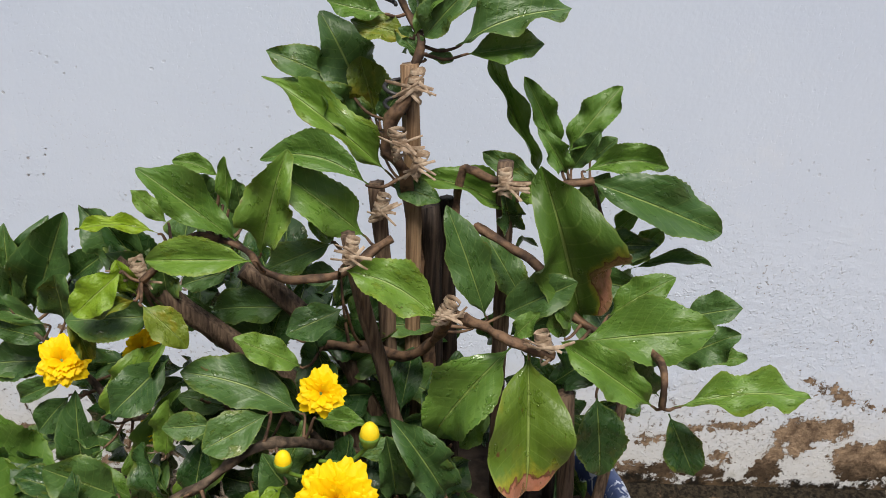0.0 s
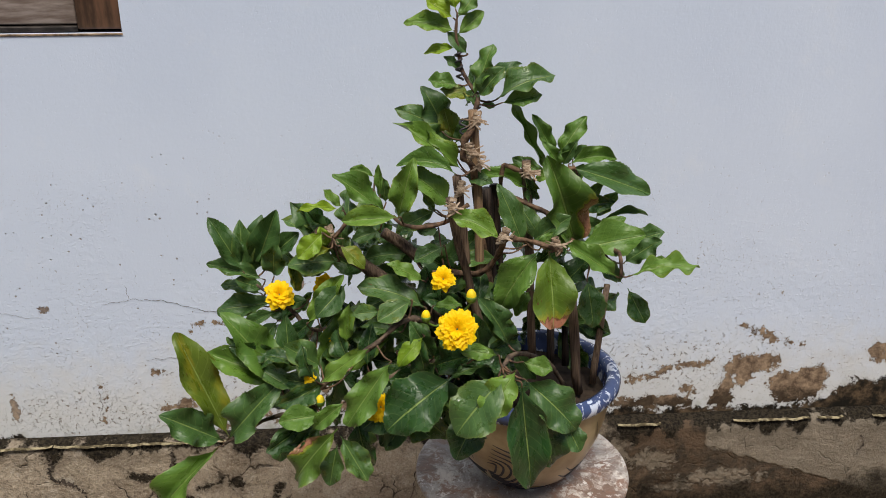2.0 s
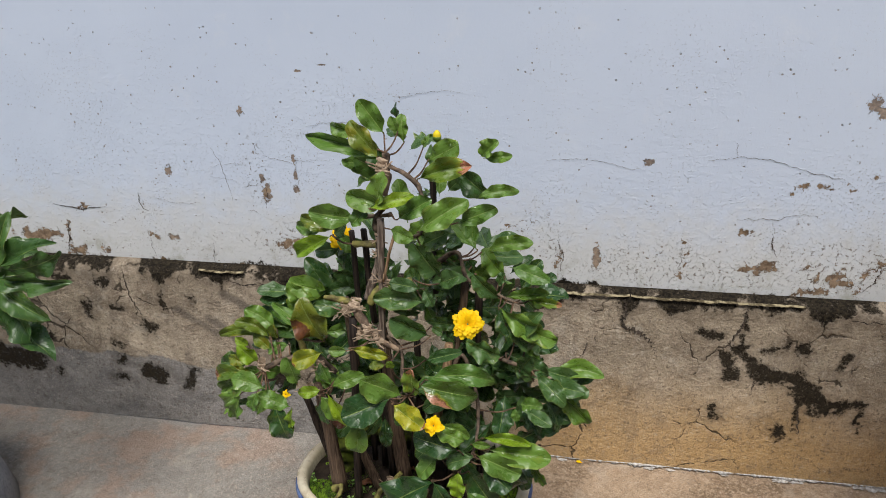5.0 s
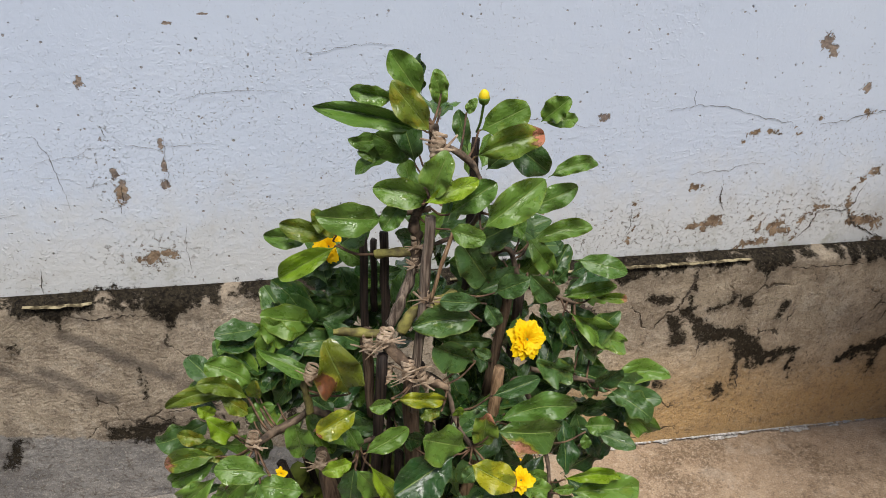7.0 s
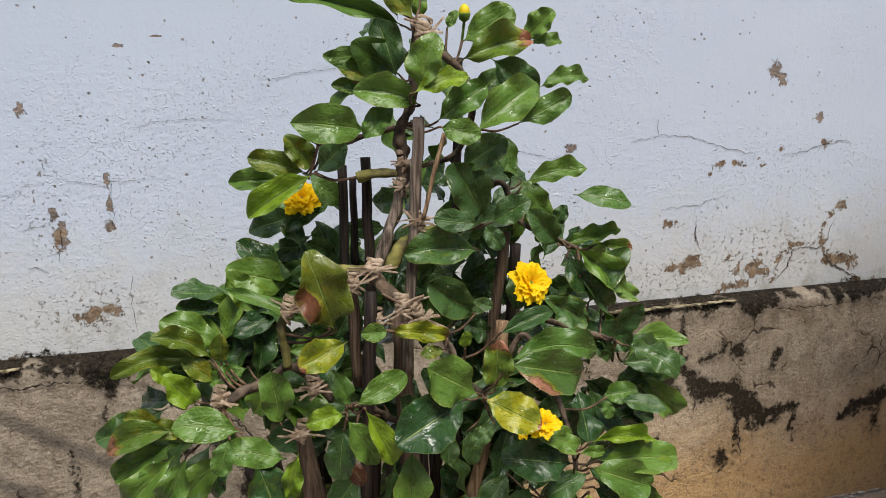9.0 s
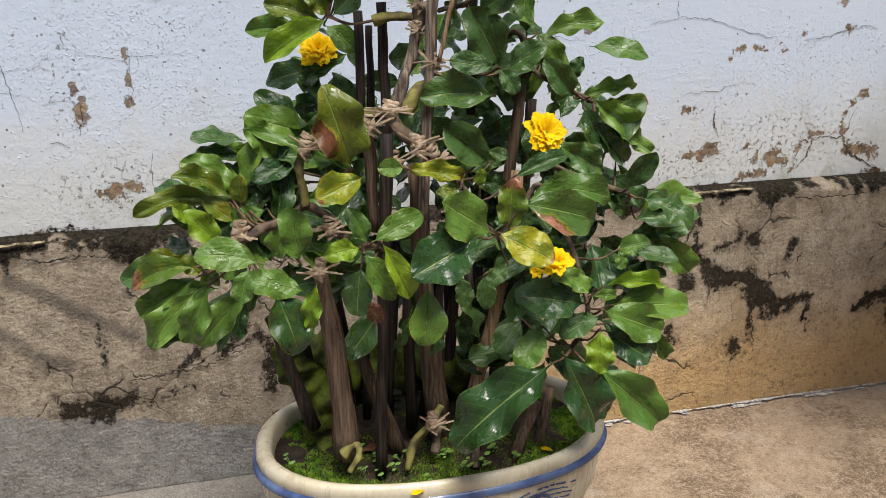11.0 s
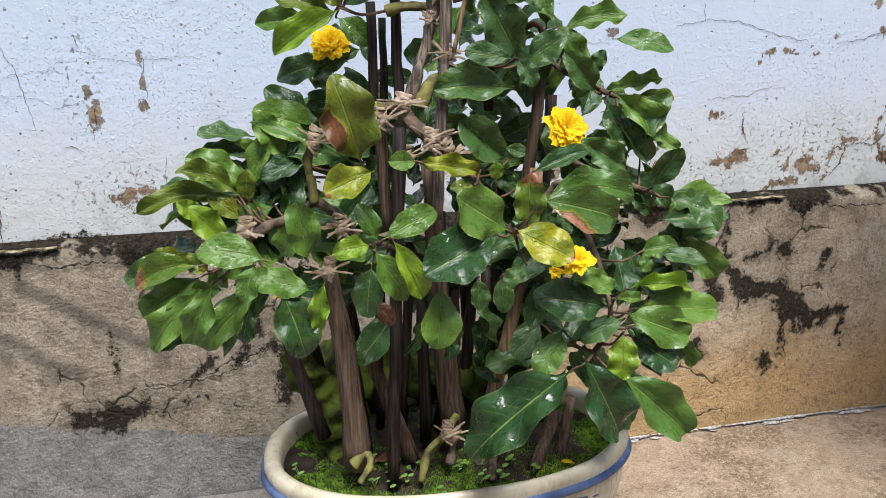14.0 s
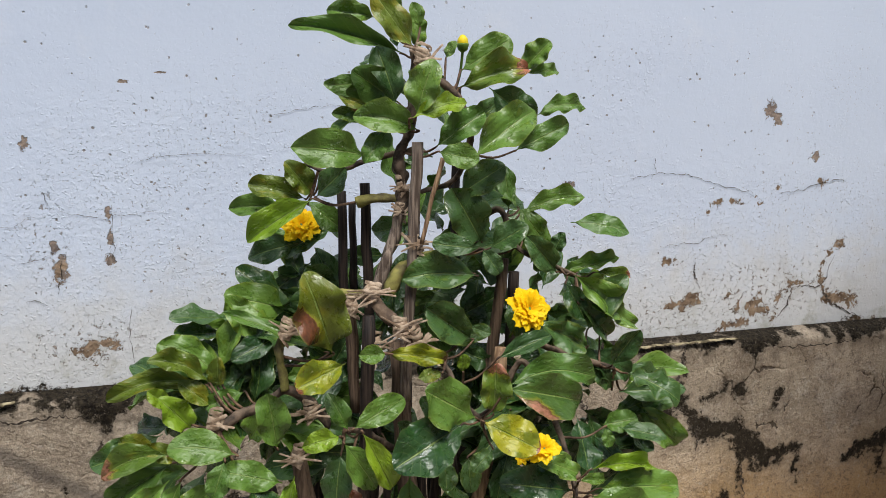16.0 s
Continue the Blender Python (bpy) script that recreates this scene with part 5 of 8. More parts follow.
    c = mix(nt, calc(nt, "MULTIPLY", film, 0.35), c, dark)
    put(nt, b.inputs["Base Color"], c)
    put(nt, b.inputs["Roughness"], calc(nt, "MULTIPLY_ADD", film, 0.10 - gloss, calc(nt, "MULTIPLY_ADD", n3, 0.16, gloss - 0.10)))
    b.inputs["Specular IOR Level"].default_value = shine
    h = calc(nt, "MULTIPLY_ADD", n2, 0.95, calc(nt, "MULTIPLY_ADD", n1, 2.4, calc(nt, "MULTIPLY", wave, calc(nt, "MULTIPLY", n4, -0.07))))
    h = calc(nt, "MULTIPLY_ADD", n3, 0.16, h)
    h = calc(nt, "SUBTRACT", calc(nt, "MULTIPLY_ADD", film, 0.40, h), calc(nt, "MULTIPLY", rib, 0.7))
    relief(nt, b, h, 1.0, 0.0012)
    thin = nt.nodes.new("ShaderNodeBsdfTranslucent")
    put(nt, thin.inputs["Color"], mix(nt, 0.5, c, (0.16, 0.26, 0.02)))
    both = nt.nodes.new("ShaderNodeMixShader")
    both.inputs[0].default_value = 0.08
    nt.links.new(b.outputs[0], both.inputs[1])
    nt.links.new(thin.outputs[0], both.inputs[2])
    nt.links.new(both.outputs[0], nt.nodes["Material Output"].inputs["Surface"])
    return m


def leaf_set(kind, shine, gloss, wet, tone):
    """The leaf materials of one shrub; wet leaves are darker."""
    look_ = {"shine": shine, "gloss": gloss, "wet": wet, "tone": tone}
    return [
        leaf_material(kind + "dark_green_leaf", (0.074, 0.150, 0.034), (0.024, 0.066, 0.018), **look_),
        leaf_material(kind + "green_leaf", (0.135, 0.240, 0.030), (0.054, 0.128, 0.022), **look_),
        leaf_material(kind + "young_lime_leaf", (0.25, 0.36, 0.016), (0.105, 0.21, 0.012), **look_),
        leaf_material(kind + "olive_leaf", (0.150, 0.200, 0.017), (0.060, 0.105, 0.012), (0.22, 0.20, 0.012), 0.58, **look_),
        leaf_material(kind + "yellowing_leaf", (0.40, 0.37, 0.012), (0.20, 0.235, 0.010), (0.11, 0.16, 0.012), 0.54, tip=(0.30, 0.06, 0.02), tip_at=0.94, **look_),
        leaf_material(kind + "leaf_with_burnt_tip", (0.125, 0.200, 0.018), (0.060, 0.115, 0.012), (0.16, 0.165, 0.012), 0.66, tip=(0.42, 0.16, 0.09), tip_at=0.82, **look_),
        leaf_material(kind + "leaf_with_burnt_edge", (0.085, 0.155, 0.018), (0.034, 0.085, 0.013), None, tip=(0.24, 0.12, 0.05), tip_at=0.74, side=1, **look_),
        # also fills the crowns, where its dark tone stands for shade
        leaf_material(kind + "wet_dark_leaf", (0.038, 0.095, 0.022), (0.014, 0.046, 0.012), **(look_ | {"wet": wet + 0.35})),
        leaf_material(kind + "olive_leaf_with_brown_edge", (0.155, 0.180, 0.014), (0.085, 0.115, 0.010), (0.22, 0.20, 0.012), 0.62, tip=(0.085, 0.028, 0.012), tip_at=0.62, side=-1, **look_),
        leaf_material(kind + "dead_leaf", (0.20, 0.062, 0.030), (0.075, 0.028, 0.018), **look_),
    ]


LEAF = leaf_set("wet_", 0.55, 0.38, 0.56, 0.99)
LEAF_SATIN = leaf_set("satin_", 0.45, 0.44, 0.42, 1.0)
LEAF_LABEL = ["", "", "young lime-green leaf", "olive leaf with yellow blotches", "yellow leaf with brown specks", "leaf with a withered pink-brown tip", "leaf with a withered brown edge", "", "olive leaf with a brown rotten edge", "dead red-brown leaf"]


def leaf_mesh(seed, pointed, bow=None):
    """A leaf one long and one wide, from its stalk at the origin along +y, with the upper side to +z; bow swings its midrib aside."""
    rnd = random.Random(seed)
    bm = bmesh.new()
    uv = bm.loops.layers.uv.new("UVMap")
    if pointed:
        belly, full, acute = rnd.uniform(0.92, 1.12), rnd.uniform(0.60, 0.80), rnd.uniform(0.1, 0.6)
    else:
        belly, full, acute = rnd.uniform(0.95, 1.3), rnd.uniform(0.46, 0.64), rnd.uniform(0.0, 0.2)
    fold, droop, wave = rnd.uniform(0.12, 0.55), rnd.uniform(-0.06, 0.28), rnd.uniform(0.03, 0.105)
    bend, curl, twist = rnd.uniform(-0.10, 0.10), rnd.uniform(-0.12, 0.25), rnd.uniform(-0.9, 0.9)
    bend = bend if bow is None else bow
    lean = rnd.uniform(-0.07, 0.07)
    scallop, lobes = rnd.uniform(0.010, 0.036) if pointed else rnd.uniform(0.006, 0.020), rnd.uniform(22, 38)
    teeth = rnd.uniform(0.014, 0.026) if pointed else rnd.uniform(0.0, 0.012)
    ph, ph2, ripple, rows, NV, NU = rnd.uniform(0, 6), rnd.uniform(0, 6), rnd.uniform(11, 18), [], 40, 8
    for i in range(NV + 1):
        v = i / NV
        if v < 0.06:
            half = 0.020
        else:
            s = (v - 0.06) / 0.94
            half = 0.5 * max(0.0, math.sin(math.pi * s**belly)) ** full * min(1.0, 0.25 + 5 * s)
            half *= 1 - acute * max(0.0, s - 0.80) * 2.2
            half = max(half, 0.006) * (1 + (teeth if i % 2 else -teeth))
        mid = Vector((bend * math.sin(math.pi * v), v, -droop * v * v + 0.10 * droop * math.sin(3 * v) - (curl * max(0, v - 0.72) ** 2 * 4)))
        row = []
        for j in range(NU + 1):
            u = 2 * j / NU - 1
            ragged_ = 1 + (0.12 if pointed else 0.08) * noise.noise((6 * v + 9 * (u > 0), seed * 0.37, 1.0)) + scallop * math.sin(lobes * v + ph + (2 if u > 0 else 0)) + lean * (1 if u > 0 else -1)
            x = half * u * ragged_
            z = fold * abs(x) * (1.2 - 0.5 * abs(u)) + wave * (abs(u) ** 1.6) * math.sin(ripple * v + ph + (1.9 if u > 0 else 0)) * min(1, 6 * half)
            z += 0.010 * math.sin(24 * v - 3 * abs(u) + ph2) * abs(u) * (1 - abs(u)) * 3 * min(1, 6 * half)
            z += twist * 0.22 * x * v
            row.append((bm.verts.new((mid.x + x, mid.y + 0.06 * abs(x), mid.z + z)), (j / NU, v)))
        rows.append(row)
    for a, b in zip(rows, rows[1:]):
        for j in range(NU):
            quad = (a[j], a[j + 1], b[j + 1], b[j])
            f = bm.faces.new([q[0] for q in quad])
            for loop, q in zip(f.loops, quad):
                loop[uv].uv = q[1]
    return mesh_of(bm, "leaf", LEAF[0])


POINTED, BLUNT = [leaf_mesh(100 + k, True) for k in range(18)], [leaf_mesh(200 + k, False) for k in range(18)]


class Shrub:
    def __init__(self, thing, leaves, kinds):
        self.thing, self.leaves, self.kinds, self.line, self.count = thing, leaves, kinds, [], 0


def limb(shrub, name, points, r0, r1, mat_, knots=0.25):
    steps = 9 if name in ("trunk", "branch", "root") else 5
    sides = 14 if r0 > 0.015 else 8
    if mat_ == MOSSY_LOG:
        steps = 14
    if "stake" in name or name == "crossbar":  # cut ends, slightly crooked
        line = smooth_line(points, 5)
        points = [p + Vector((noise.noise(p * 25), noise.noise(p * 25 + Vector((9, 0, 0))), 0)) * 0.0022 for p in line]
        bm = tube(points, r0, r1, 13, 1, 0.2, straight=True, groove=0.26)
    else:
        bm = tube(points, r0 * (0.85 if r0 < 0.01 else 1), r1 * (0.85 if r1 < 0.01 else 1), sides, steps, max(knots, 0.75))
    part(name, bm, mat_, shrub.thing)
    if name in ("trunk", "branch"):
        shrub.line += smooth_line(points, 8)


def place_leaf(shrub, base, way, width, roll, kind, me=None):
    """One leaf from its base along way."""
    y = way.normalized()
    c = Vector((0, -1, 0.6))
    c = (c - y * c.dot(y)).normalized()
    s = y.cross(c)
    a = radians(roll)
    z = math.cos(a) * c + math.sin(a) * s
    x = y.cross(z)
    length = way.length
    m = Matrix(((x.x * width, y.x * length, z.x * length, base.x), (x.y * width, y.y * length, z.y * length, base.y), (x.z * width, y.z * length, z.z * length, base.z), (0, 0, 0, 1)))
    kind_of = BLUNT if kind in (4, 5) else shrub.leaves
    me = me or kind_of[(shrub.count * 5 + shrub.count // 7) % len(kind_of)]
    shrub.count += 1
    ob = new("leaf", me)
    ob.material_slots[0].link = "OBJECT"
    ob.material_slots[0].material = shrub.kinds[kind]
    ob.parent = shrub.thing
    ob.matrix_parent_inverse = shrub.thing.matrix_world.inverted()
    ob.matrix_basis = m
    tagged(ob, LEAF_LABEL[kind])


def twig(shrub, base, way, reach):
    """A thin stalk from the nearest limb to the foot of a leaf."""
    root = min(shrub.line, key=lambda p: (p - base).length + max(0, p.z - base.z) * 0.5)
    if (root - base).length < reach:
        knee = root.lerp(base, 0.55) + Vector((0, 0, -0.12 * (root - base).length))
        part("twig", tube([root, knee, base, base + way * 0.05], 0.0016, 0.0009, 5, 4, 0.3), BARK, shrub.thing)


def leaf(shrub, base, way, width, roll, kind, bow=0.0):
    """A leaf of its own shape that shows well."""
    base, way = Vector(base), Vector(way)
    pointed = shrub.leaves is POINTED and kind not in (4, 5)
    place_leaf(shrub, base, 1.03 * way, (0.95 if shrub.leaves is POINTED else 0.97) * width, roll, kind, leaf_mesh(1000 + shrub.count, pointed, bow))
    twig(shrub, base, way, 0.07)


def spray(shrub, rows, reach=0.07):
    """Leaves on twigs that spring from the nearest limb."""
    for bx, by, bz, dx, dy, dz, width, roll, kind in rows:
        base, way = Vector((bx, by, bz)), Vector((dx, dy, dz))
        place_leaf(shrub, base, way, width, roll, kind)
        twig(shrub, base, way, reach)


OPEN_FLOWERS = [(1.024, -0.465, 1.016), (1.092, -0.455, 1.026), (1.282, -0.655, 1.040), (1.267, -0.605, 1.092), (0.157, -0.575, 0.728), (-0.084, -0.47, 0.817), (0.122, -0.71, 0.622)]


def thicket(shrub, centre, size, n, seed, kinds, lengths=(0.055, 0.09), inner=0.45, front=-0.53):
    """Leaves inside and behind the crown, no nearer to the yard than front."""
    rnd = random.Random(seed)
    rows = []
    while len(rows) < n:
        d = Vector([rnd.uniform(-1, 1) for _ in range(3)])
        if not inner < d.length < 1:
            continue
        base = Vector([c + s * q for c, s, q in zip(centre, size, d)])
        out = Vector((d.x, d.y, d.z * 0.6 + rnd.uniform(-0.5, 0.4))).normalized()
        out = (out + 0.5 * Vector([rnd.uniform(-1, 1) for _ in range(3)])).normalized()
        way = out * rnd.uniform(*lengths)
        middle = base + 0.5 * way
        if min(base.y, base.y + way.y) < front or any(abs(middle.x - f[0]) < 0.055 and abs(middle.z - f[2]) < 0.05 and middle.y < f[1] + 0.03 for f in OPEN_FLOWERS):
            continue  # nothing grows over the open flowers
        rows.append((*base, *way, way.length * rnd.uniform(0.40, 0.5), rnd.uniform(-50, 50), rnd.choice(kinds)))
    for k in range(0, n, 12):
        spray(shrub, rows[k:k + 12], 0.035)


def tie(shrub, place, r):
    """A knot of raffia: flat turns crossed round the joint and a few loose dry ends."""
    x, y, z = place
    rnd = random.Random(int(1e5 * (x + 3 * z)))
    bm = bmesh.new()
    lean = Matrix.Rotation(rnd.uniform(-0.3, 0.3), 3, "X") @ Matrix.Rotation(rnd.uniform(-0.4, 0.4), 3, "Y")
    c = Vector((x, y + 0.3 * r, z))

    def strip(pts, width, across):
        rows = []
        for k, q in enumerate(pts):
            w = across * width * rnd.uniform(0.75, 1.1) * (1 - 0.45 * (k / len(pts)) ** 3)
            rows.append([bm.verts.new(q + w), bm.verts.new(q + Vector((0, -0.0005, 0))), bm.verts.new(q - w)])
        for lo, hi in zip(rows, rows[1:]):
            for n in (0, 1):
                bm.faces.new((lo[n], lo[n + 1], hi[n + 1], hi[n]))

    for k in range(8):
        h, rr = (k - 3.5) * 0.0028 + rnd.uniform(-0.0012, 0.0012), r * rnd.uniform(0.58, 0.74)
        slant = rnd.uniform(-0.18, 0.18) if k % 3 else rnd.choice((-0.75, 0.75))
        ring = [c + lean @ Vector((rr * math.cos(w), 0.85 * rr * math.sin(w), h + slant * rr * math.cos(w + 0.4 * k))) for w in [2 * math.pi * q / 13 for q in range(14)]]
        strip(ring, 0.0019, lean @ Vector((0, 0.1, 1)))
    for k in range(rnd.randint(5, 8)):
        w, far = rnd.uniform(-0.9, 0.9) + (math.pi if rnd.random() < 0.5 else 0.0), r * rnd.uniform(1.2, 2.6)
        tip = c + Vector((math.cos(w) * far, -r * rnd.uniform(0.5, 1.1), math.sin(w) * far * 0.8))
        root = c + Vector((rnd.uniform(-0.5, 0.5) * r, -0.8 * r, rnd.uniform(-0.4, 0.4) * r))
        knee = root.lerp(tip, rnd.uniform(0.4, 0.6)) + Vector((0, -0.06, rnd.uniform(-0.05, 0.15))) * r
        strip([root, root.lerp(knee, 0.5), knee, knee.lerp(tip, 0.5), tip], rnd.uniform(0.0010, 0.0018), Vector((-math.sin(w), 0.2, math.cos(w))))
    part("raffia_tie", bm, RAFFIA, shrub.thing, "dry raffia tie")


def petal_material():
    m, nt, b = material("yellow_petal", 0.55)
    u, v, _ = axes(nt, coords(nt, "UV"))
    info = nt.nodes.new("ShaderNodeObjectInfo").outputs["Random"]
    c = mix(nt, span(nt, v, 0.0, 0.6), (0.86, 0.42, 0.003), (1.0, 0.71, 0.008))
    c = mix(nt, calc(nt, "MULTIPLY", info, 0.3), c, (1.0, 0.66, 0.004))
    put(nt, b.inputs["Base Color"], c)
    thin = nt.nodes.new("ShaderNodeBsdfTranslucent")
    put(nt, thin.inputs["Color"], c)
    both = nt.nodes.new("ShaderNodeMixShader")
    both.inputs[0].default_value = 0.35
    nt.links.new(b.outputs[0], both.inputs[1])
    nt.links.new(thin.outputs[0], both.inputs[2])
    nt.links.new(both.outputs[0], nt.nodes["Material Output"].inputs["Surface"])
    return m


PETAL = petal_material()
BUD = plain("lemon_yellow_bud", (0.90, 0.62, 0.012), (0.66, 0.55, 0.03), 0.5, 60, 0.2)
CALYX = plain("green_calyx", (0.13, 0.22, 0.03), (0.06, 0.12, 0.02), 0.5, 60, 0.2)


def petal_mesh(seed):
    """A narrow petal with a round, finely frilled end."""
    rnd = random.Random(seed)
    bm = bmesh.new()
    uv = bm.loops.layers.uv.new("UVMap")
    rows, ph, broad = [], rnd.uniform(0, 6), rnd.uniform(0.21, 0.28)
    for i in range(9):
        v = i / 8
        half = 0.05 + broad * math.sin(1.9 * v) * (1 if v < 0.8 else 1 - 0.30 * ((v - 0.8) / 0.2) ** 2)
        row = []
        for j in range(8):
            u = 2 * j / 7 - 1
            y = v * (1 - 0.20 * u * u * v * v) + (0.035 * math.sin(9 * u + ph) if i == 8 else 0)
            z = 0.10 * v - 0.16 * v**3 + 0.035 * v * math.sin(7 * u + ph + 3 * v) + 0.05 * u * u * v
            row.append((bm.verts.new((half * u, y, z)), (j / 7, v)))
        rows.append(row)
    for a, b in zip(rows, rows[1:]):
        for j in range(7):
            quad = (a[j], a[j + 1], b[j + 1], b[j])
            f = bm.faces.new([q[0] for q in quad])
            for loop, q in zip(f.loops, quad):
                loop[uv].uv = q[1]
    return mesh_of(bm, "petal", PETAL)


PETAL_MESHES = [petal_mesh(k) for k in range(5)]


def flower(shrub, place, r, petals):
    """A double yellow flower that faces the yard: rings of ruffled petals, steeper towards the heart."""
    x, y, z = place
    rnd = random.Random(int(1e5 * (x + z)))
    c = Vector((x, y, z))
    out = Vector((rnd.uniform(-0.3, 0.3), -1, rnd.uniform(0.55, 1.0))).normalized()
    r *= 0.95
    turn = out.to_track_quat("Z", "Y").to_matrix().to_4x4()
    bm = bmesh.new()
    bmesh.ops.create_icosphere(bm, subdivisions=2, radius=r * 0.28)
    bmesh.ops.transform(bm, matrix=Matrix.Translation(c - out * r * 0.2) @ turn, verts=bm.verts)
    tube([c - out * r * 0.3, c - out * r * 0.9 + Vector((0, 0, -0.3 * r)), c - out * r * 1.3 + Vector((0, 0.01, -0.9 * r))], 0.0016, 0.0014, 5, 4, bm=bm)
    head = part("flower", bm, CALYX, shrub.thing, "double yellow flower with ruffled petals")
    petals = round(1.9 * petals)
    for k in range(petals):
        u = (k + 0.5) / petals
        size = r * (1.0 - 0.42 * u) * rnd.uniform(0.92, 1.08)
        tilt = radians(-2 + 52 * u + rnd.uniform(-9, 9))
        m = Matrix.Translation(c - out * r * (0.10 - 0.10 * u)) @ turn @ Matrix.Rotation(2.39996 * k + rnd.uniform(-0.2, 0.2), 4, "Z") @ Matrix.Rotation(tilt, 4, "X") @ Matrix.Rotation(rnd.uniform(-0.3, 0.3), 4, "Y") @ Matrix.Diagonal((size, size, size, 1))
        part("petal", PETAL_MESHES[k % 5], PETAL, head, at=m)


def wire(shrub, a, b, r, turns):
    """Black wire wound round a stake from a to b."""
    a, b = Vector(a), Vector(b)
    n = 12 * turns
    pts = []
    for k in range(n + 1):
        w = 2 * math.pi * turns * k / n
        pts.append(a.lerp(b, k / n) + Vector((math.cos(w) * r, math.sin(w) * r, 0)))
    part("wire", tube(pts, 0.0017, 0.0017, 6, 1, straight=True), WIRE, shrub.thing, "black rubber-coated wire")


def bud(shrub, place, r, foot=(-0.004, 0.012, -0.05)):
    """A closed bud on a green stalk that springs from foot, counted from the bud."""
    x, y, z = place
    c, foot = Vector(place), Vector(foot)
    prof = [(0.3, -1.0), (0.78, -0.6), (1.0, -0.1), (0.86, 0.42), (0.45, 0.82), (0.08, 0.95)]
    bm = lathe([(r * 0.74 * a, z + r * b) for a, b in prof], 14, (x, y), wobble=0.05)
    ob = part("flower_bud", bm, BUD, shrub.thing, "closed yellow flower bud")
    part("calyx", lathe([(r * 0.15, z - 1.3 * r), (r * 0.62, z - 0.95 * r), (r * 0.80, z - 0.35 * r), (r * 0.78, z - 0.15 * r)], 12, (x, y)), CALYX, ob)
    part("stalk", tube([c + Vector((0, 0, -1.1 * r)), c + 0.4 * foot + Vector((0, 0, -1.6 * r)), c + foot], 0.0016, 0.0015, 6, 5), CALYX, ob)


SHRUB1 = Shrub(empty("flowering_shrub", (1.41, -0.46, 0.86), "leafy shrub with double yellow flowers tied to bamboo stakes", "shrub"), POINTED, LEAF_SATIN)
SHRUB2 = Shrub(empty("flowering_shrub", (0.033, -0.53, 0.33), "bushy dark-leaved shrub tied to many stakes, few yellow flowers", "shrub"), BLUNT, LEAF)

# stakes, trunk and limbs: points, radii, material
limb(SHRUB1, "bamboo_stake", [(1.320, -0.460, 1.295), (1.338, -0.460, 0.980), (1.345, -0.460, 0.837)], 0.0062, 0.0066, BAMBOO)
limb(SHRUB1, "stake", [(1.298, -0.460, 1.197), (1.303, -0.460, 1.143), (1.313, -0.460, 1.048), (1.331, -0.460, 0.851)], 0.006, 0.006, STAKE)
limb(SHRUB1, "stake", [(1.279, -0.540, 1.187), (1.295, -0.530, 1.112), (1.325, -0.520, 0.990), (1.351, -0.510, 0.871)], 0.0052, 0.0058, STAKE)
limb(SHRUB1, "stake", [(1.343, -0.440, 1.171), (1.355, -0.440, 1.013), (1.371, -0.450, 0.780)], 0.008, 0.009, STAKE_DARK)
limb(SHRUB1, "stake", [(1.357, -0.430, 1.174), (1.369, -0.430, 1.006), (1.387, -0.440, 0.762)], 0.006, 0.007, STAKE_DARK)
limb(SHRUB1, "stake", [(1.403, -0.440, 1.213), (1.410, -0.440, 1.095), (1.424, -0.450, 0.863)], 0.006, 0.0065, STAKE)
limb(SHRUB1, "stake", [(1.463, -0.520, 1.039), (1.482, -0.520, 0.859)], 0.0066, 0.0072, STAKE)
limb(SHRUB1, "stake", [(1.439, -0.500, 1.033), (1.441, -0.500, 0.897)], 0.005, 0.0055, STAKE_DARK)
limb(SHRUB1, "stake", [(1.535, -0.460, 1.015), (1.512, -0.490, 0.856)], 0.0045, 0.005, STAKE)
limb(SHRUB1, "stake", [(1.466, -0.470, 1.010), (1.469, -0.480, 0.886)], 0.004, 0.005, STAKE_DARK)
limb(SHRUB1, "stake", [(1.084, -0.470, 1.121), (1.138, -0.470, 1.078), (1.189, -0.470, 1.037), (1.279, -0.470, 0.954), (1.349, -0.460, 0.806)], 0.009, 0.008, STAKE)
limb(SHRUB1, "stake", [(1.186, -0.460, 1.112), (1.233, -0.460, 1.074), (1.288, -0.460, 0.998), (1.352, -0.460, 0.806)], 0.0075, 0.0075, STAKE)
limb(SHRUB1, "trunk", [(1.324, -0.460, 1.292), (1.317, -0.475, 1.270), (1.307, -0.475, 1.253), (1.306, -0.475, 1.231), (1.319, -0.475, 1.210), (1.331, -0.440, 1.140), (1.349, -0.450, 1.019), (1.378, -0.460, 0.807)], 0.0055, 0.007, BARK)
limb(SHRUB1, "branch", [(1.321, -0.460, 1.289), (1.328, -0.450, 1.310), (1.317, -0.440, 1.329), (1.305, -0.440, 1.349), (1.300, -0.440, 1.381), (1.297, -0.440, 1.402), (1.299, -0.440, 1.428)], 0.0042, 0.0018, BARK)
limb(SHRUB1, "branch", [(1.310, -0.490, 1.162), (1.289, -0.510, 1.151), (1.273, -0.530, 1.148), (1.239, -0.530, 1.142), (1.214, -0.520, 1.144), (1.195, -0.500, 1.152), (1.153, -0.490, 1.155), (1.113, -0.500, 1.118)], 0.0042, 0.003, BARK)
limb(SHRUB1, "branch", [(1.476, -0.450, 1.203), (1.434, -0.450, 1.196), (1.396, -0.450, 1.199), (1.374, -0.450, 1.208), (1.366, -0.450, 1.202), (1.362, -0.450, 1.146)], 0.004, 0.004, BARK)
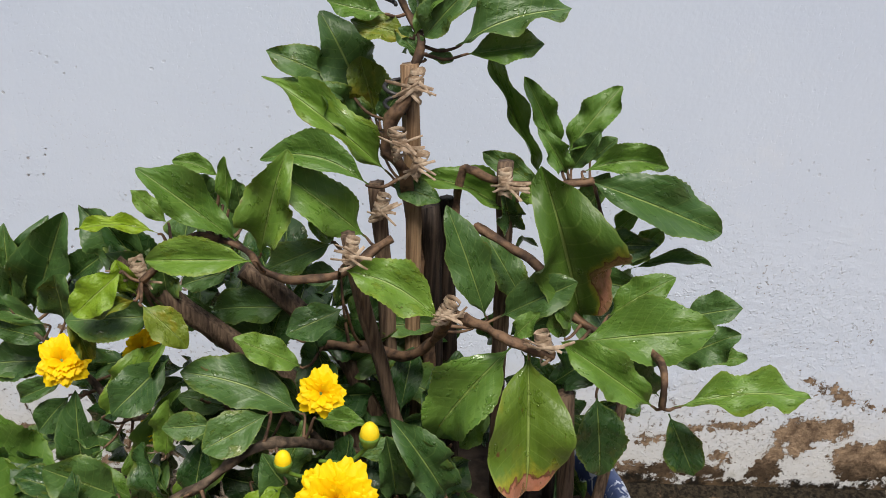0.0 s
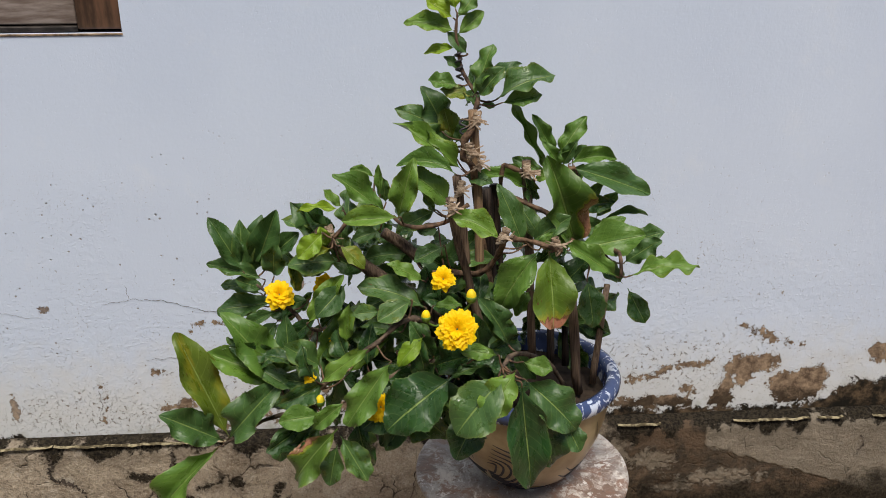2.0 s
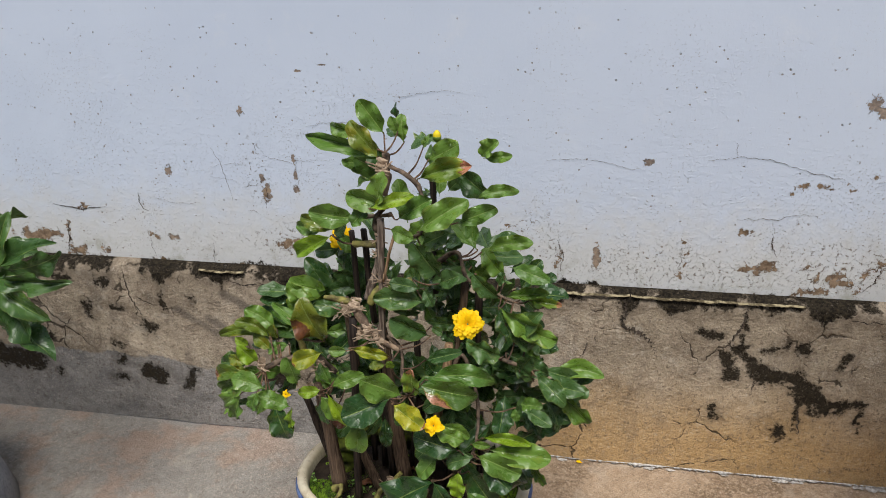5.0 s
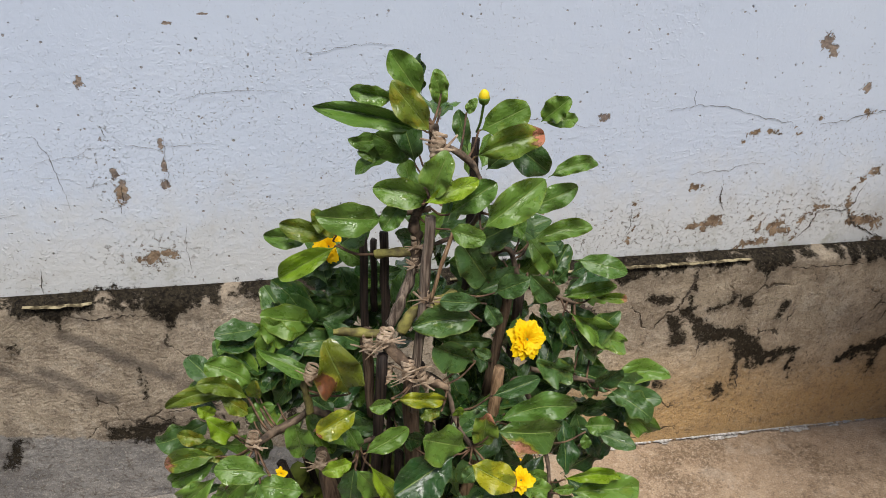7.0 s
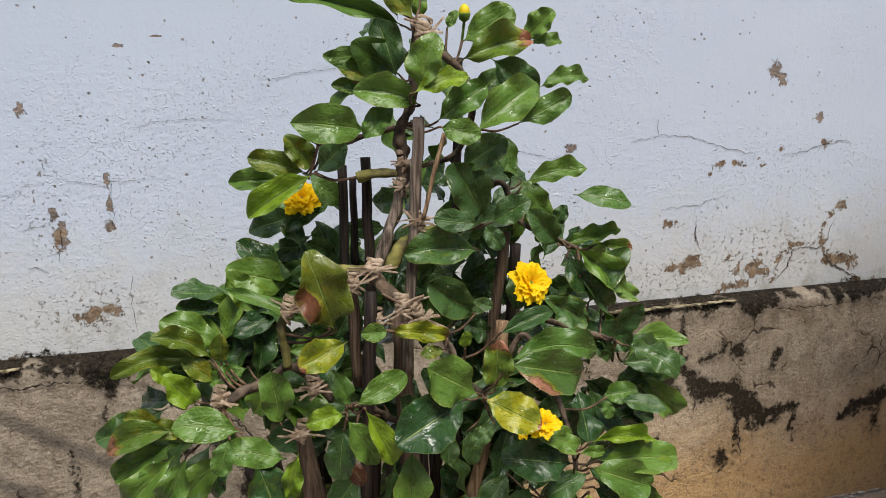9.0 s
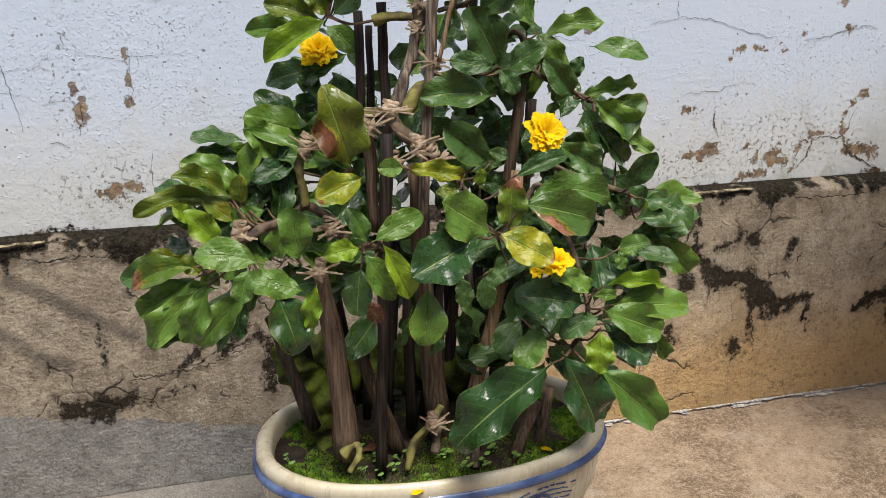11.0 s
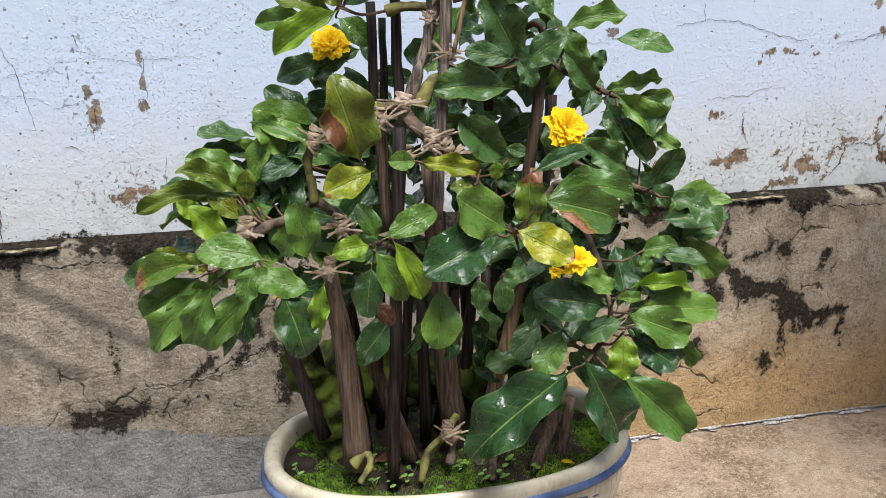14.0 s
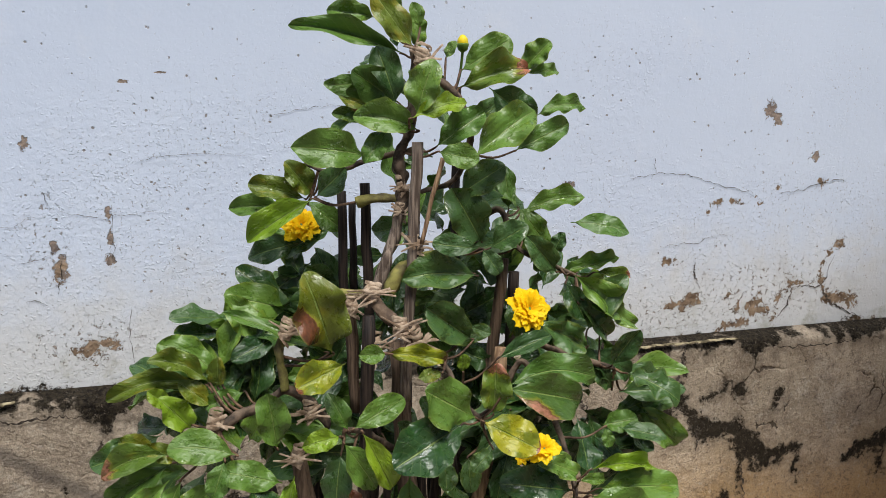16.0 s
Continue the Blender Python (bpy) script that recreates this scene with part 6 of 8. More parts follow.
limb(SHRUB1, "branch", [(1.430, -0.600, 1.127), (1.397, -0.600, 1.138), (1.383, -0.580, 1.136), (1.360, -0.550, 1.127), (1.350, -0.520, 1.088), (1.328, -0.500, 1.057), (1.294, -0.480, 1.051), (1.249, -0.470, 1.046)], 0.004, 0.0055, BARK)
limb(SHRUB1, "branch", [(1.511, -0.610, 1.093), (1.511, -0.600, 1.116), (1.509, -0.570, 1.114), (1.486, -0.540, 1.106), (1.459, -0.520, 1.114), (1.434, -0.500, 1.143), (1.380, -0.460, 1.162)], 0.003, 0.0045, BARK)
limb(SHRUB1, "branch", [(0.934, -0.540, 0.803), (0.995, -0.540, 0.840), (1.044, -0.540, 0.859), (1.125, -0.580, 0.948), (1.172, -0.590, 0.990), (1.227, -0.570, 1.018), (1.307, -0.480, 0.926), (1.337, -0.460, 0.849)], 0.003, 0.0055, BARK_OLD)
limb(SHRUB1, "branch", [(0.975, -0.420, 1.020), (1.034, -0.440, 0.983), (1.072, -0.460, 0.953), (1.132, -0.470, 0.971), (1.191, -0.470, 0.989), (1.268, -0.470, 0.923), (1.334, -0.460, 0.843)], 0.003, 0.005, BARK_OLD)
limb(SHRUB1, "branch", [(1.347, -0.630, 0.967), (1.369, -0.600, 0.972), (1.425, -0.540, 0.927), (1.464, -0.500, 0.863)], 0.0035, 0.0045, BARK_OLD)
limb(SHRUB1, "branch", [(1.170, -0.580, 0.916), (1.244, -0.560, 0.944), (1.315, -0.500, 0.881), (1.338, -0.470, 0.843)], 0.004, 0.005, BARK_OLD)
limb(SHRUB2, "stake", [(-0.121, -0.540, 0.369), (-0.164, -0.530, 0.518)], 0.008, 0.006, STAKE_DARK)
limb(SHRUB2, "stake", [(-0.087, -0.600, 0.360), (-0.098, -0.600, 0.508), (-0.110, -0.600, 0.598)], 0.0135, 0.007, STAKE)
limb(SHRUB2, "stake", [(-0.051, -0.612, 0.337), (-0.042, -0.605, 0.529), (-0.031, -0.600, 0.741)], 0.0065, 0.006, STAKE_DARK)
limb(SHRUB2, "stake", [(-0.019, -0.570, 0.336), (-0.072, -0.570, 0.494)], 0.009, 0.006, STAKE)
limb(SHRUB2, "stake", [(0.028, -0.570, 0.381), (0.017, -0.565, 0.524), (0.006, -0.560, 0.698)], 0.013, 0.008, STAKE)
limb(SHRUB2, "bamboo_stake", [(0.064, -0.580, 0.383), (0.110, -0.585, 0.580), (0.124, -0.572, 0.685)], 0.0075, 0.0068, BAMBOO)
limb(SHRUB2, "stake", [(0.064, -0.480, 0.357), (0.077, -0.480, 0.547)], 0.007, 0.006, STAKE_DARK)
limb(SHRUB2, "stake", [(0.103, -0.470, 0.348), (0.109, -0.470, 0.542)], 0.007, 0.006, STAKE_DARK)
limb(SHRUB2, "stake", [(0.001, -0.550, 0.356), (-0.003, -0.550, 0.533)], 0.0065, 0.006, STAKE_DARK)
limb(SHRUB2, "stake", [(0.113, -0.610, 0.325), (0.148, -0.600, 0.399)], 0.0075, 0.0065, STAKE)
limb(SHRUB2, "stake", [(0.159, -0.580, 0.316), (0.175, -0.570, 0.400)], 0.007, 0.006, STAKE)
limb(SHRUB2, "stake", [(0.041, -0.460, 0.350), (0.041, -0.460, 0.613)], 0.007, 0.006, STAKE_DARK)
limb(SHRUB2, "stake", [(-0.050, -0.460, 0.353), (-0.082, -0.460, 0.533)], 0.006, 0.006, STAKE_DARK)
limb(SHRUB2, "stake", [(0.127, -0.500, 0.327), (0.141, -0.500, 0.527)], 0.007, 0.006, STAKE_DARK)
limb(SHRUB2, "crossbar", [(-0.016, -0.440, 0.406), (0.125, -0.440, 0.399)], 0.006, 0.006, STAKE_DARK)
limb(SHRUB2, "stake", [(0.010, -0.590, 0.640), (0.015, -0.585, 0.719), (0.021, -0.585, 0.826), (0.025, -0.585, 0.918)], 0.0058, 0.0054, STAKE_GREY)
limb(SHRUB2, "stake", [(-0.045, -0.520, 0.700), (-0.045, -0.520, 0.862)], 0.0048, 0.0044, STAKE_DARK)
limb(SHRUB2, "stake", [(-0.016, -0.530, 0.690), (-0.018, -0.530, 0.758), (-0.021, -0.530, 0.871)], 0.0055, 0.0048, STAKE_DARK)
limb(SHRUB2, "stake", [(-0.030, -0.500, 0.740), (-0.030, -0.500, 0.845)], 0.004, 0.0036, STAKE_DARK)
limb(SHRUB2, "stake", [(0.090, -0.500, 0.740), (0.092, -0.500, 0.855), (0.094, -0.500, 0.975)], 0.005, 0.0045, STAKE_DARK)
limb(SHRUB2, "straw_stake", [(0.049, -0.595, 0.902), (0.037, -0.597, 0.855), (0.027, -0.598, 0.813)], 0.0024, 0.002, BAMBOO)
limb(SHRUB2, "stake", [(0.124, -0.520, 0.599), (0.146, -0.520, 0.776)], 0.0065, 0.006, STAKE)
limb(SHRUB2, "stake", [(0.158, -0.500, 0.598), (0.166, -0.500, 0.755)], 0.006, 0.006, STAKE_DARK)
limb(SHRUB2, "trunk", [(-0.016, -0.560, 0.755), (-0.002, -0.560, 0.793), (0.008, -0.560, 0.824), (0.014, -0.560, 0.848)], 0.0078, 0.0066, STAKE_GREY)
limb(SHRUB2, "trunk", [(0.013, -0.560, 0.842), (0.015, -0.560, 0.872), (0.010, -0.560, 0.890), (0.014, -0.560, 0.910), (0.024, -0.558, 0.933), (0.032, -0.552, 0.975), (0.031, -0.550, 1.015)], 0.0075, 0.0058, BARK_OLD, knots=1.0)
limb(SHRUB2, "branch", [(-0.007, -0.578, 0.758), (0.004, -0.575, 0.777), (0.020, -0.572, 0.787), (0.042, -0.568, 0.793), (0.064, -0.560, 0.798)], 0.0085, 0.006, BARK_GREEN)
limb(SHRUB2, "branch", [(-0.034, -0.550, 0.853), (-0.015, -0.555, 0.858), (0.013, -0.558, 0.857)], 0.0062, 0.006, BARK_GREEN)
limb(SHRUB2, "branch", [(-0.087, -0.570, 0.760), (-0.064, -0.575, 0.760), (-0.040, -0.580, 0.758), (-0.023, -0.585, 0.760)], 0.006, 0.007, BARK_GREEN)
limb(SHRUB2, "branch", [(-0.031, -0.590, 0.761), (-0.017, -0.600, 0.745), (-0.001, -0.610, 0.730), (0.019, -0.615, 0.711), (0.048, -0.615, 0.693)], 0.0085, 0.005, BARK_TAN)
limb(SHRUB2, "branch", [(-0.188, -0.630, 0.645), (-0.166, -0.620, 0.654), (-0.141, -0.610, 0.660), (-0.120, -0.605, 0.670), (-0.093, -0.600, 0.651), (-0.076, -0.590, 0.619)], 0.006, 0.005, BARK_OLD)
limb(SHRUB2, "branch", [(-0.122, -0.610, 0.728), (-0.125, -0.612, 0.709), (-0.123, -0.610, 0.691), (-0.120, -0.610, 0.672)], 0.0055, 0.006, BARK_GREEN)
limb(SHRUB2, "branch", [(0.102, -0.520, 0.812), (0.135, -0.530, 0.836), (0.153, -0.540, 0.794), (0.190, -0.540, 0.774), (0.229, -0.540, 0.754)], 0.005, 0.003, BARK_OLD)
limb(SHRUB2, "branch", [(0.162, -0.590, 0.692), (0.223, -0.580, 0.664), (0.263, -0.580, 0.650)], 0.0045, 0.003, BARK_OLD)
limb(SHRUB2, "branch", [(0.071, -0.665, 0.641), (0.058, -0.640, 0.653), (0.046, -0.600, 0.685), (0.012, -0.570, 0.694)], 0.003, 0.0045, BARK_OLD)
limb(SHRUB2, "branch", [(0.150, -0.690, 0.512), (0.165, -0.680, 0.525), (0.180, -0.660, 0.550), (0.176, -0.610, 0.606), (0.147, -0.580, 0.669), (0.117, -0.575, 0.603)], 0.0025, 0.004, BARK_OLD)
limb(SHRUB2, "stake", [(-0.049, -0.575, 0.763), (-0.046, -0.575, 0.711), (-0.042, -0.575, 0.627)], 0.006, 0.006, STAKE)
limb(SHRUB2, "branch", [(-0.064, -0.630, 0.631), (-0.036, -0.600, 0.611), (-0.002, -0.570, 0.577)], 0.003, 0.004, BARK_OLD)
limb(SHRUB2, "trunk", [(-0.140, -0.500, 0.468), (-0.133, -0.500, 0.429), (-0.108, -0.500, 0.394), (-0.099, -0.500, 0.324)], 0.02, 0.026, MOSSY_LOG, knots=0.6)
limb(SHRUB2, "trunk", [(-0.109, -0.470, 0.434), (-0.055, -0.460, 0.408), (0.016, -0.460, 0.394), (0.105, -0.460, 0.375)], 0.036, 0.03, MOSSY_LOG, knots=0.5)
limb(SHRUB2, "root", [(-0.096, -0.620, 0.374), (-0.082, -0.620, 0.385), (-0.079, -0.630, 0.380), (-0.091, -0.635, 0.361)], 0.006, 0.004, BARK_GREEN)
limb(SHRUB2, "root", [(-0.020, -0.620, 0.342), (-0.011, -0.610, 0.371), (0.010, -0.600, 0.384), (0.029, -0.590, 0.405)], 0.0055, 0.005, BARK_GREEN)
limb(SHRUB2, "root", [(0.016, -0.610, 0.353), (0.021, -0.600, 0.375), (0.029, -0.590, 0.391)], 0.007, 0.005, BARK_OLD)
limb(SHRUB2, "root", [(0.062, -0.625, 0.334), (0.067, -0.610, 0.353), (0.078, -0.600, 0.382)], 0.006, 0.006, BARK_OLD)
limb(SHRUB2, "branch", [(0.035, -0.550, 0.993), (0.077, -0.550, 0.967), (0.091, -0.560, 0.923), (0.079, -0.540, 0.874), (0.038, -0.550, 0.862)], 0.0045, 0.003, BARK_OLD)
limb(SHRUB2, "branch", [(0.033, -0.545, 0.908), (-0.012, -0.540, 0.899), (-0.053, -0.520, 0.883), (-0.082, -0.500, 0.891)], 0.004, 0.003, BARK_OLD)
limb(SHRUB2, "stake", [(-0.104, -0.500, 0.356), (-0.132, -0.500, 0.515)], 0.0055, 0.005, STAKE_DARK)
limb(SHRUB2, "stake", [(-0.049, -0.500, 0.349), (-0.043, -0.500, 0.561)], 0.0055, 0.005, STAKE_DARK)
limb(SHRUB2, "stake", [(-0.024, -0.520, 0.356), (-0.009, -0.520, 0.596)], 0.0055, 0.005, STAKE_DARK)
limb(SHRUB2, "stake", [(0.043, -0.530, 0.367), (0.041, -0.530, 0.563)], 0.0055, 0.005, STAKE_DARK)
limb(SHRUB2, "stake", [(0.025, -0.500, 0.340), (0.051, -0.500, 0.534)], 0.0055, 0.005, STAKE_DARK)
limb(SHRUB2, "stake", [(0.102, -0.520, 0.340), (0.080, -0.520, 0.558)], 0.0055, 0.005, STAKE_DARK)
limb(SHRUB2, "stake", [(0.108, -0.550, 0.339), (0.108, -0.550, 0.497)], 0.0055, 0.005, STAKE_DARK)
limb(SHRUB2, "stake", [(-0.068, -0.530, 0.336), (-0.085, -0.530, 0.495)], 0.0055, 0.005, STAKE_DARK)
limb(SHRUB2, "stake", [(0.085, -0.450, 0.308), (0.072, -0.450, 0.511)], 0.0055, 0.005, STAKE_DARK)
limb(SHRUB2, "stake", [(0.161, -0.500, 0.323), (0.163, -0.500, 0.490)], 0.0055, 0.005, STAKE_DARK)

# raffia ties
tie(SHRUB1, (1.314, -0.490, 1.241), 0.01)
tie(SHRUB1, (1.301, -0.475, 1.180), 0.0085)
tie(SHRUB1, (1.283, -0.555, 1.178), 0.008)
tie(SHRUB1, (1.330, -0.480, 1.220), 0.008)
tie(SHRUB1, (1.355, -0.560, 1.135), 0.01)
tie(SHRUB1, (1.402, -0.460, 1.201), 0.009)
tie(SHRUB1, (1.108, -0.490, 1.120), 0.01)
tie(SHRUB1, (1.423, -0.600, 1.134), 0.009)
tie(SHRUB1, (1.119, -0.500, 0.953), 0.008)
tie(SHRUB1, (1.325, -0.475, 1.283), 0.009)
tie(SHRUB2, (-0.028, -0.600, 0.763), 0.014)
tie(SHRUB2, (-0.002, -0.622, 0.730), 0.012)
tie(SHRUB2, (-0.047, -0.590, 0.749), 0.010)
tie(SHRUB2, (0.023, -0.588, 0.810), 0.010)
tie(SHRUB2, (0.013, -0.563, 0.871), 0.008)
tie(SHRUB2, (0.012, -0.563, 0.843), 0.0085)
tie(SHRUB2, (-0.118, -0.620, 0.736), 0.011)
tie(SHRUB2, (-0.191, -0.635, 0.655), 0.011)
tie(SHRUB2, (-0.095, -0.610, 0.645), 0.011)
tie(SHRUB2, (-0.112, -0.630, 0.606), 0.010)
tie(SHRUB2, (-0.024, -0.600, 0.710), 0.008)
tie(SHRUB2, (0.016, -0.625, 0.718), 0.009)
tie(SHRUB2, (0.032, -0.585, 1.005), 0.012)
tie(SHRUB2, (0.012, -0.615, 0.398), 0.011)

# flowers and buds
flower(SHRUB2, (0.157, -0.575, 0.728), 0.03, 28)
flower(SHRUB2, (-0.084, -0.462, 0.817), 0.026, 24)
flower(SHRUB2, (0.122, -0.710, 0.622), 0.019, 12)
flower(SHRUB2, (-0.161, -0.620, 0.585), 0.01, 8)
flower(SHRUB2, (0.107, -0.690, 0.605), 0.01, 7)
flower(SHRUB1, (1.282, -0.655, 1.040), 0.032, 34)
flower(SHRUB1, (1.267, -0.605, 1.092), 0.021, 16)
flower(SHRUB1, (1.024, -0.465, 1.016), 0.027, 28)
flower(SHRUB1, (1.092, -0.455, 1.026), 0.021, 16)
flower(SHRUB1, (1.056, -0.565, 0.870), 0.017, 12)
flower(SHRUB1, (1.176, -0.600, 0.893), 0.026, 24)
flower(SHRUB1, (1.102, -0.470, 0.949), 0.018, 14)
flower(SHRUB1, (1.073, -0.565, 0.926), 0.012, 9)
bud(SHRUB2, (0.102, -0.493, 1.025), 0.009)
bud(SHRUB1, (1.303, -0.630, 1.078), 0.0095, (-0.036, 0.012, -0.036))
bud(SHRUB1, (1.242, -0.625, 1.048), 0.0085, (0.036, 0.012, -0.012))
bud(SHRUB1, (1.088, -0.580, 0.897), 0.009)

# leaves of the small shrub, spray by spray: base, way to the tip, width, roll, kind
spray(SHRUB1, [
    (1.297, -0.440, 1.403, -0.072, 0.000, 0.019, 0.033, 2, 1),
    (1.295, -0.440, 1.420, -0.043, 0.000, 0.030, 0.029, 10, 2),
    (1.299, -0.440, 1.398, 0.037, 0.000, 0.033, 0.023, -1, 1),
    (1.299, -0.440, 1.422, 0.026, 0.000, 0.040, 0.026, -13, 1),
    (1.296, -0.440, 1.381, -0.045, 0.000, -0.006, 0.017, -3, 2),
    (1.314, -0.440, 1.371, -0.027, 0.000, 0.032, 0.021, -1, 0),
    (1.305, -0.440, 1.349, -0.023, 0.000, 0.021, 0.015, 1, 0),
    (1.297, -0.440, 1.432, -0.014, 0.000, 0.040, 0.023, 12, 2),
])  # top
spray(SHRUB1, [
    (1.302, -0.450, 1.329, -0.046, 0.000, 0.008, 0.026, 4, 1),
    (1.321, -0.450, 1.312, -0.047, 0.000, 0.013, 0.025, 8, 3),
    (1.322, -0.450, 1.312, 0.019, 0.000, 0.075, 0.031, -27, 1),
    (1.328, -0.450, 1.310, 0.029, -0.021, 0.047, 0.032, -22, 0),
    (1.339, -0.430, 1.318, 0.056, 0.010, 0.041, 0.026, -8, 0),
    (1.355, -0.450, 1.307, 0.080, 0.000, 0.046, 0.046, -23, 0),
    (1.362, -0.450, 1.302, 0.061, 0.000, 0.015, 0.025, 1, 1),
    (1.332, -0.450, 1.296, -0.025, 0.000, 0.023, 0.018, 13, 0),
    (1.332, -0.450, 1.301, 0.022, 0.000, -0.003, 0.012, -6, 0),
    (1.322, -0.430, 1.305, -0.011, 0.021, -0.010, 0.014, -10, 0),
    (1.329, -0.420, 1.310, -0.005, 0.010, 0.043, 0.024, 13, 0),
])  # crown
leaf(SHRUB1, (1.284, -0.415, 1.246), (-0.024, -0.024, 0.071), 0.052, 10, 0)
leaf(SHRUB1, (1.269, -0.425, 1.266), (-0.053, -0.021, 0.031), 0.033, 0, 0)
leaf(SHRUB1, (1.294, -0.420, 1.237), (-0.012, -0.018, 0.054), 0.038, 12, 3)
leaf(SHRUB1, (1.308, -0.455, 1.202), (-0.093, 0.000, 0.080), 0.038, 14, 1)
leaf(SHRUB1, (1.296, -0.425, 1.220), (-0.048, -0.022, 0.052), 0.035, 4, 0)
leaf(SHRUB1, (1.294, -0.500, 1.209), (-0.079, 0.000, 0.026), 0.030, 12, 1, 0.32)
leaf(SHRUB1, (1.291, -0.480, 1.156), (-0.062, -0.026, 0.066), 0.044, 10, 1)
leaf(SHRUB1, (1.308, -0.465, 1.198), (0.039, -0.013, -0.005), 0.024, -6, 0)
leaf(SHRUB1, (1.319, -0.440, 1.195), (0.109, 0.000, -0.032), 0.032, -12, 1, -0.31)
leaf(SHRUB1, (1.297, -0.430, 1.239), (0.018, -0.012, 0.035), 0.022, -2, 0)
leaf(SHRUB1, (1.208, -0.500, 1.145), (0.020, -0.023, 0.087), 0.041, 0, 1)
leaf(SHRUB1, (1.193, -0.495, 1.153), (-0.074, 0.000, 0.059), 0.035, 16, 1)
leaf(SHRUB1, (1.212, -0.535, 1.159), (-0.081, 0.000, -0.002), 0.032, 10, 1)
leaf(SHRUB1, (1.130, -0.490, 1.156), (-0.068, 0.000, 0.003), 0.017, 16, 2, 0.36)
leaf(SHRUB1, (1.176, -0.480, 1.203), (-0.035, 0.000, 0.011), 0.016, 8, 1, 0.23)
leaf(SHRUB1, (1.183, -0.490, 1.178), (-0.001, 0.000, 0.045), 0.012, -8, 1)
leaf(SHRUB1, (1.127, -0.460, 1.151), (-0.028, 0.000, 0.028), 0.019, 20, 1)
leaf(SHRUB1, (1.172, -0.460, 1.169), (-0.025, -0.012, 0.029), 0.026, 16, 0)
leaf(SHRUB1, (1.191, -0.470, 1.160), (-0.003, -0.012, 0.041), 0.021, -2, 0)
leaf(SHRUB1, (1.099, -0.500, 1.127), (-0.036, -0.017, -0.031), 0.033, 0, 2)
leaf(SHRUB1, (1.111, -0.510, 1.107), (-0.046, 0.000, -0.013), 0.018, 8, 3)
leaf(SHRUB1, (1.124, -0.540, 1.121), (0.037, -0.013, -0.024), 0.028, -24, 3)
leaf(SHRUB1, (1.102, -0.490, 1.100), (-0.007, -0.009, 0.034), 0.023, 6, 2)
leaf(SHRUB1, (1.125, -0.470, 1.076), (-0.001, -0.012, 0.048), 0.027, 6, 0)
leaf(SHRUB1, (1.096, -0.450, 1.044), (-0.043, -0.014, 0.020), 0.032, 18, 0)
leaf(SHRUB1, (1.181, -0.480, 1.121), (-0.038, -0.013, -0.006), 0.023, 8, 0)
leaf(SHRUB1, (1.275, -0.550, 1.163), (0.069, -0.023, -0.018), 0.040, -12, 1, -0.14)
leaf(SHRUB1, (1.265, -0.480, 1.151), (-0.058, 0.000, -0.028), 0.031, 8, 0)
leaf(SHRUB1, (1.269, -0.470, 1.118), (-0.032, -0.010, 0.001), 0.022, 10, 0)
leaf(SHRUB1, (1.264, -0.470, 1.145), (-0.020, -0.012, 0.036), 0.022, 14, 1)
leaf(SHRUB1, (1.276, -0.500, 1.102), (-0.045, -0.016, -0.018), 0.033, 12, 0)
leaf(SHRUB1, (1.229, -0.460, 1.076), (-0.074, 0.000, 0.000), 0.035, 14, 0)
leaf(SHRUB1, (1.216, -0.450, 1.050), (-0.062, 0.000, -0.019), 0.026, 12, 0)
leaf(SHRUB1, (1.246, -0.535, 1.018), (-0.094, 0.000, 0.041), 0.045, 22, 0, 0.14)
leaf(SHRUB1, (1.243, -0.520, 1.055), (-0.045, -0.016, 0.036), 0.029, 20, 1)
leaf(SHRUB1, (1.169, -0.480, 0.982), (-0.034, -0.011, 0.020), 0.027, 24, 0)
leaf(SHRUB1, (1.208, -0.520, 0.973), (-0.057, 0.000, 0.015), 0.026, 24, 0)
leaf(SHRUB1, (1.472, -0.500, 1.096), (-0.049, -0.042, 0.140), 0.070, -2, 6)
leaf(SHRUB1, (1.455, -0.550, 1.108), (0.096, -0.020, 0.028), 0.052, -16, 1)
leaf(SHRUB1, (1.467, -0.450, 1.205), (0.129, 0.000, -0.042), 0.050, 0, 0)
leaf(SHRUB1, (1.470, -0.430, 1.203), (0.074, 0.000, 0.010), 0.027, -4, 1, -0.27)
leaf(SHRUB1, (1.460, -0.400, 1.206), (0.036, 0.000, 0.064), 0.031, -16, 1)
leaf(SHRUB1, (1.443, -0.400, 1.181), (-0.059, 0.000, 0.110), 0.013, 8, 1)
leaf(SHRUB1, (1.455, -0.400, 1.211), (-0.037, 0.000, 0.062), 0.026, -2, 1)
leaf(SHRUB1, (1.461, -0.420, 1.195), (-0.026, -0.014, 0.041), 0.023, -6, 1)
leaf(SHRUB1, (1.467, -0.400, 1.193), (0.017, -0.013, 0.040), 0.023, -18, 0)
leaf(SHRUB1, (1.485, -0.390, 1.199), (0.018, -0.010, 0.025), 0.020, -14, 0)
leaf(SHRUB1, (1.438, -0.420, 1.183), (-0.049, 0.000, 0.030), 0.023, 0, 0)
leaf(SHRUB1, (1.505, -0.430, 1.148), (0.018, -0.010, 0.027), 0.019, -20, 1)
leaf(SHRUB1, (1.515, -0.440, 1.119), (0.021, -0.014, 0.043), 0.024, -26, 1)
leaf(SHRUB1, (1.527, -0.430, 1.113), (0.073, 0.000, 0.011), 0.014, -20, 0, -0.29)
leaf(SHRUB1, (1.498, -0.480, 1.091), (0.041, -0.012, 0.046), 0.030, -22, 1)
leaf(SHRUB1, (1.391, -0.510, 1.101), (-0.032, 0.000, 0.092), 0.038, 8, 0)
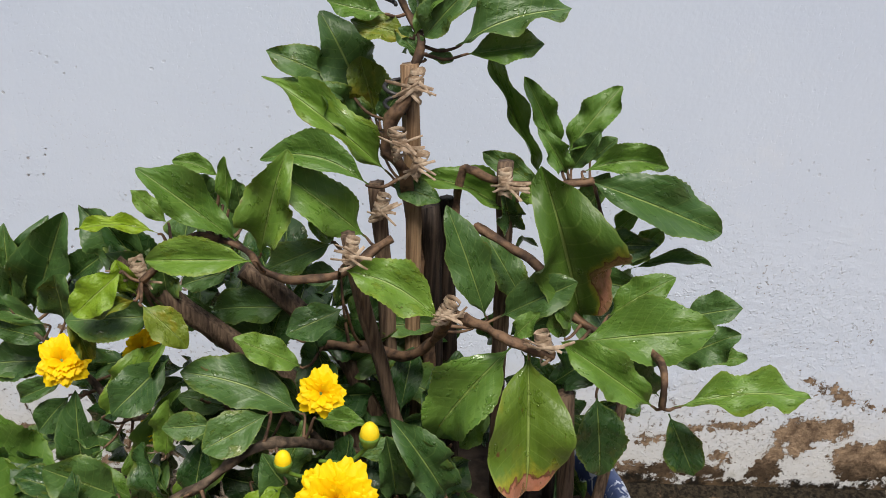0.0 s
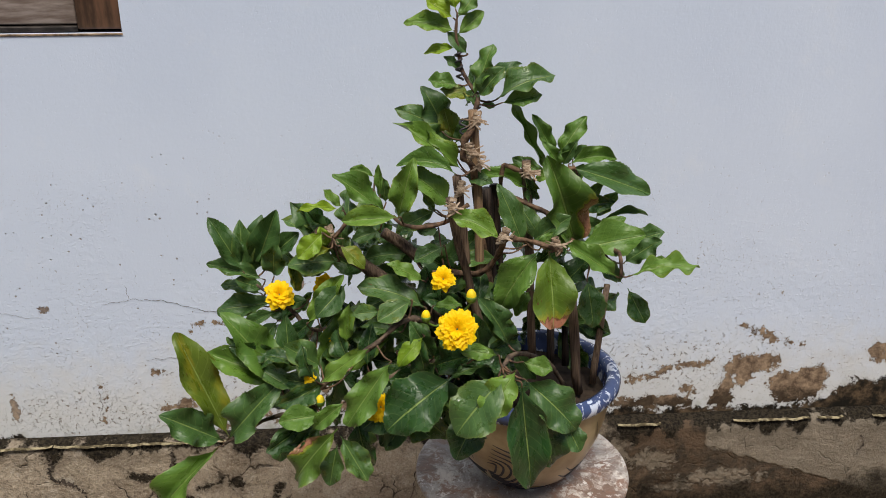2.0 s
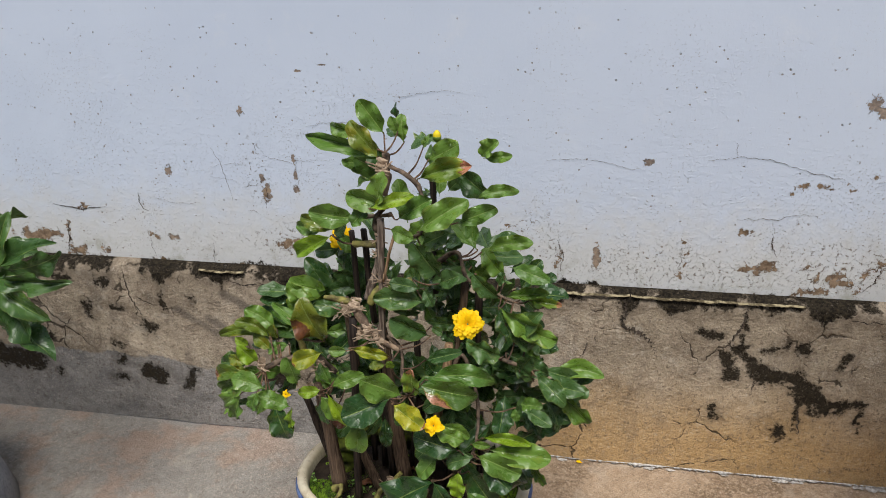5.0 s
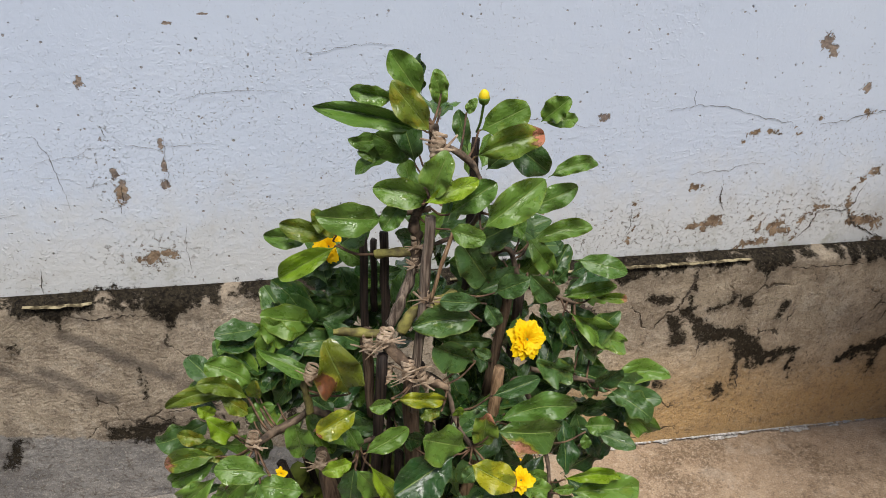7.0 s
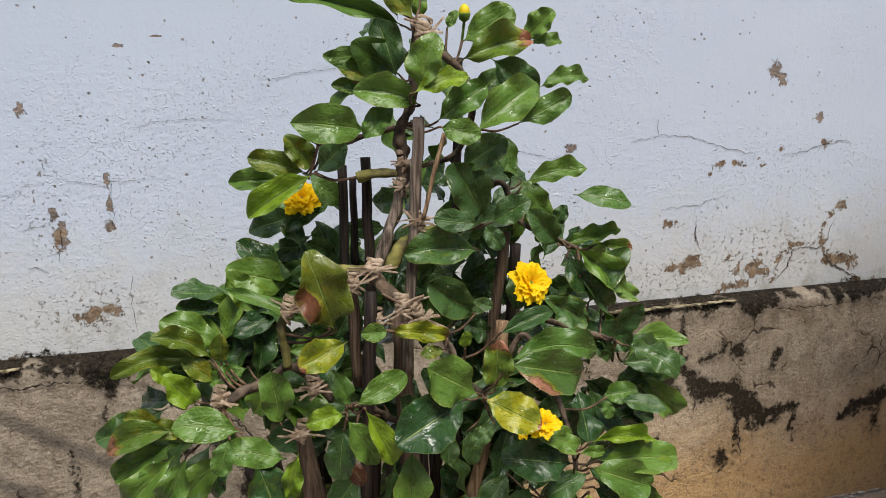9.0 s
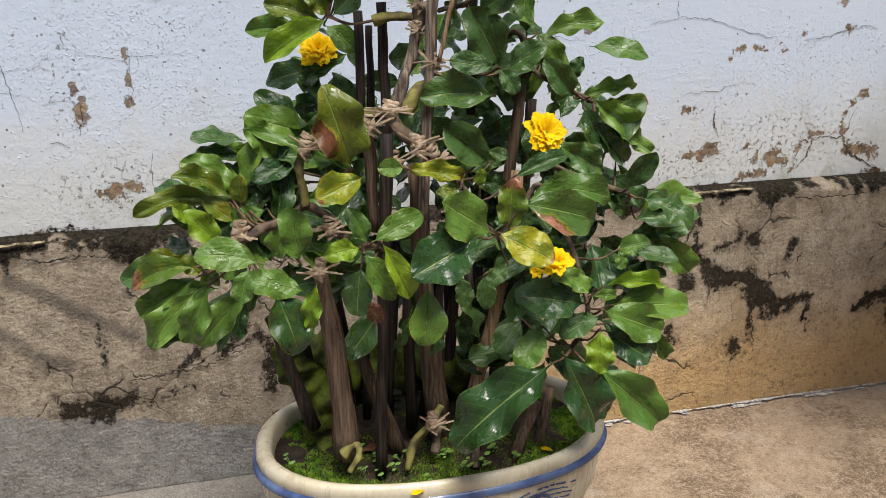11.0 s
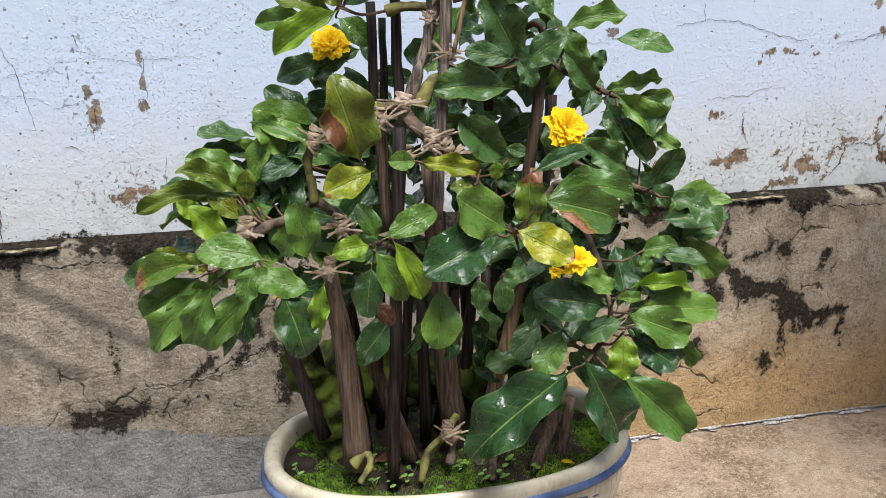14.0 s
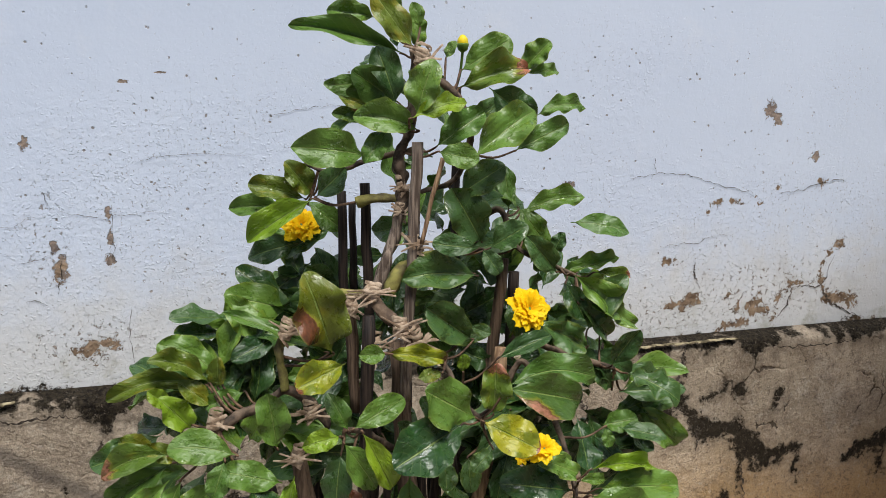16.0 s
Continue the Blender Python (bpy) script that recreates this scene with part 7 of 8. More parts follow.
leaf(SHRUB1, (1.399, -0.525, 1.113), (0.050, -0.020, 0.044), 0.036, -18, 0)
leaf(SHRUB1, (1.413, -0.460, 1.186), (0.025, -0.010, 0.017), 0.018, -8, 1)
leaf(SHRUB1, (1.431, -0.460, 1.085), (-0.037, 0.000, 0.067), 0.033, 4, 0)
leaf(SHRUB1, (1.404, -0.585, 1.127), (-0.064, 0.000, -0.088), 0.053, 22, 1)
leaf(SHRUB1, (1.414, -0.590, 1.122), (0.006, -0.033, -0.099), 0.067, -4, 5)
leaf(SHRUB1, (1.510, -0.600, 1.085), (-0.073, 0.000, 0.052), 0.035, 8, 1)
leaf(SHRUB1, (1.478, -0.555, 1.064), (0.010, -0.022, -0.066), 0.045, 0, 7)
leaf(SHRUB1, (1.524, -0.600, 1.086), (0.099, 0.000, 0.020), 0.034, -30, 1, -0.14)
leaf(SHRUB1, (1.537, -0.560, 1.051), (0.025, -0.013, -0.049), 0.033, 2, 7)
leaf(SHRUB1, (1.536, -0.530, 1.078), (0.046, -0.017, 0.041), 0.034, -26, 0)
leaf(SHRUB1, (1.563, -0.480, 1.093), (0.042, -0.014, 0.020), 0.032, -18, 0)
leaf(SHRUB1, (1.579, -0.500, 1.065), (0.040, 0.000, 0.002), 0.015, -16, 1)
leaf(SHRUB1, (1.538, -0.530, 1.046), (-0.042, -0.014, 0.042), 0.028, 4, 0)
leaf(SHRUB1, (1.395, -0.560, 1.053), (-0.025, -0.013, -0.031), 0.027, 22, 1)
leaf(SHRUB1, (1.405, -0.560, 1.114), (0.014, -0.008, 0.027), 0.018, -22, 1)
leaf(SHRUB1, (1.451, -0.540, 1.104), (-0.016, -0.009, 0.033), 0.019, 0, 1)
leaf(SHRUB1, (0.978, -0.410, 1.029), (0.042, 0.000, 0.104), 0.049, 12, 0)
leaf(SHRUB1, (0.962, -0.410, 1.029), (0.002, 0.000, 0.086), 0.037, 14, 0)
leaf(SHRUB1, (1.012, -0.400, 1.060), (0.036, -0.012, 0.035), 0.034, 6, 0)
leaf(SHRUB1, (0.987, -0.395, 0.967), (-0.067, -0.018, 0.010), 0.040, 18, 0)
leaf(SHRUB1, (0.984, -0.390, 0.987), (-0.058, 0.000, 0.026), 0.031, 24, 0)
leaf(SHRUB1, (1.067, -0.500, 0.981), (0.056, 0.000, 0.077), 0.037, -2, 1)
leaf(SHRUB1, (1.030, -0.470, 0.884), (0.006, -0.019, 0.090), 0.041, 16, 0)
leaf(SHRUB1, (1.077, -0.480, 0.887), (0.040, 0.000, 0.101), 0.031, -8, 1)
leaf(SHRUB1, (1.086, -0.500, 0.889), (-0.048, 0.000, 0.035), 0.028, 32, 1)
leaf(SHRUB1, (1.096, -0.480, 0.857), (-0.001, -0.015, 0.072), 0.031, 12, 0)
leaf(SHRUB1, (1.127, -0.520, 0.906), (0.052, 0.000, 0.055), 0.030, -14, 1)
leaf(SHRUB1, (1.013, -0.440, 0.978), (-0.050, 0.000, -0.024), 0.023, 10, 0)
leaf(SHRUB1, (1.015, -0.440, 0.961), (-0.032, -0.015, -0.033), 0.032, 2, 0)
leaf(SHRUB1, (1.331, -0.540, 0.993), (-0.037, -0.010, 0.003), 0.020, 22, 0)
leaf(SHRUB1, (1.365, -0.575, 0.971), (-0.034, -0.020, 0.079), 0.039, 18, 0)
leaf(SHRUB1, (1.324, -0.550, 0.947), (-0.007, -0.015, 0.067), 0.033, 16, 0)
leaf(SHRUB1, (1.255, -0.550, 1.027), (0.040, -0.011, 0.006), 0.020, -22, 1)
leaf(SHRUB1, (0.942, -0.530, 0.803), (-0.062, 0.000, 0.181), 0.056, 30, 3)
leaf(SHRUB1, (0.931, -0.530, 0.802), (-0.077, -0.030, 0.066), 0.055, 18, 0)
leaf(SHRUB1, (0.938, -0.535, 0.806), (0.077, -0.035, 0.106), 0.061, -2, 0)
leaf(SHRUB1, (0.931, -0.560, 0.812), (-0.116, 0.000, -0.119), 0.055, 12, 1)
leaf(SHRUB1, (1.021, -0.505, 0.888), (-0.053, -0.038, 0.120), 0.062, 18, 1)
leaf(SHRUB1, (1.034, -0.520, 0.891), (-0.113, 0.000, 0.058), 0.050, 12, 1)
leaf(SHRUB1, (0.965, -0.420, 1.037), (-0.045, 0.000, 0.089), 0.039, 16, 0)
leaf(SHRUB1, (0.970, -0.410, 1.029), (0.020, 0.000, 0.089), 0.039, -2, 0)
leaf(SHRUB1, (1.011, -0.420, 1.027), (0.006, -0.018, 0.060), 0.039, -2, 0)
leaf(SHRUB1, (0.997, -0.420, 1.023), (-0.085, 0.000, 0.034), 0.029, 14, 0)
leaf(SHRUB1, (1.014, -0.400, 0.977), (-0.103, 0.000, -0.014), 0.037, 12, 0)
leaf(SHRUB1, (0.996, -0.420, 1.007), (-0.042, -0.016, 0.024), 0.025, 6, 0)
leaf(SHRUB1, (1.044, -0.480, 1.082), (0.011, 0.000, -0.055), 0.020, -22, 3)
leaf(SHRUB1, (1.129, -0.500, 1.046), (-0.044, -0.022, -0.042), 0.043, 4, 0)
leaf(SHRUB1, (1.124, -0.520, 0.957), (0.011, 0.000, 0.064), 0.027, -10, 1)
leaf(SHRUB1, (1.193, -0.630, 0.983), (-0.066, 0.000, -0.099), 0.049, 10, 1)
leaf(SHRUB1, (1.165, -0.600, 0.990), (-0.074, 0.000, -0.048), 0.029, 14, 1)
leaf(SHRUB1, (1.115, -0.630, 0.879), (-0.081, 0.000, -0.092), 0.056, 10, 6)
leaf(SHRUB1, (1.117, -0.610, 0.854), (0.035, -0.020, -0.062), 0.041, -16, 0)
leaf(SHRUB1, (1.091, -0.600, 0.884), (-0.057, -0.018, 0.003), 0.040, 10, 1)
leaf(SHRUB1, (1.040, -0.580, 0.864), (-0.018, -0.015, -0.060), 0.035, 6, 0)
leaf(SHRUB1, (1.127, -0.620, 0.916), (-0.049, 0.000, -0.042), 0.026, 8, 1)
leaf(SHRUB1, (1.111, -0.600, 0.834), (-0.014, -0.021, -0.056), 0.037, 10, 0)
leaf(SHRUB1, (1.088, -0.540, 0.931), (-0.048, -0.020, 0.045), 0.045, 10, 0)
leaf(SHRUB1, (1.095, -0.560, 0.907), (-0.055, -0.019, -0.013), 0.039, 8, 0)
leaf(SHRUB1, (1.179, -0.560, 1.026), (-0.036, -0.012, 0.004), 0.025, 4, 0)
leaf(SHRUB1, (1.225, -0.570, 1.047), (-0.048, -0.018, -0.023), 0.037, 6, 0)
leaf(SHRUB1, (1.240, -0.600, 1.005), (-0.038, -0.018, -0.034), 0.028, 10, 2)
leaf(SHRUB1, (1.119, -0.480, 1.075), (-0.068, -0.023, 0.007), 0.043, 2, 0)
leaf(SHRUB1, (1.346, -0.670, 0.977), (-0.071, -0.033, -0.062), 0.076, 16, 0)
leaf(SHRUB1, (1.361, -0.670, 0.984), (-0.045, -0.025, -0.055), 0.049, 16, 1)
leaf(SHRUB1, (1.369, -0.660, 0.960), (0.019, 0.000, -0.169), 0.069, -4, 7)
leaf(SHRUB1, (1.379, -0.630, 0.947), (0.077, -0.031, -0.063), 0.067, -6, 0)
leaf(SHRUB1, (1.394, -0.650, 0.902), (0.034, 0.000, -0.096), 0.055, -4, 7)
leaf(SHRUB1, (1.441, -0.620, 0.873), (0.020, -0.017, -0.042), 0.037, -4, 0)
leaf(SHRUB1, (1.375, -0.630, 0.975), (0.039, -0.014, -0.007), 0.028, -6, 1)
leaf(SHRUB1, (1.278, -0.630, 0.955), (-0.094, -0.036, -0.053), 0.086, 12, 7)
leaf(SHRUB1, (1.321, -0.640, 0.919), (-0.044, -0.029, -0.071), 0.059, 16, 7)
leaf(SHRUB1, (1.342, -0.630, 0.986), (-0.053, 0.000, 0.013), 0.025, 6, 1)
leaf(SHRUB1, (1.226, -0.580, 0.913), (-0.076, -0.031, -0.045), 0.070, 12, 7)
leaf(SHRUB1, (1.360, -0.570, 0.979), (-0.026, -0.018, 0.058), 0.035, 2, 0)

# leaves of the large shrub
leaf(SHRUB2, (-0.196, -0.570, 0.669), (-0.098, 0.000, -0.004), 0.023, 2, 3, 0.54)
leaf(SHRUB2, (-0.193, -0.580, 0.674), (-0.059, 0.000, 0.029), 0.024, 4, 3, 0.38)
leaf(SHRUB2, (-0.187, -0.560, 0.678), (-0.054, 0.000, 0.037), 0.038, -2, 1, 0.15)
leaf(SHRUB2, (-0.186, -0.570, 0.666), (0.000, -0.011, 0.034), 0.020, -12, 3)
leaf(SHRUB2, (-0.193, -0.580, 0.650), (-0.030, 0.000, 0.029), 0.023, 0, 3)
leaf(SHRUB2, (-0.213, -0.600, 0.635), (-0.025, -0.015, 0.038), 0.031, 4, 2)
leaf(SHRUB2, (-0.235, -0.580, 0.655), (-0.018, -0.009, 0.020), 0.019, 0, 2)
leaf(SHRUB2, (-0.249, -0.570, 0.607), (-0.037, 0.000, 0.011), 0.021, 0, 3)
leaf(SHRUB2, (-0.235, -0.610, 0.615), (-0.068, 0.000, -0.012), 0.030, 4, 5, 0.20)
leaf(SHRUB2, (-0.229, -0.600, 0.605), (-0.026, -0.011, 0.021), 0.020, 0, 3)
leaf(SHRUB2, (-0.171, -0.670, 0.633), (-0.061, 0.000, 0.014), 0.036, -2, 1, 0.11)
leaf(SHRUB2, (-0.183, -0.680, 0.634), (-0.013, -0.012, -0.030), 0.023, 8, 1)
leaf(SHRUB2, (-0.131, -0.670, 0.600), (-0.055, 0.000, 0.019), 0.031, 0, 1)
leaf(SHRUB2, (-0.233, -0.600, 0.602), (-0.068, 0.000, -0.036), 0.031, 6, 1)
leaf(SHRUB2, (-0.237, -0.620, 0.593), (-0.062, 0.000, -0.059), 0.035, 6, 1)
leaf(SHRUB2, (-0.223, -0.660, 0.612), (-0.029, 0.000, -0.061), 0.030, 2, 1)
leaf(SHRUB2, (-0.185, -0.600, 0.580), (-0.061, 0.000, -0.058), 0.036, 2, 1)
leaf(SHRUB2, (-0.199, -0.560, 0.539), (-0.029, 0.000, -0.046), 0.015, 12, 0)
leaf(SHRUB2, (-0.230, -0.570, 0.529), (-0.060, 0.000, -0.015), 0.013, 10, 0)
leaf(SHRUB2, (-0.161, -0.670, 0.603), (0.022, -0.023, -0.058), 0.044, -8, 7)
leaf(SHRUB2, (-0.121, -0.690, 0.615), (-0.012, 0.000, -0.050), 0.021, 14, 2)
leaf(SHRUB2, (-0.132, -0.630, 0.617), (-0.007, -0.013, 0.061), 0.034, 8, 1)
leaf(SHRUB2, (-0.158, -0.570, 0.603), (0.020, -0.014, 0.038), 0.030, -4, 1)
leaf(SHRUB2, (-0.159, -0.580, 0.663), (-0.041, 0.000, -0.013), 0.023, -4, 1)
leaf(SHRUB2, (-0.138, -0.500, 0.696), (-0.044, 0.000, -0.013), 0.022, -6, 1)
leaf(SHRUB2, (-0.106, -0.500, 0.727), (-0.061, -0.023, 0.025), 0.046, -14, 1)
leaf(SHRUB2, (-0.142, -0.510, 0.700), (-0.028, -0.015, 0.050), 0.034, -2, 1)
leaf(SHRUB2, (-0.169, -0.470, 0.698), (-0.034, -0.013, 0.012), 0.024, -10, 1)
leaf(SHRUB2, (-0.076, -0.610, 0.706), (-0.093, 0.000, 0.054), 0.018, -2, 1)
leaf(SHRUB2, (-0.074, -0.630, 0.711), (-0.023, -0.028, 0.081), 0.058, -2, 8)
leaf(SHRUB2, (-0.066, -0.660, 0.711), (-0.048, -0.017, -0.015), 0.033, -4, 4)
leaf(SHRUB2, (-0.025, -0.660, 0.717), (-0.028, -0.009, 0.004), 0.020, -10, 1)
leaf(SHRUB2, (-0.026, -0.650, 0.715), (0.065, 0.000, -0.011), 0.021, 2, 4)
leaf(SHRUB2, (0.092, -0.570, 0.695), (-0.060, -0.021, 0.047), 0.043, -18, 0)
leaf(SHRUB2, (0.091, -0.560, 0.708), (0.022, -0.009, -0.007), 0.016, 12, 0)
leaf(SHRUB2, (0.065, -0.670, 0.644), (-0.061, -0.023, 0.044), 0.052, -14, 1)
leaf(SHRUB2, (0.048, -0.680, 0.645), (-0.076, -0.026, -0.027), 0.056, 6, 7)
leaf(SHRUB2, (0.057, -0.710, 0.658), (0.051, -0.021, -0.026), 0.040, 8, 4)
leaf(SHRUB2, (0.082, -0.670, 0.646), (-0.000, -0.012, 0.056), 0.032, -6, 5)
leaf(SHRUB2, (0.100, -0.660, 0.671), (0.106, 0.000, 0.007), 0.036, -4, 1, -0.28)
leaf(SHRUB2, (0.091, -0.680, 0.677), (0.093, 0.000, -0.022), 0.048, 8, 6)
leaf(SHRUB2, (0.096, -0.640, 0.695), (0.059, 0.000, 0.021), 0.023, -8, 0)
leaf(SHRUB2, (0.219, -0.600, 0.686), (-0.055, -0.018, 0.031), 0.036, -22, 0)
leaf(SHRUB2, (0.219, -0.570, 0.730), (0.050, 0.000, -0.046), 0.030, 14, 0)
leaf(SHRUB2, (0.223, -0.570, 0.734), (0.081, 0.000, -0.036), 0.027, 12, 1)
leaf(SHRUB2, (0.208, -0.575, 0.766), (0.071, 0.000, -0.052), 0.038, 16, 1)
leaf(SHRUB2, (0.253, -0.560, 0.687), (0.024, 0.000, -0.044), 0.015, 14, 1)
leaf(SHRUB2, (0.291, -0.550, 0.608), (0.090, 0.000, 0.017), 0.034, -10, 1, -0.49)
leaf(SHRUB2, (0.313, -0.530, 0.600), (0.052, 0.000, 0.007), 0.026, -2, 0)
leaf(SHRUB2, (0.305, -0.560, 0.594), (0.057, 0.000, -0.057), 0.039, 20, 1)
leaf(SHRUB2, (0.316, -0.540, 0.575), (0.025, 0.000, -0.042), 0.028, 20, 0)
leaf(SHRUB2, (0.245, -0.590, 0.585), (0.038, -0.014, 0.009), 0.028, -2, 1)
leaf(SHRUB2, (0.239, -0.610, 0.592), (0.004, -0.008, -0.022), 0.016, 14, 1)
leaf(SHRUB2, (0.267, -0.570, 0.619), (-0.026, -0.010, 0.036), 0.024, -26, 0)
leaf(SHRUB2, (0.121, -0.680, 0.597), (0.052, 0.000, -0.021), 0.022, -2, 1, -0.27)
leaf(SHRUB2, (0.160, -0.700, 0.567), (-0.074, 0.000, 0.018), 0.044, -2, 7)
leaf(SHRUB2, (0.192, -0.670, 0.572), (0.079, 0.000, -0.006), 0.020, -8, 2, -0.27)
leaf(SHRUB2, (0.183, -0.690, 0.554), (0.073, 0.000, -0.033), 0.045, 6, 1)
leaf(SHRUB2, (0.202, -0.670, 0.549), (0.100, 0.000, -0.008), 0.043, -4, 1)
leaf(SHRUB2, (0.175, -0.680, 0.566), (0.031, 0.000, -0.001), 0.013, -10, 1)
leaf(SHRUB2, (0.163, -0.730, 0.551), (-0.004, -0.015, -0.044), 0.031, 8, 2)
leaf(SHRUB2, (0.193, -0.680, 0.524), (0.047, -0.017, -0.032), 0.039, 8, 7)
leaf(SHRUB2, (0.270, -0.640, 0.501), (0.024, 0.000, -0.042), 0.020, 10, 1)
leaf(SHRUB2, (0.183, -0.680, 0.541), (-0.041, 0.000, -0.007), 0.021, 8, 0)
leaf(SHRUB2, (0.120, -0.680, 0.537), (-0.031, -0.016, -0.038), 0.034, 24, 1)
leaf(SHRUB2, (0.110, -0.640, 0.530), (-0.033, -0.014, -0.029), 0.031, 20, 0)
leaf(SHRUB2, (0.120, -0.735, 0.532), (0.049, 0.000, -0.095), 0.055, 10, 7)
leaf(SHRUB2, (0.170, -0.715, 0.498), (0.082, 0.000, -0.078), 0.051, 8, 1)
leaf(SHRUB2, (0.122, -0.710, 0.508), (-0.114, 0.000, -0.080), 0.061, 20, 7)
leaf(SHRUB2, (-0.008, -0.680, 0.598), (-0.007, -0.021, -0.057), 0.040, -4, 1)
leaf(SHRUB2, (-0.071, -0.650, 0.614), (-0.011, -0.017, -0.046), 0.033, 18, 0)
leaf(SHRUB2, (-0.073, -0.680, 0.639), (0.035, 0.000, -0.054), 0.032, 2, 1)
leaf(SHRUB2, (-0.057, -0.690, 0.653), (0.030, 0.000, -0.062), 0.025, -6, 2)
leaf(SHRUB2, (-0.074, -0.670, 0.641), (-0.035, -0.012, 0.000), 0.022, -2, 2)
leaf(SHRUB2, (-0.061, -0.660, 0.642), (0.051, 0.000, 0.028), 0.028, -2, 1)
leaf(SHRUB2, (-0.063, -0.650, 0.637), (-0.016, 0.000, 0.038), 0.022, 0, 1)
leaf(SHRUB2, (-0.070, -0.640, 0.573), (0.019, -0.008, -0.024), 0.020, -2, 9)
leaf(SHRUB2, (0.045, -0.620, 0.582), (-0.001, -0.012, -0.032), 0.022, 0, 0)
leaf(SHRUB2, (0.071, -0.620, 0.580), (0.001, -0.013, -0.036), 0.025, 2, 0)
leaf(SHRUB2, (0.086, -0.660, 0.605), (-0.024, -0.009, -0.017), 0.020, 14, 0)
leaf(SHRUB2, (0.050, -0.670, 0.694), (-0.003, -0.007, 0.021), 0.015, -8, 2)
leaf(SHRUB2, (0.034, -0.650, 0.689), (-0.025, -0.008, -0.001), 0.015, -6, 3)
leaf(SHRUB2, (0.021, -0.550, 1.008), (-0.116, 0.000, 0.030), 0.027, -14, 1, 0.16)
leaf(SHRUB2, (0.026, -0.570, 1.013), (-0.042, 0.000, 0.056), 0.034, -18, 3)
leaf(SHRUB2, (-0.009, -0.550, 1.045), (-0.048, 0.000, 0.009), 0.025, -24, 1)
leaf(SHRUB2, (0.049, -0.500, 1.013), (-0.004, 0.000, 0.044), 0.024, -4, 1)
leaf(SHRUB2, (0.018, -0.520, 0.952), (-0.018, 0.000, 0.065), 0.034, -6, 0)
leaf(SHRUB2, (0.025, -0.500, 0.957), (-0.053, -0.021, 0.034), 0.043, -24, 1)
leaf(SHRUB2, (0.004, -0.460, 0.951), (-0.040, 0.000, 0.014), 0.022, -18, 3)
leaf(SHRUB2, (0.000, -0.460, 0.936), (-0.043, 0.000, 0.010), 0.019, -14, 6)
leaf(SHRUB2, (0.031, -0.570, 0.929), (-0.065, 0.000, 0.018), 0.036, -16, 1, 0.13)
leaf(SHRUB2, (0.023, -0.590, 0.944), (0.010, -0.019, 0.053), 0.038, -20, 1)
leaf(SHRUB2, (0.013, -0.600, 0.942), (0.061, 0.000, 0.026), 0.023, 0, 2)
leaf(SHRUB2, (0.003, -0.560, 0.934), (-0.030, -0.011, -0.036), 0.027, 6, 1)
leaf(SHRUB2, (-0.022, -0.555, 0.903), (-0.070, -0.024, 0.015), 0.043, -16, 1)
leaf(SHRUB2, (-0.073, -0.500, 0.856), (-0.028, -0.016, 0.037), 0.029, -12, 3)
leaf(SHRUB2, (-0.075, -0.530, 0.857), (0.031, -0.016, 0.032), 0.032, 2, 0)
leaf(SHRUB2, (-0.081, -0.500, 0.852), (-0.060, 0.000, 0.021), 0.028, -8, 3)
leaf(SHRUB2, (-0.105, -0.480, 0.842), (-0.058, 0.000, 0.004), 0.028, -10, 1)
leaf(SHRUB2, (-0.077, -0.530, 0.856), (-0.072, 0.000, -0.040), 0.030, 4, 2)
leaf(SHRUB2, (-0.080, -0.500, 0.847), (0.034, -0.015, -0.025), 0.029, 8, 1)
leaf(SHRUB2, (-0.087, -0.460, 0.796), (-0.058, 0.000, -0.011), 0.033, -6, 0)
leaf(SHRUB2, (-0.045, -0.450, 0.811), (-0.063, 0.000, -0.027), 0.030, -2, 0)
leaf(SHRUB2, (-0.060, -0.470, 0.790), (-0.010, -0.010, -0.026), 0.019, 14, 0)
leaf(SHRUB2, (0.080, -0.550, 0.973), (0.081, 0.000, 0.024), 0.038, 10, 5, -0.10)
leaf(SHRUB2, (0.091, -0.520, 0.992), (0.052, -0.016, 0.034), 0.040, 8, 1)
leaf(SHRUB2, (0.172, -0.500, 0.993), (0.027, -0.015, 0.033), 0.030, -4, 1)
leaf(SHRUB2, (0.176, -0.500, 0.991), (0.044, 0.000, 0.005), 0.019, 12, 1)
leaf(SHRUB2, (0.132, -0.500, 0.974), (0.050, -0.017, -0.040), 0.042, 22, 0)
leaf(SHRUB2, (0.084, -0.590, 0.900), (0.068, 0.000, 0.057), 0.043, -4, 1)
leaf(SHRUB2, (0.048, -0.570, 0.911), (0.054, 0.000, 0.037), 0.034, 0, 1)
leaf(SHRUB2, (0.043, -0.600, 0.909), (0.039, -0.015, -0.008), 0.028, 16, 1)
leaf(SHRUB2, (0.171, -0.550, 0.943), (0.062, 0.000, 0.017), 0.021, 0, 1, -0.26)
leaf(SHRUB2, (0.141, -0.560, 0.905), (0.063, 0.000, 0.028), 0.030, 0, 1)
leaf(SHRUB2, (0.080, -0.550, 0.856), (0.044, -0.020, 0.035), 0.039, 0, 0)
leaf(SHRUB2, (0.108, -0.550, 0.802), (-0.036, -0.021, 0.060), 0.048, -20, 0)
leaf(SHRUB2, (0.090, -0.600, 0.805), (-0.052, 0.000, 0.008), 0.025, -8, 0)
leaf(SHRUB2, (0.092, -0.600, 0.805), (0.016, -0.011, -0.025), 0.021, 12, 0)
leaf(SHRUB2, (0.110, -0.570, 0.799), (0.038, -0.016, 0.026), 0.032, -2, 0)
leaf(SHRUB2, (0.091, -0.590, 0.774), (-0.083, 0.000, 0.000), 0.042, -4, 0, 0.11)
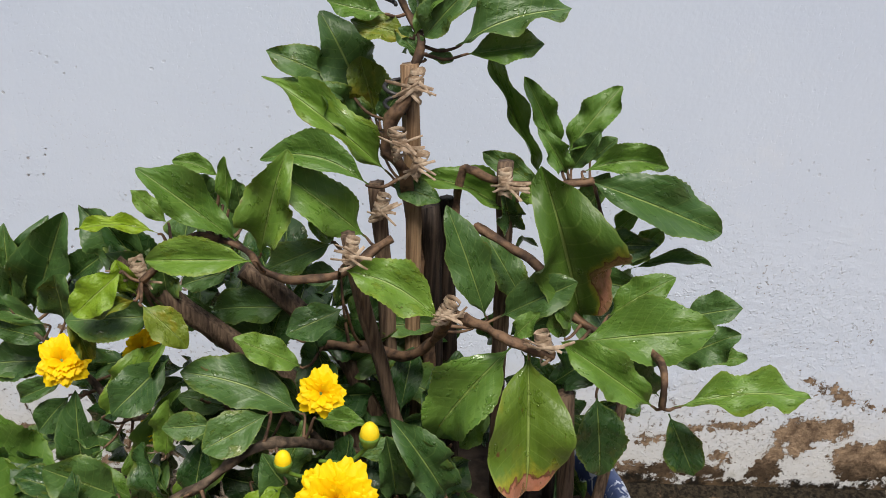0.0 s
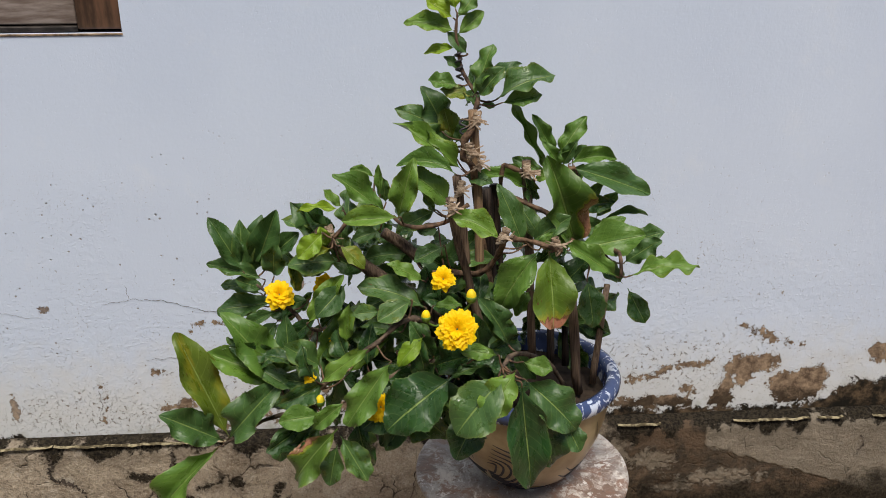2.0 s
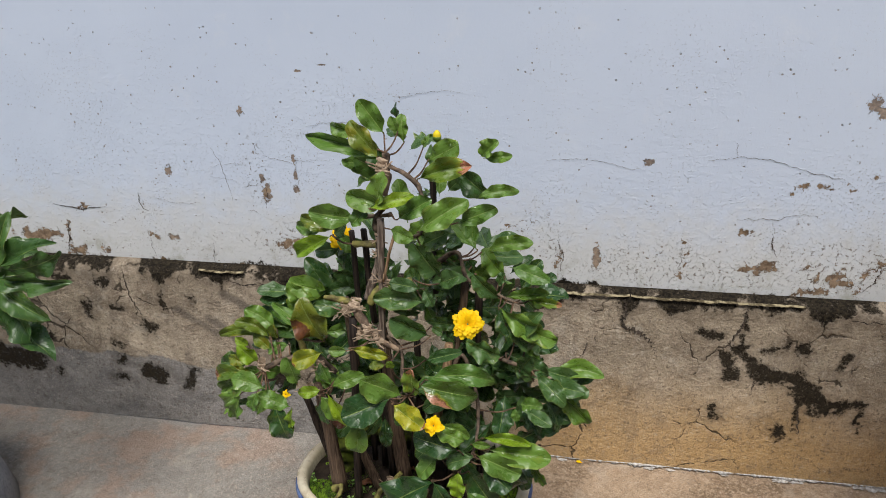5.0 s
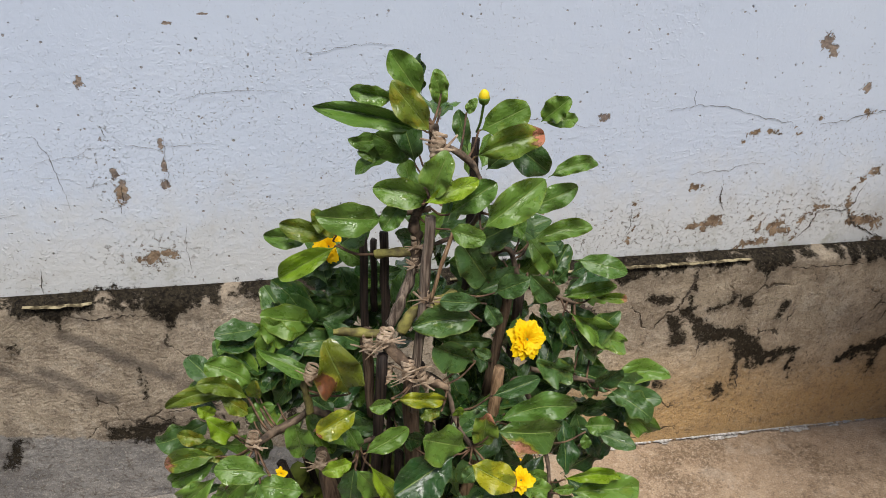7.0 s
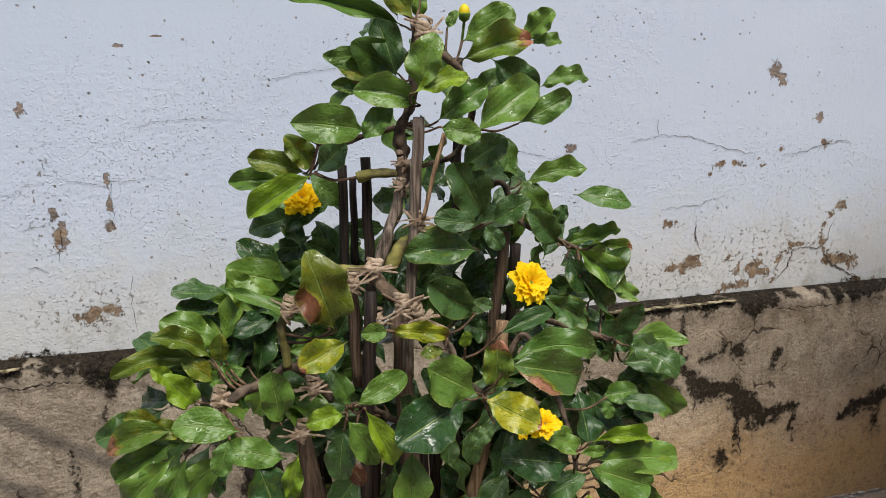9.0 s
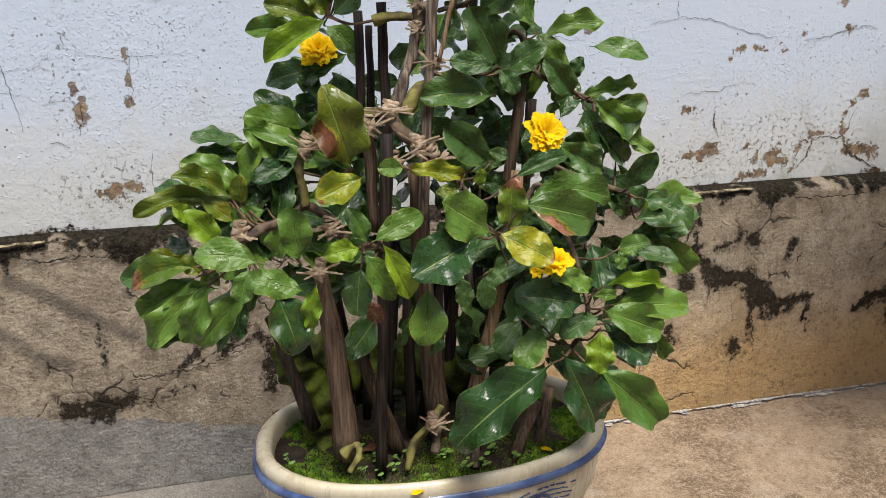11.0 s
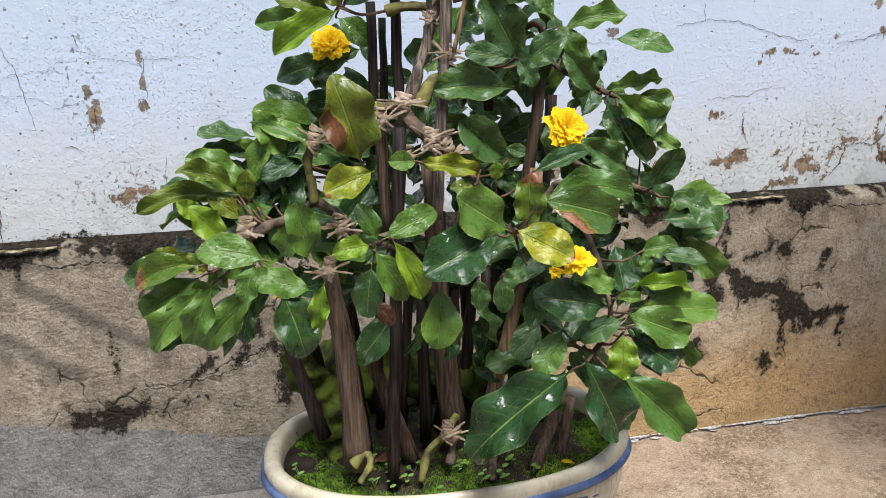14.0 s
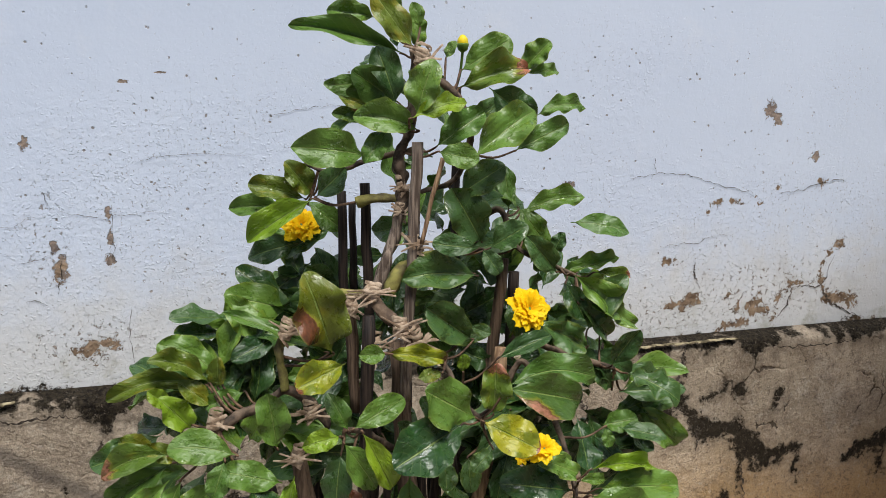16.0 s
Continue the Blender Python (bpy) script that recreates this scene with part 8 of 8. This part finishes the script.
leaf(SHRUB2, (0.172, -0.500, 0.825), (0.082, 0.000, 0.020), 0.026, -4, 1, -0.23)
leaf(SHRUB2, (0.158, -0.500, 0.831), (-0.004, 0.000, 0.050), 0.025, -8, 1)
leaf(SHRUB2, (0.210, -0.500, 0.780), (-0.033, -0.016, 0.045), 0.032, -24, 1)
leaf(SHRUB2, (0.212, -0.530, 0.758), (0.074, 0.000, 0.011), 0.021, -8, 1)
leaf(SHRUB2, (0.257, -0.530, 0.755), (0.050, 0.000, -0.007), 0.015, 0, 5)
leaf(SHRUB2, (0.202, -0.530, 0.779), (0.010, -0.009, 0.027), 0.020, -26, 0)
leaf(SHRUB2, (0.205, -0.540, 0.760), (-0.039, -0.014, 0.044), 0.032, -22, 0)
leaf(SHRUB2, (0.207, -0.560, 0.752), (0.019, -0.016, -0.039), 0.031, 14, 7)
leaf(SHRUB2, (0.023, -0.520, 1.035), (-0.036, 0.000, 0.053), 0.036, -8, 1)
leaf(SHRUB2, (0.045, -0.520, 1.038), (-0.008, -0.008, 0.024), 0.018, -10, 1)
leaf(SHRUB2, (0.080, -0.500, 1.006), (0.007, -0.007, 0.019), 0.014, -20, 1)
leaf(SHRUB2, (0.113, -0.620, 0.533), (-0.027, -0.017, -0.043), 0.035, 0, 7)
leaf(SHRUB2, (0.193, -0.640, 0.439), (-0.044, -0.017, 0.053), 0.036, -10, 7)
leaf(SHRUB2, (0.200, -0.670, 0.528), (0.063, 0.000, -0.058), 0.045, 8, 7)
leaf(SHRUB2, (0.183, -0.690, 0.548), (-0.047, -0.009, -0.011), 0.027, 16, 0)
leaf(SHRUB2, (0.115, -0.700, 0.610), (0.051, 0.000, -0.024), 0.025, 4, 1)
leaf(SHRUB2, (0.166, -0.660, 0.489), (0.047, 0.000, -0.081), 0.053, 10, 7)

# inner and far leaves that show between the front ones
# their dark kinds put the crowns' inner shade into the leaf colour
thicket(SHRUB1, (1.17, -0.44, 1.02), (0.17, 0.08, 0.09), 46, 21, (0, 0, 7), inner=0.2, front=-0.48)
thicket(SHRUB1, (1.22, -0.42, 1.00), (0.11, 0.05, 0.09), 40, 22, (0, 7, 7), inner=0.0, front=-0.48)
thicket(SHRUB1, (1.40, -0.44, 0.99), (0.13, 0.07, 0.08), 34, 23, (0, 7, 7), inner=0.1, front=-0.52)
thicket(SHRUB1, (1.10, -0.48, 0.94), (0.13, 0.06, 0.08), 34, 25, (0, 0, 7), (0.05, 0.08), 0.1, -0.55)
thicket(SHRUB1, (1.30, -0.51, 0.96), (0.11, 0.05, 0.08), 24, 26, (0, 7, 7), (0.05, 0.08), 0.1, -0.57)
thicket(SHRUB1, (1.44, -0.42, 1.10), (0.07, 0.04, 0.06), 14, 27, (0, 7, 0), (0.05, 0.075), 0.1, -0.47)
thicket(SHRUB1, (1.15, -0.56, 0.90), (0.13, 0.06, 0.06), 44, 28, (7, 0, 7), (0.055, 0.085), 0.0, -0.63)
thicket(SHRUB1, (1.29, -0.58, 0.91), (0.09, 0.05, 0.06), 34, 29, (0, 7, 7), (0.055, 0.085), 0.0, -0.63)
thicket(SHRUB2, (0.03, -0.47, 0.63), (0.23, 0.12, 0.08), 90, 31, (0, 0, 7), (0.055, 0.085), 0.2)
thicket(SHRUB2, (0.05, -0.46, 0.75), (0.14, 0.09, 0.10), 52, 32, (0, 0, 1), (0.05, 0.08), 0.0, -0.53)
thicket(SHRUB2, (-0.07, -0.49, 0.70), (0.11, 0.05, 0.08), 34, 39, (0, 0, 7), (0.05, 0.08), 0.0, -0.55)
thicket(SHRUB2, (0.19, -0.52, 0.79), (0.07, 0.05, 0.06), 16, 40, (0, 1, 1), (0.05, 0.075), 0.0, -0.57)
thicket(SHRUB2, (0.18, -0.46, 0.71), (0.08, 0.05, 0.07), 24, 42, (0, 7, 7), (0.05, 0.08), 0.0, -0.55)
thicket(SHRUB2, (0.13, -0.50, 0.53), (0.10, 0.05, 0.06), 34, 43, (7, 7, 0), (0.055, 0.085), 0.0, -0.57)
thicket(SHRUB2, (0.10, -0.48, 0.86), (0.08, 0.06, 0.09), 11, 33, (0, 1, 1), (0.05, 0.075), 0.0, -0.53)
thicket(SHRUB2, (0.04, -0.47, 0.97), (0.06, 0.05, 0.05), 8, 37, (0, 1, 7), (0.05, 0.07), 0.1, -0.53)
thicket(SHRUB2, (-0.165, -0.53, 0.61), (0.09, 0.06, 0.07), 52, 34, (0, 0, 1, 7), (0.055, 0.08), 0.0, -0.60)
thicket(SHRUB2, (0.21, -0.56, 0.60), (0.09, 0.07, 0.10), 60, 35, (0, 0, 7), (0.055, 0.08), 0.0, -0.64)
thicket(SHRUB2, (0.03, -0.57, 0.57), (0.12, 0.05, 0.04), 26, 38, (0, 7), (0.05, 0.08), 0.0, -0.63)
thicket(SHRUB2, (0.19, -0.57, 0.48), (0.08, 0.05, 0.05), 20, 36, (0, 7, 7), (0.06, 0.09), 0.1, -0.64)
wire(SHRUB1, (1.309, -0.46, 1.283), (1.311, -0.46, 1.243), 0.0085, 3)
wire(SHRUB1, (1.303, -0.442, 1.335), (1.300, -0.44, 1.375), 0.0045, 4)

# the third shrub, at the far end
P3 = (-1.20, -0.50)
SHRUB3 = Shrub(empty("flowering_shrub", (*P3, 0.40), "leafy green shrub without flowers in a grey pot", "shrub"), POINTED, LEAF)
limb(SHRUB3, "trunk", [(*P3, 0.36), (P3[0] + 0.02, -0.51, 0.50), (P3[0] - 0.02, -0.49, 0.66), (P3[0], -0.5, 0.85)], 0.018, 0.006, BARK_OLD)
for a in range(6):
    w = 1.05 * a + 0.2
    limb(SHRUB3, "branch", [(P3[0], -0.5, 0.48 + 0.05 * a), (P3[0] + 0.1 * math.cos(w), -0.5 + 0.1 * math.sin(w), 0.58 + 0.05 * a), (P3[0] + 0.24 * math.cos(w), -0.5 + 0.2 * math.sin(w), 0.62 + 0.04 * a)], 0.006, 0.003, BARK_OLD)
thicket(SHRUB3, (P3[0] + 0.04, -0.5, 0.68), (0.40, 0.24, 0.20), 130, 41, (0, 0, 0, 7), (0.09, 0.13), 0.5, -0.8)
limb(SHRUB3, "branch", [(P3[0], -0.5, 0.60), (-1.0, -0.5, 0.68), (-0.80, -0.5, 0.72)], 0.006, 0.003, BARK_OLD)
spray(SHRUB3, [
    (-0.78, -0.50, 0.72, 0.050, 0.0, 0.125, 0.046, 10, 0), (-0.78, -0.50, 0.72, 0.135, -0.01, 0.085, 0.050, -15, 0), (-0.78, -0.51, 0.715, 0.155, -0.02, 0.0, 0.042, 20, 0),
    (-0.79, -0.51, 0.71, 0.120, -0.03, -0.06, 0.050, -10, 0), (-0.79, -0.50, 0.70, 0.075, -0.03, -0.12, 0.050, 5, 0), (-0.80, -0.50, 0.72, 0.015, 0.02, 0.12, 0.048, -25, 0),
    (-0.80, -0.49, 0.72, -0.05, -0.03, 0.11, 0.048, 12, 0), (-0.82, -0.52, 0.70, 0.02, -0.04, -0.13, 0.050, -20, 7), (-0.80, -0.52, 0.70, -0.04, -0.05, -0.10, 0.05, 25, 0),
])
pot3 = [(0.10, 0.19), (0.13, 0.195), (0.155, 0.25), (0.17, 0.33), (0.185, 0.365), (0.185, 0.378), (0.172, 0.38), (0.165, 0.36), (0.05, 0.358)]
tagged(part("round_pot", lathe(pot3, 56, P3), GREY_PAINT), "round grey glazed pot standing on a pedestal", "plant pot")
tagged(part("pedestal", lathe([(0.21, 0.0), (0.2, 0.08), (0.185, 0.15), (0.16, 0.185), (0.05, 0.19)], 56, P3, None, 2.0, 0.02), GREY_PAINT), "round grey-painted cement pedestal standing on the yard floor", "pedestal")

# ---- fallen petals, withered leaves and seedlings ----
DRY_LEAF = plain("dry_brown_leaf", (0.22, 0.10, 0.05), (0.09, 0.04, 0.022), 0.6, 60, 0.4)
SEEDLING = plain("pale_green_seedling", (0.26, 0.42, 0.10), (0.12, 0.24, 0.04), 0.5, 60, 0.2)
random.seed(77)
for x, y, z in ((0.354, -0.283, 0.004), (0.352, -0.066, 0.004), (-0.012, -0.668, 0.345), (0.010, -0.668, 0.343), (0.165, -0.615, 0.336)):
    ob = new("fallen_petal", PETAL_MESHES[random.randrange(5)])
    s = 0.016
    ob.matrix_world = Matrix.Translation((x, y, z)) @ Matrix.Rotation(random.uniform(0, 6), 4, "Z") @ Matrix.Diagonal((s, s, 0.5 * s, 1))
    tagged(ob, "small yellow petal fallen from the shrub", "petal", group="fallen petals")
for x, y, z, w in ((-0.150, -0.470, 0.335, 0.4), (-0.035, -0.545, 0.335, 2.1), (0.02, -0.50, 0.338, 4.0), (0.20, -0.52, 0.335, 1.0)):
    ob = new("dry_leaf", BLUNT[random.randrange(18)])
    ob.material_slots[0].link = "OBJECT"
    ob.material_slots[0].material = DRY_LEAF
    ob.matrix_world = Matrix.Translation((x, y, z)) @ Matrix.Rotation(w, 4, "Z") @ Matrix.Rotation(0.3, 4, "X") @ Matrix.Diagonal((0.018, 0.036, 0.03, 1))
    tagged(ob, "withered brown leaf lying on the mossy earth", "dead leaf", group="dead leaves")


def seedling(x, y, z):
    bm = bmesh.new()
    for k in range(random.randint(3, 5)):
        px, py, h = x + random.uniform(-0.008, 0.008), y + random.uniform(-0.006, 0.006), random.uniform(0.006, 0.016)
        tube([(x, y, z), (px, py, z + h)], 0.0005, 0.0004, 4, 2, bm=bm)
        r = random.uniform(0.0022, 0.0042)
        ring = [bm.verts.new((px + r * math.cos(q), py + r * math.sin(q) - 0.001, z + h + 0.35 * r * math.sin(q + 2))) for q in [0.785 * j for j in range(8)]]
        bm.faces.new(ring)
    tagged(part("seedling", bm, SEEDLING), "tiny round-leaved green seedling growing in moss", "seedling", group="seedlings in the pot")


for k in range(17):
    a = random.uniform(3.4, 5.2)
    r = random.uniform(0.45, 0.84)
    seedling(P2[0] + A2 * r * math.cos(a), P2[1] + B2 * r * math.sin(a), 0.333)
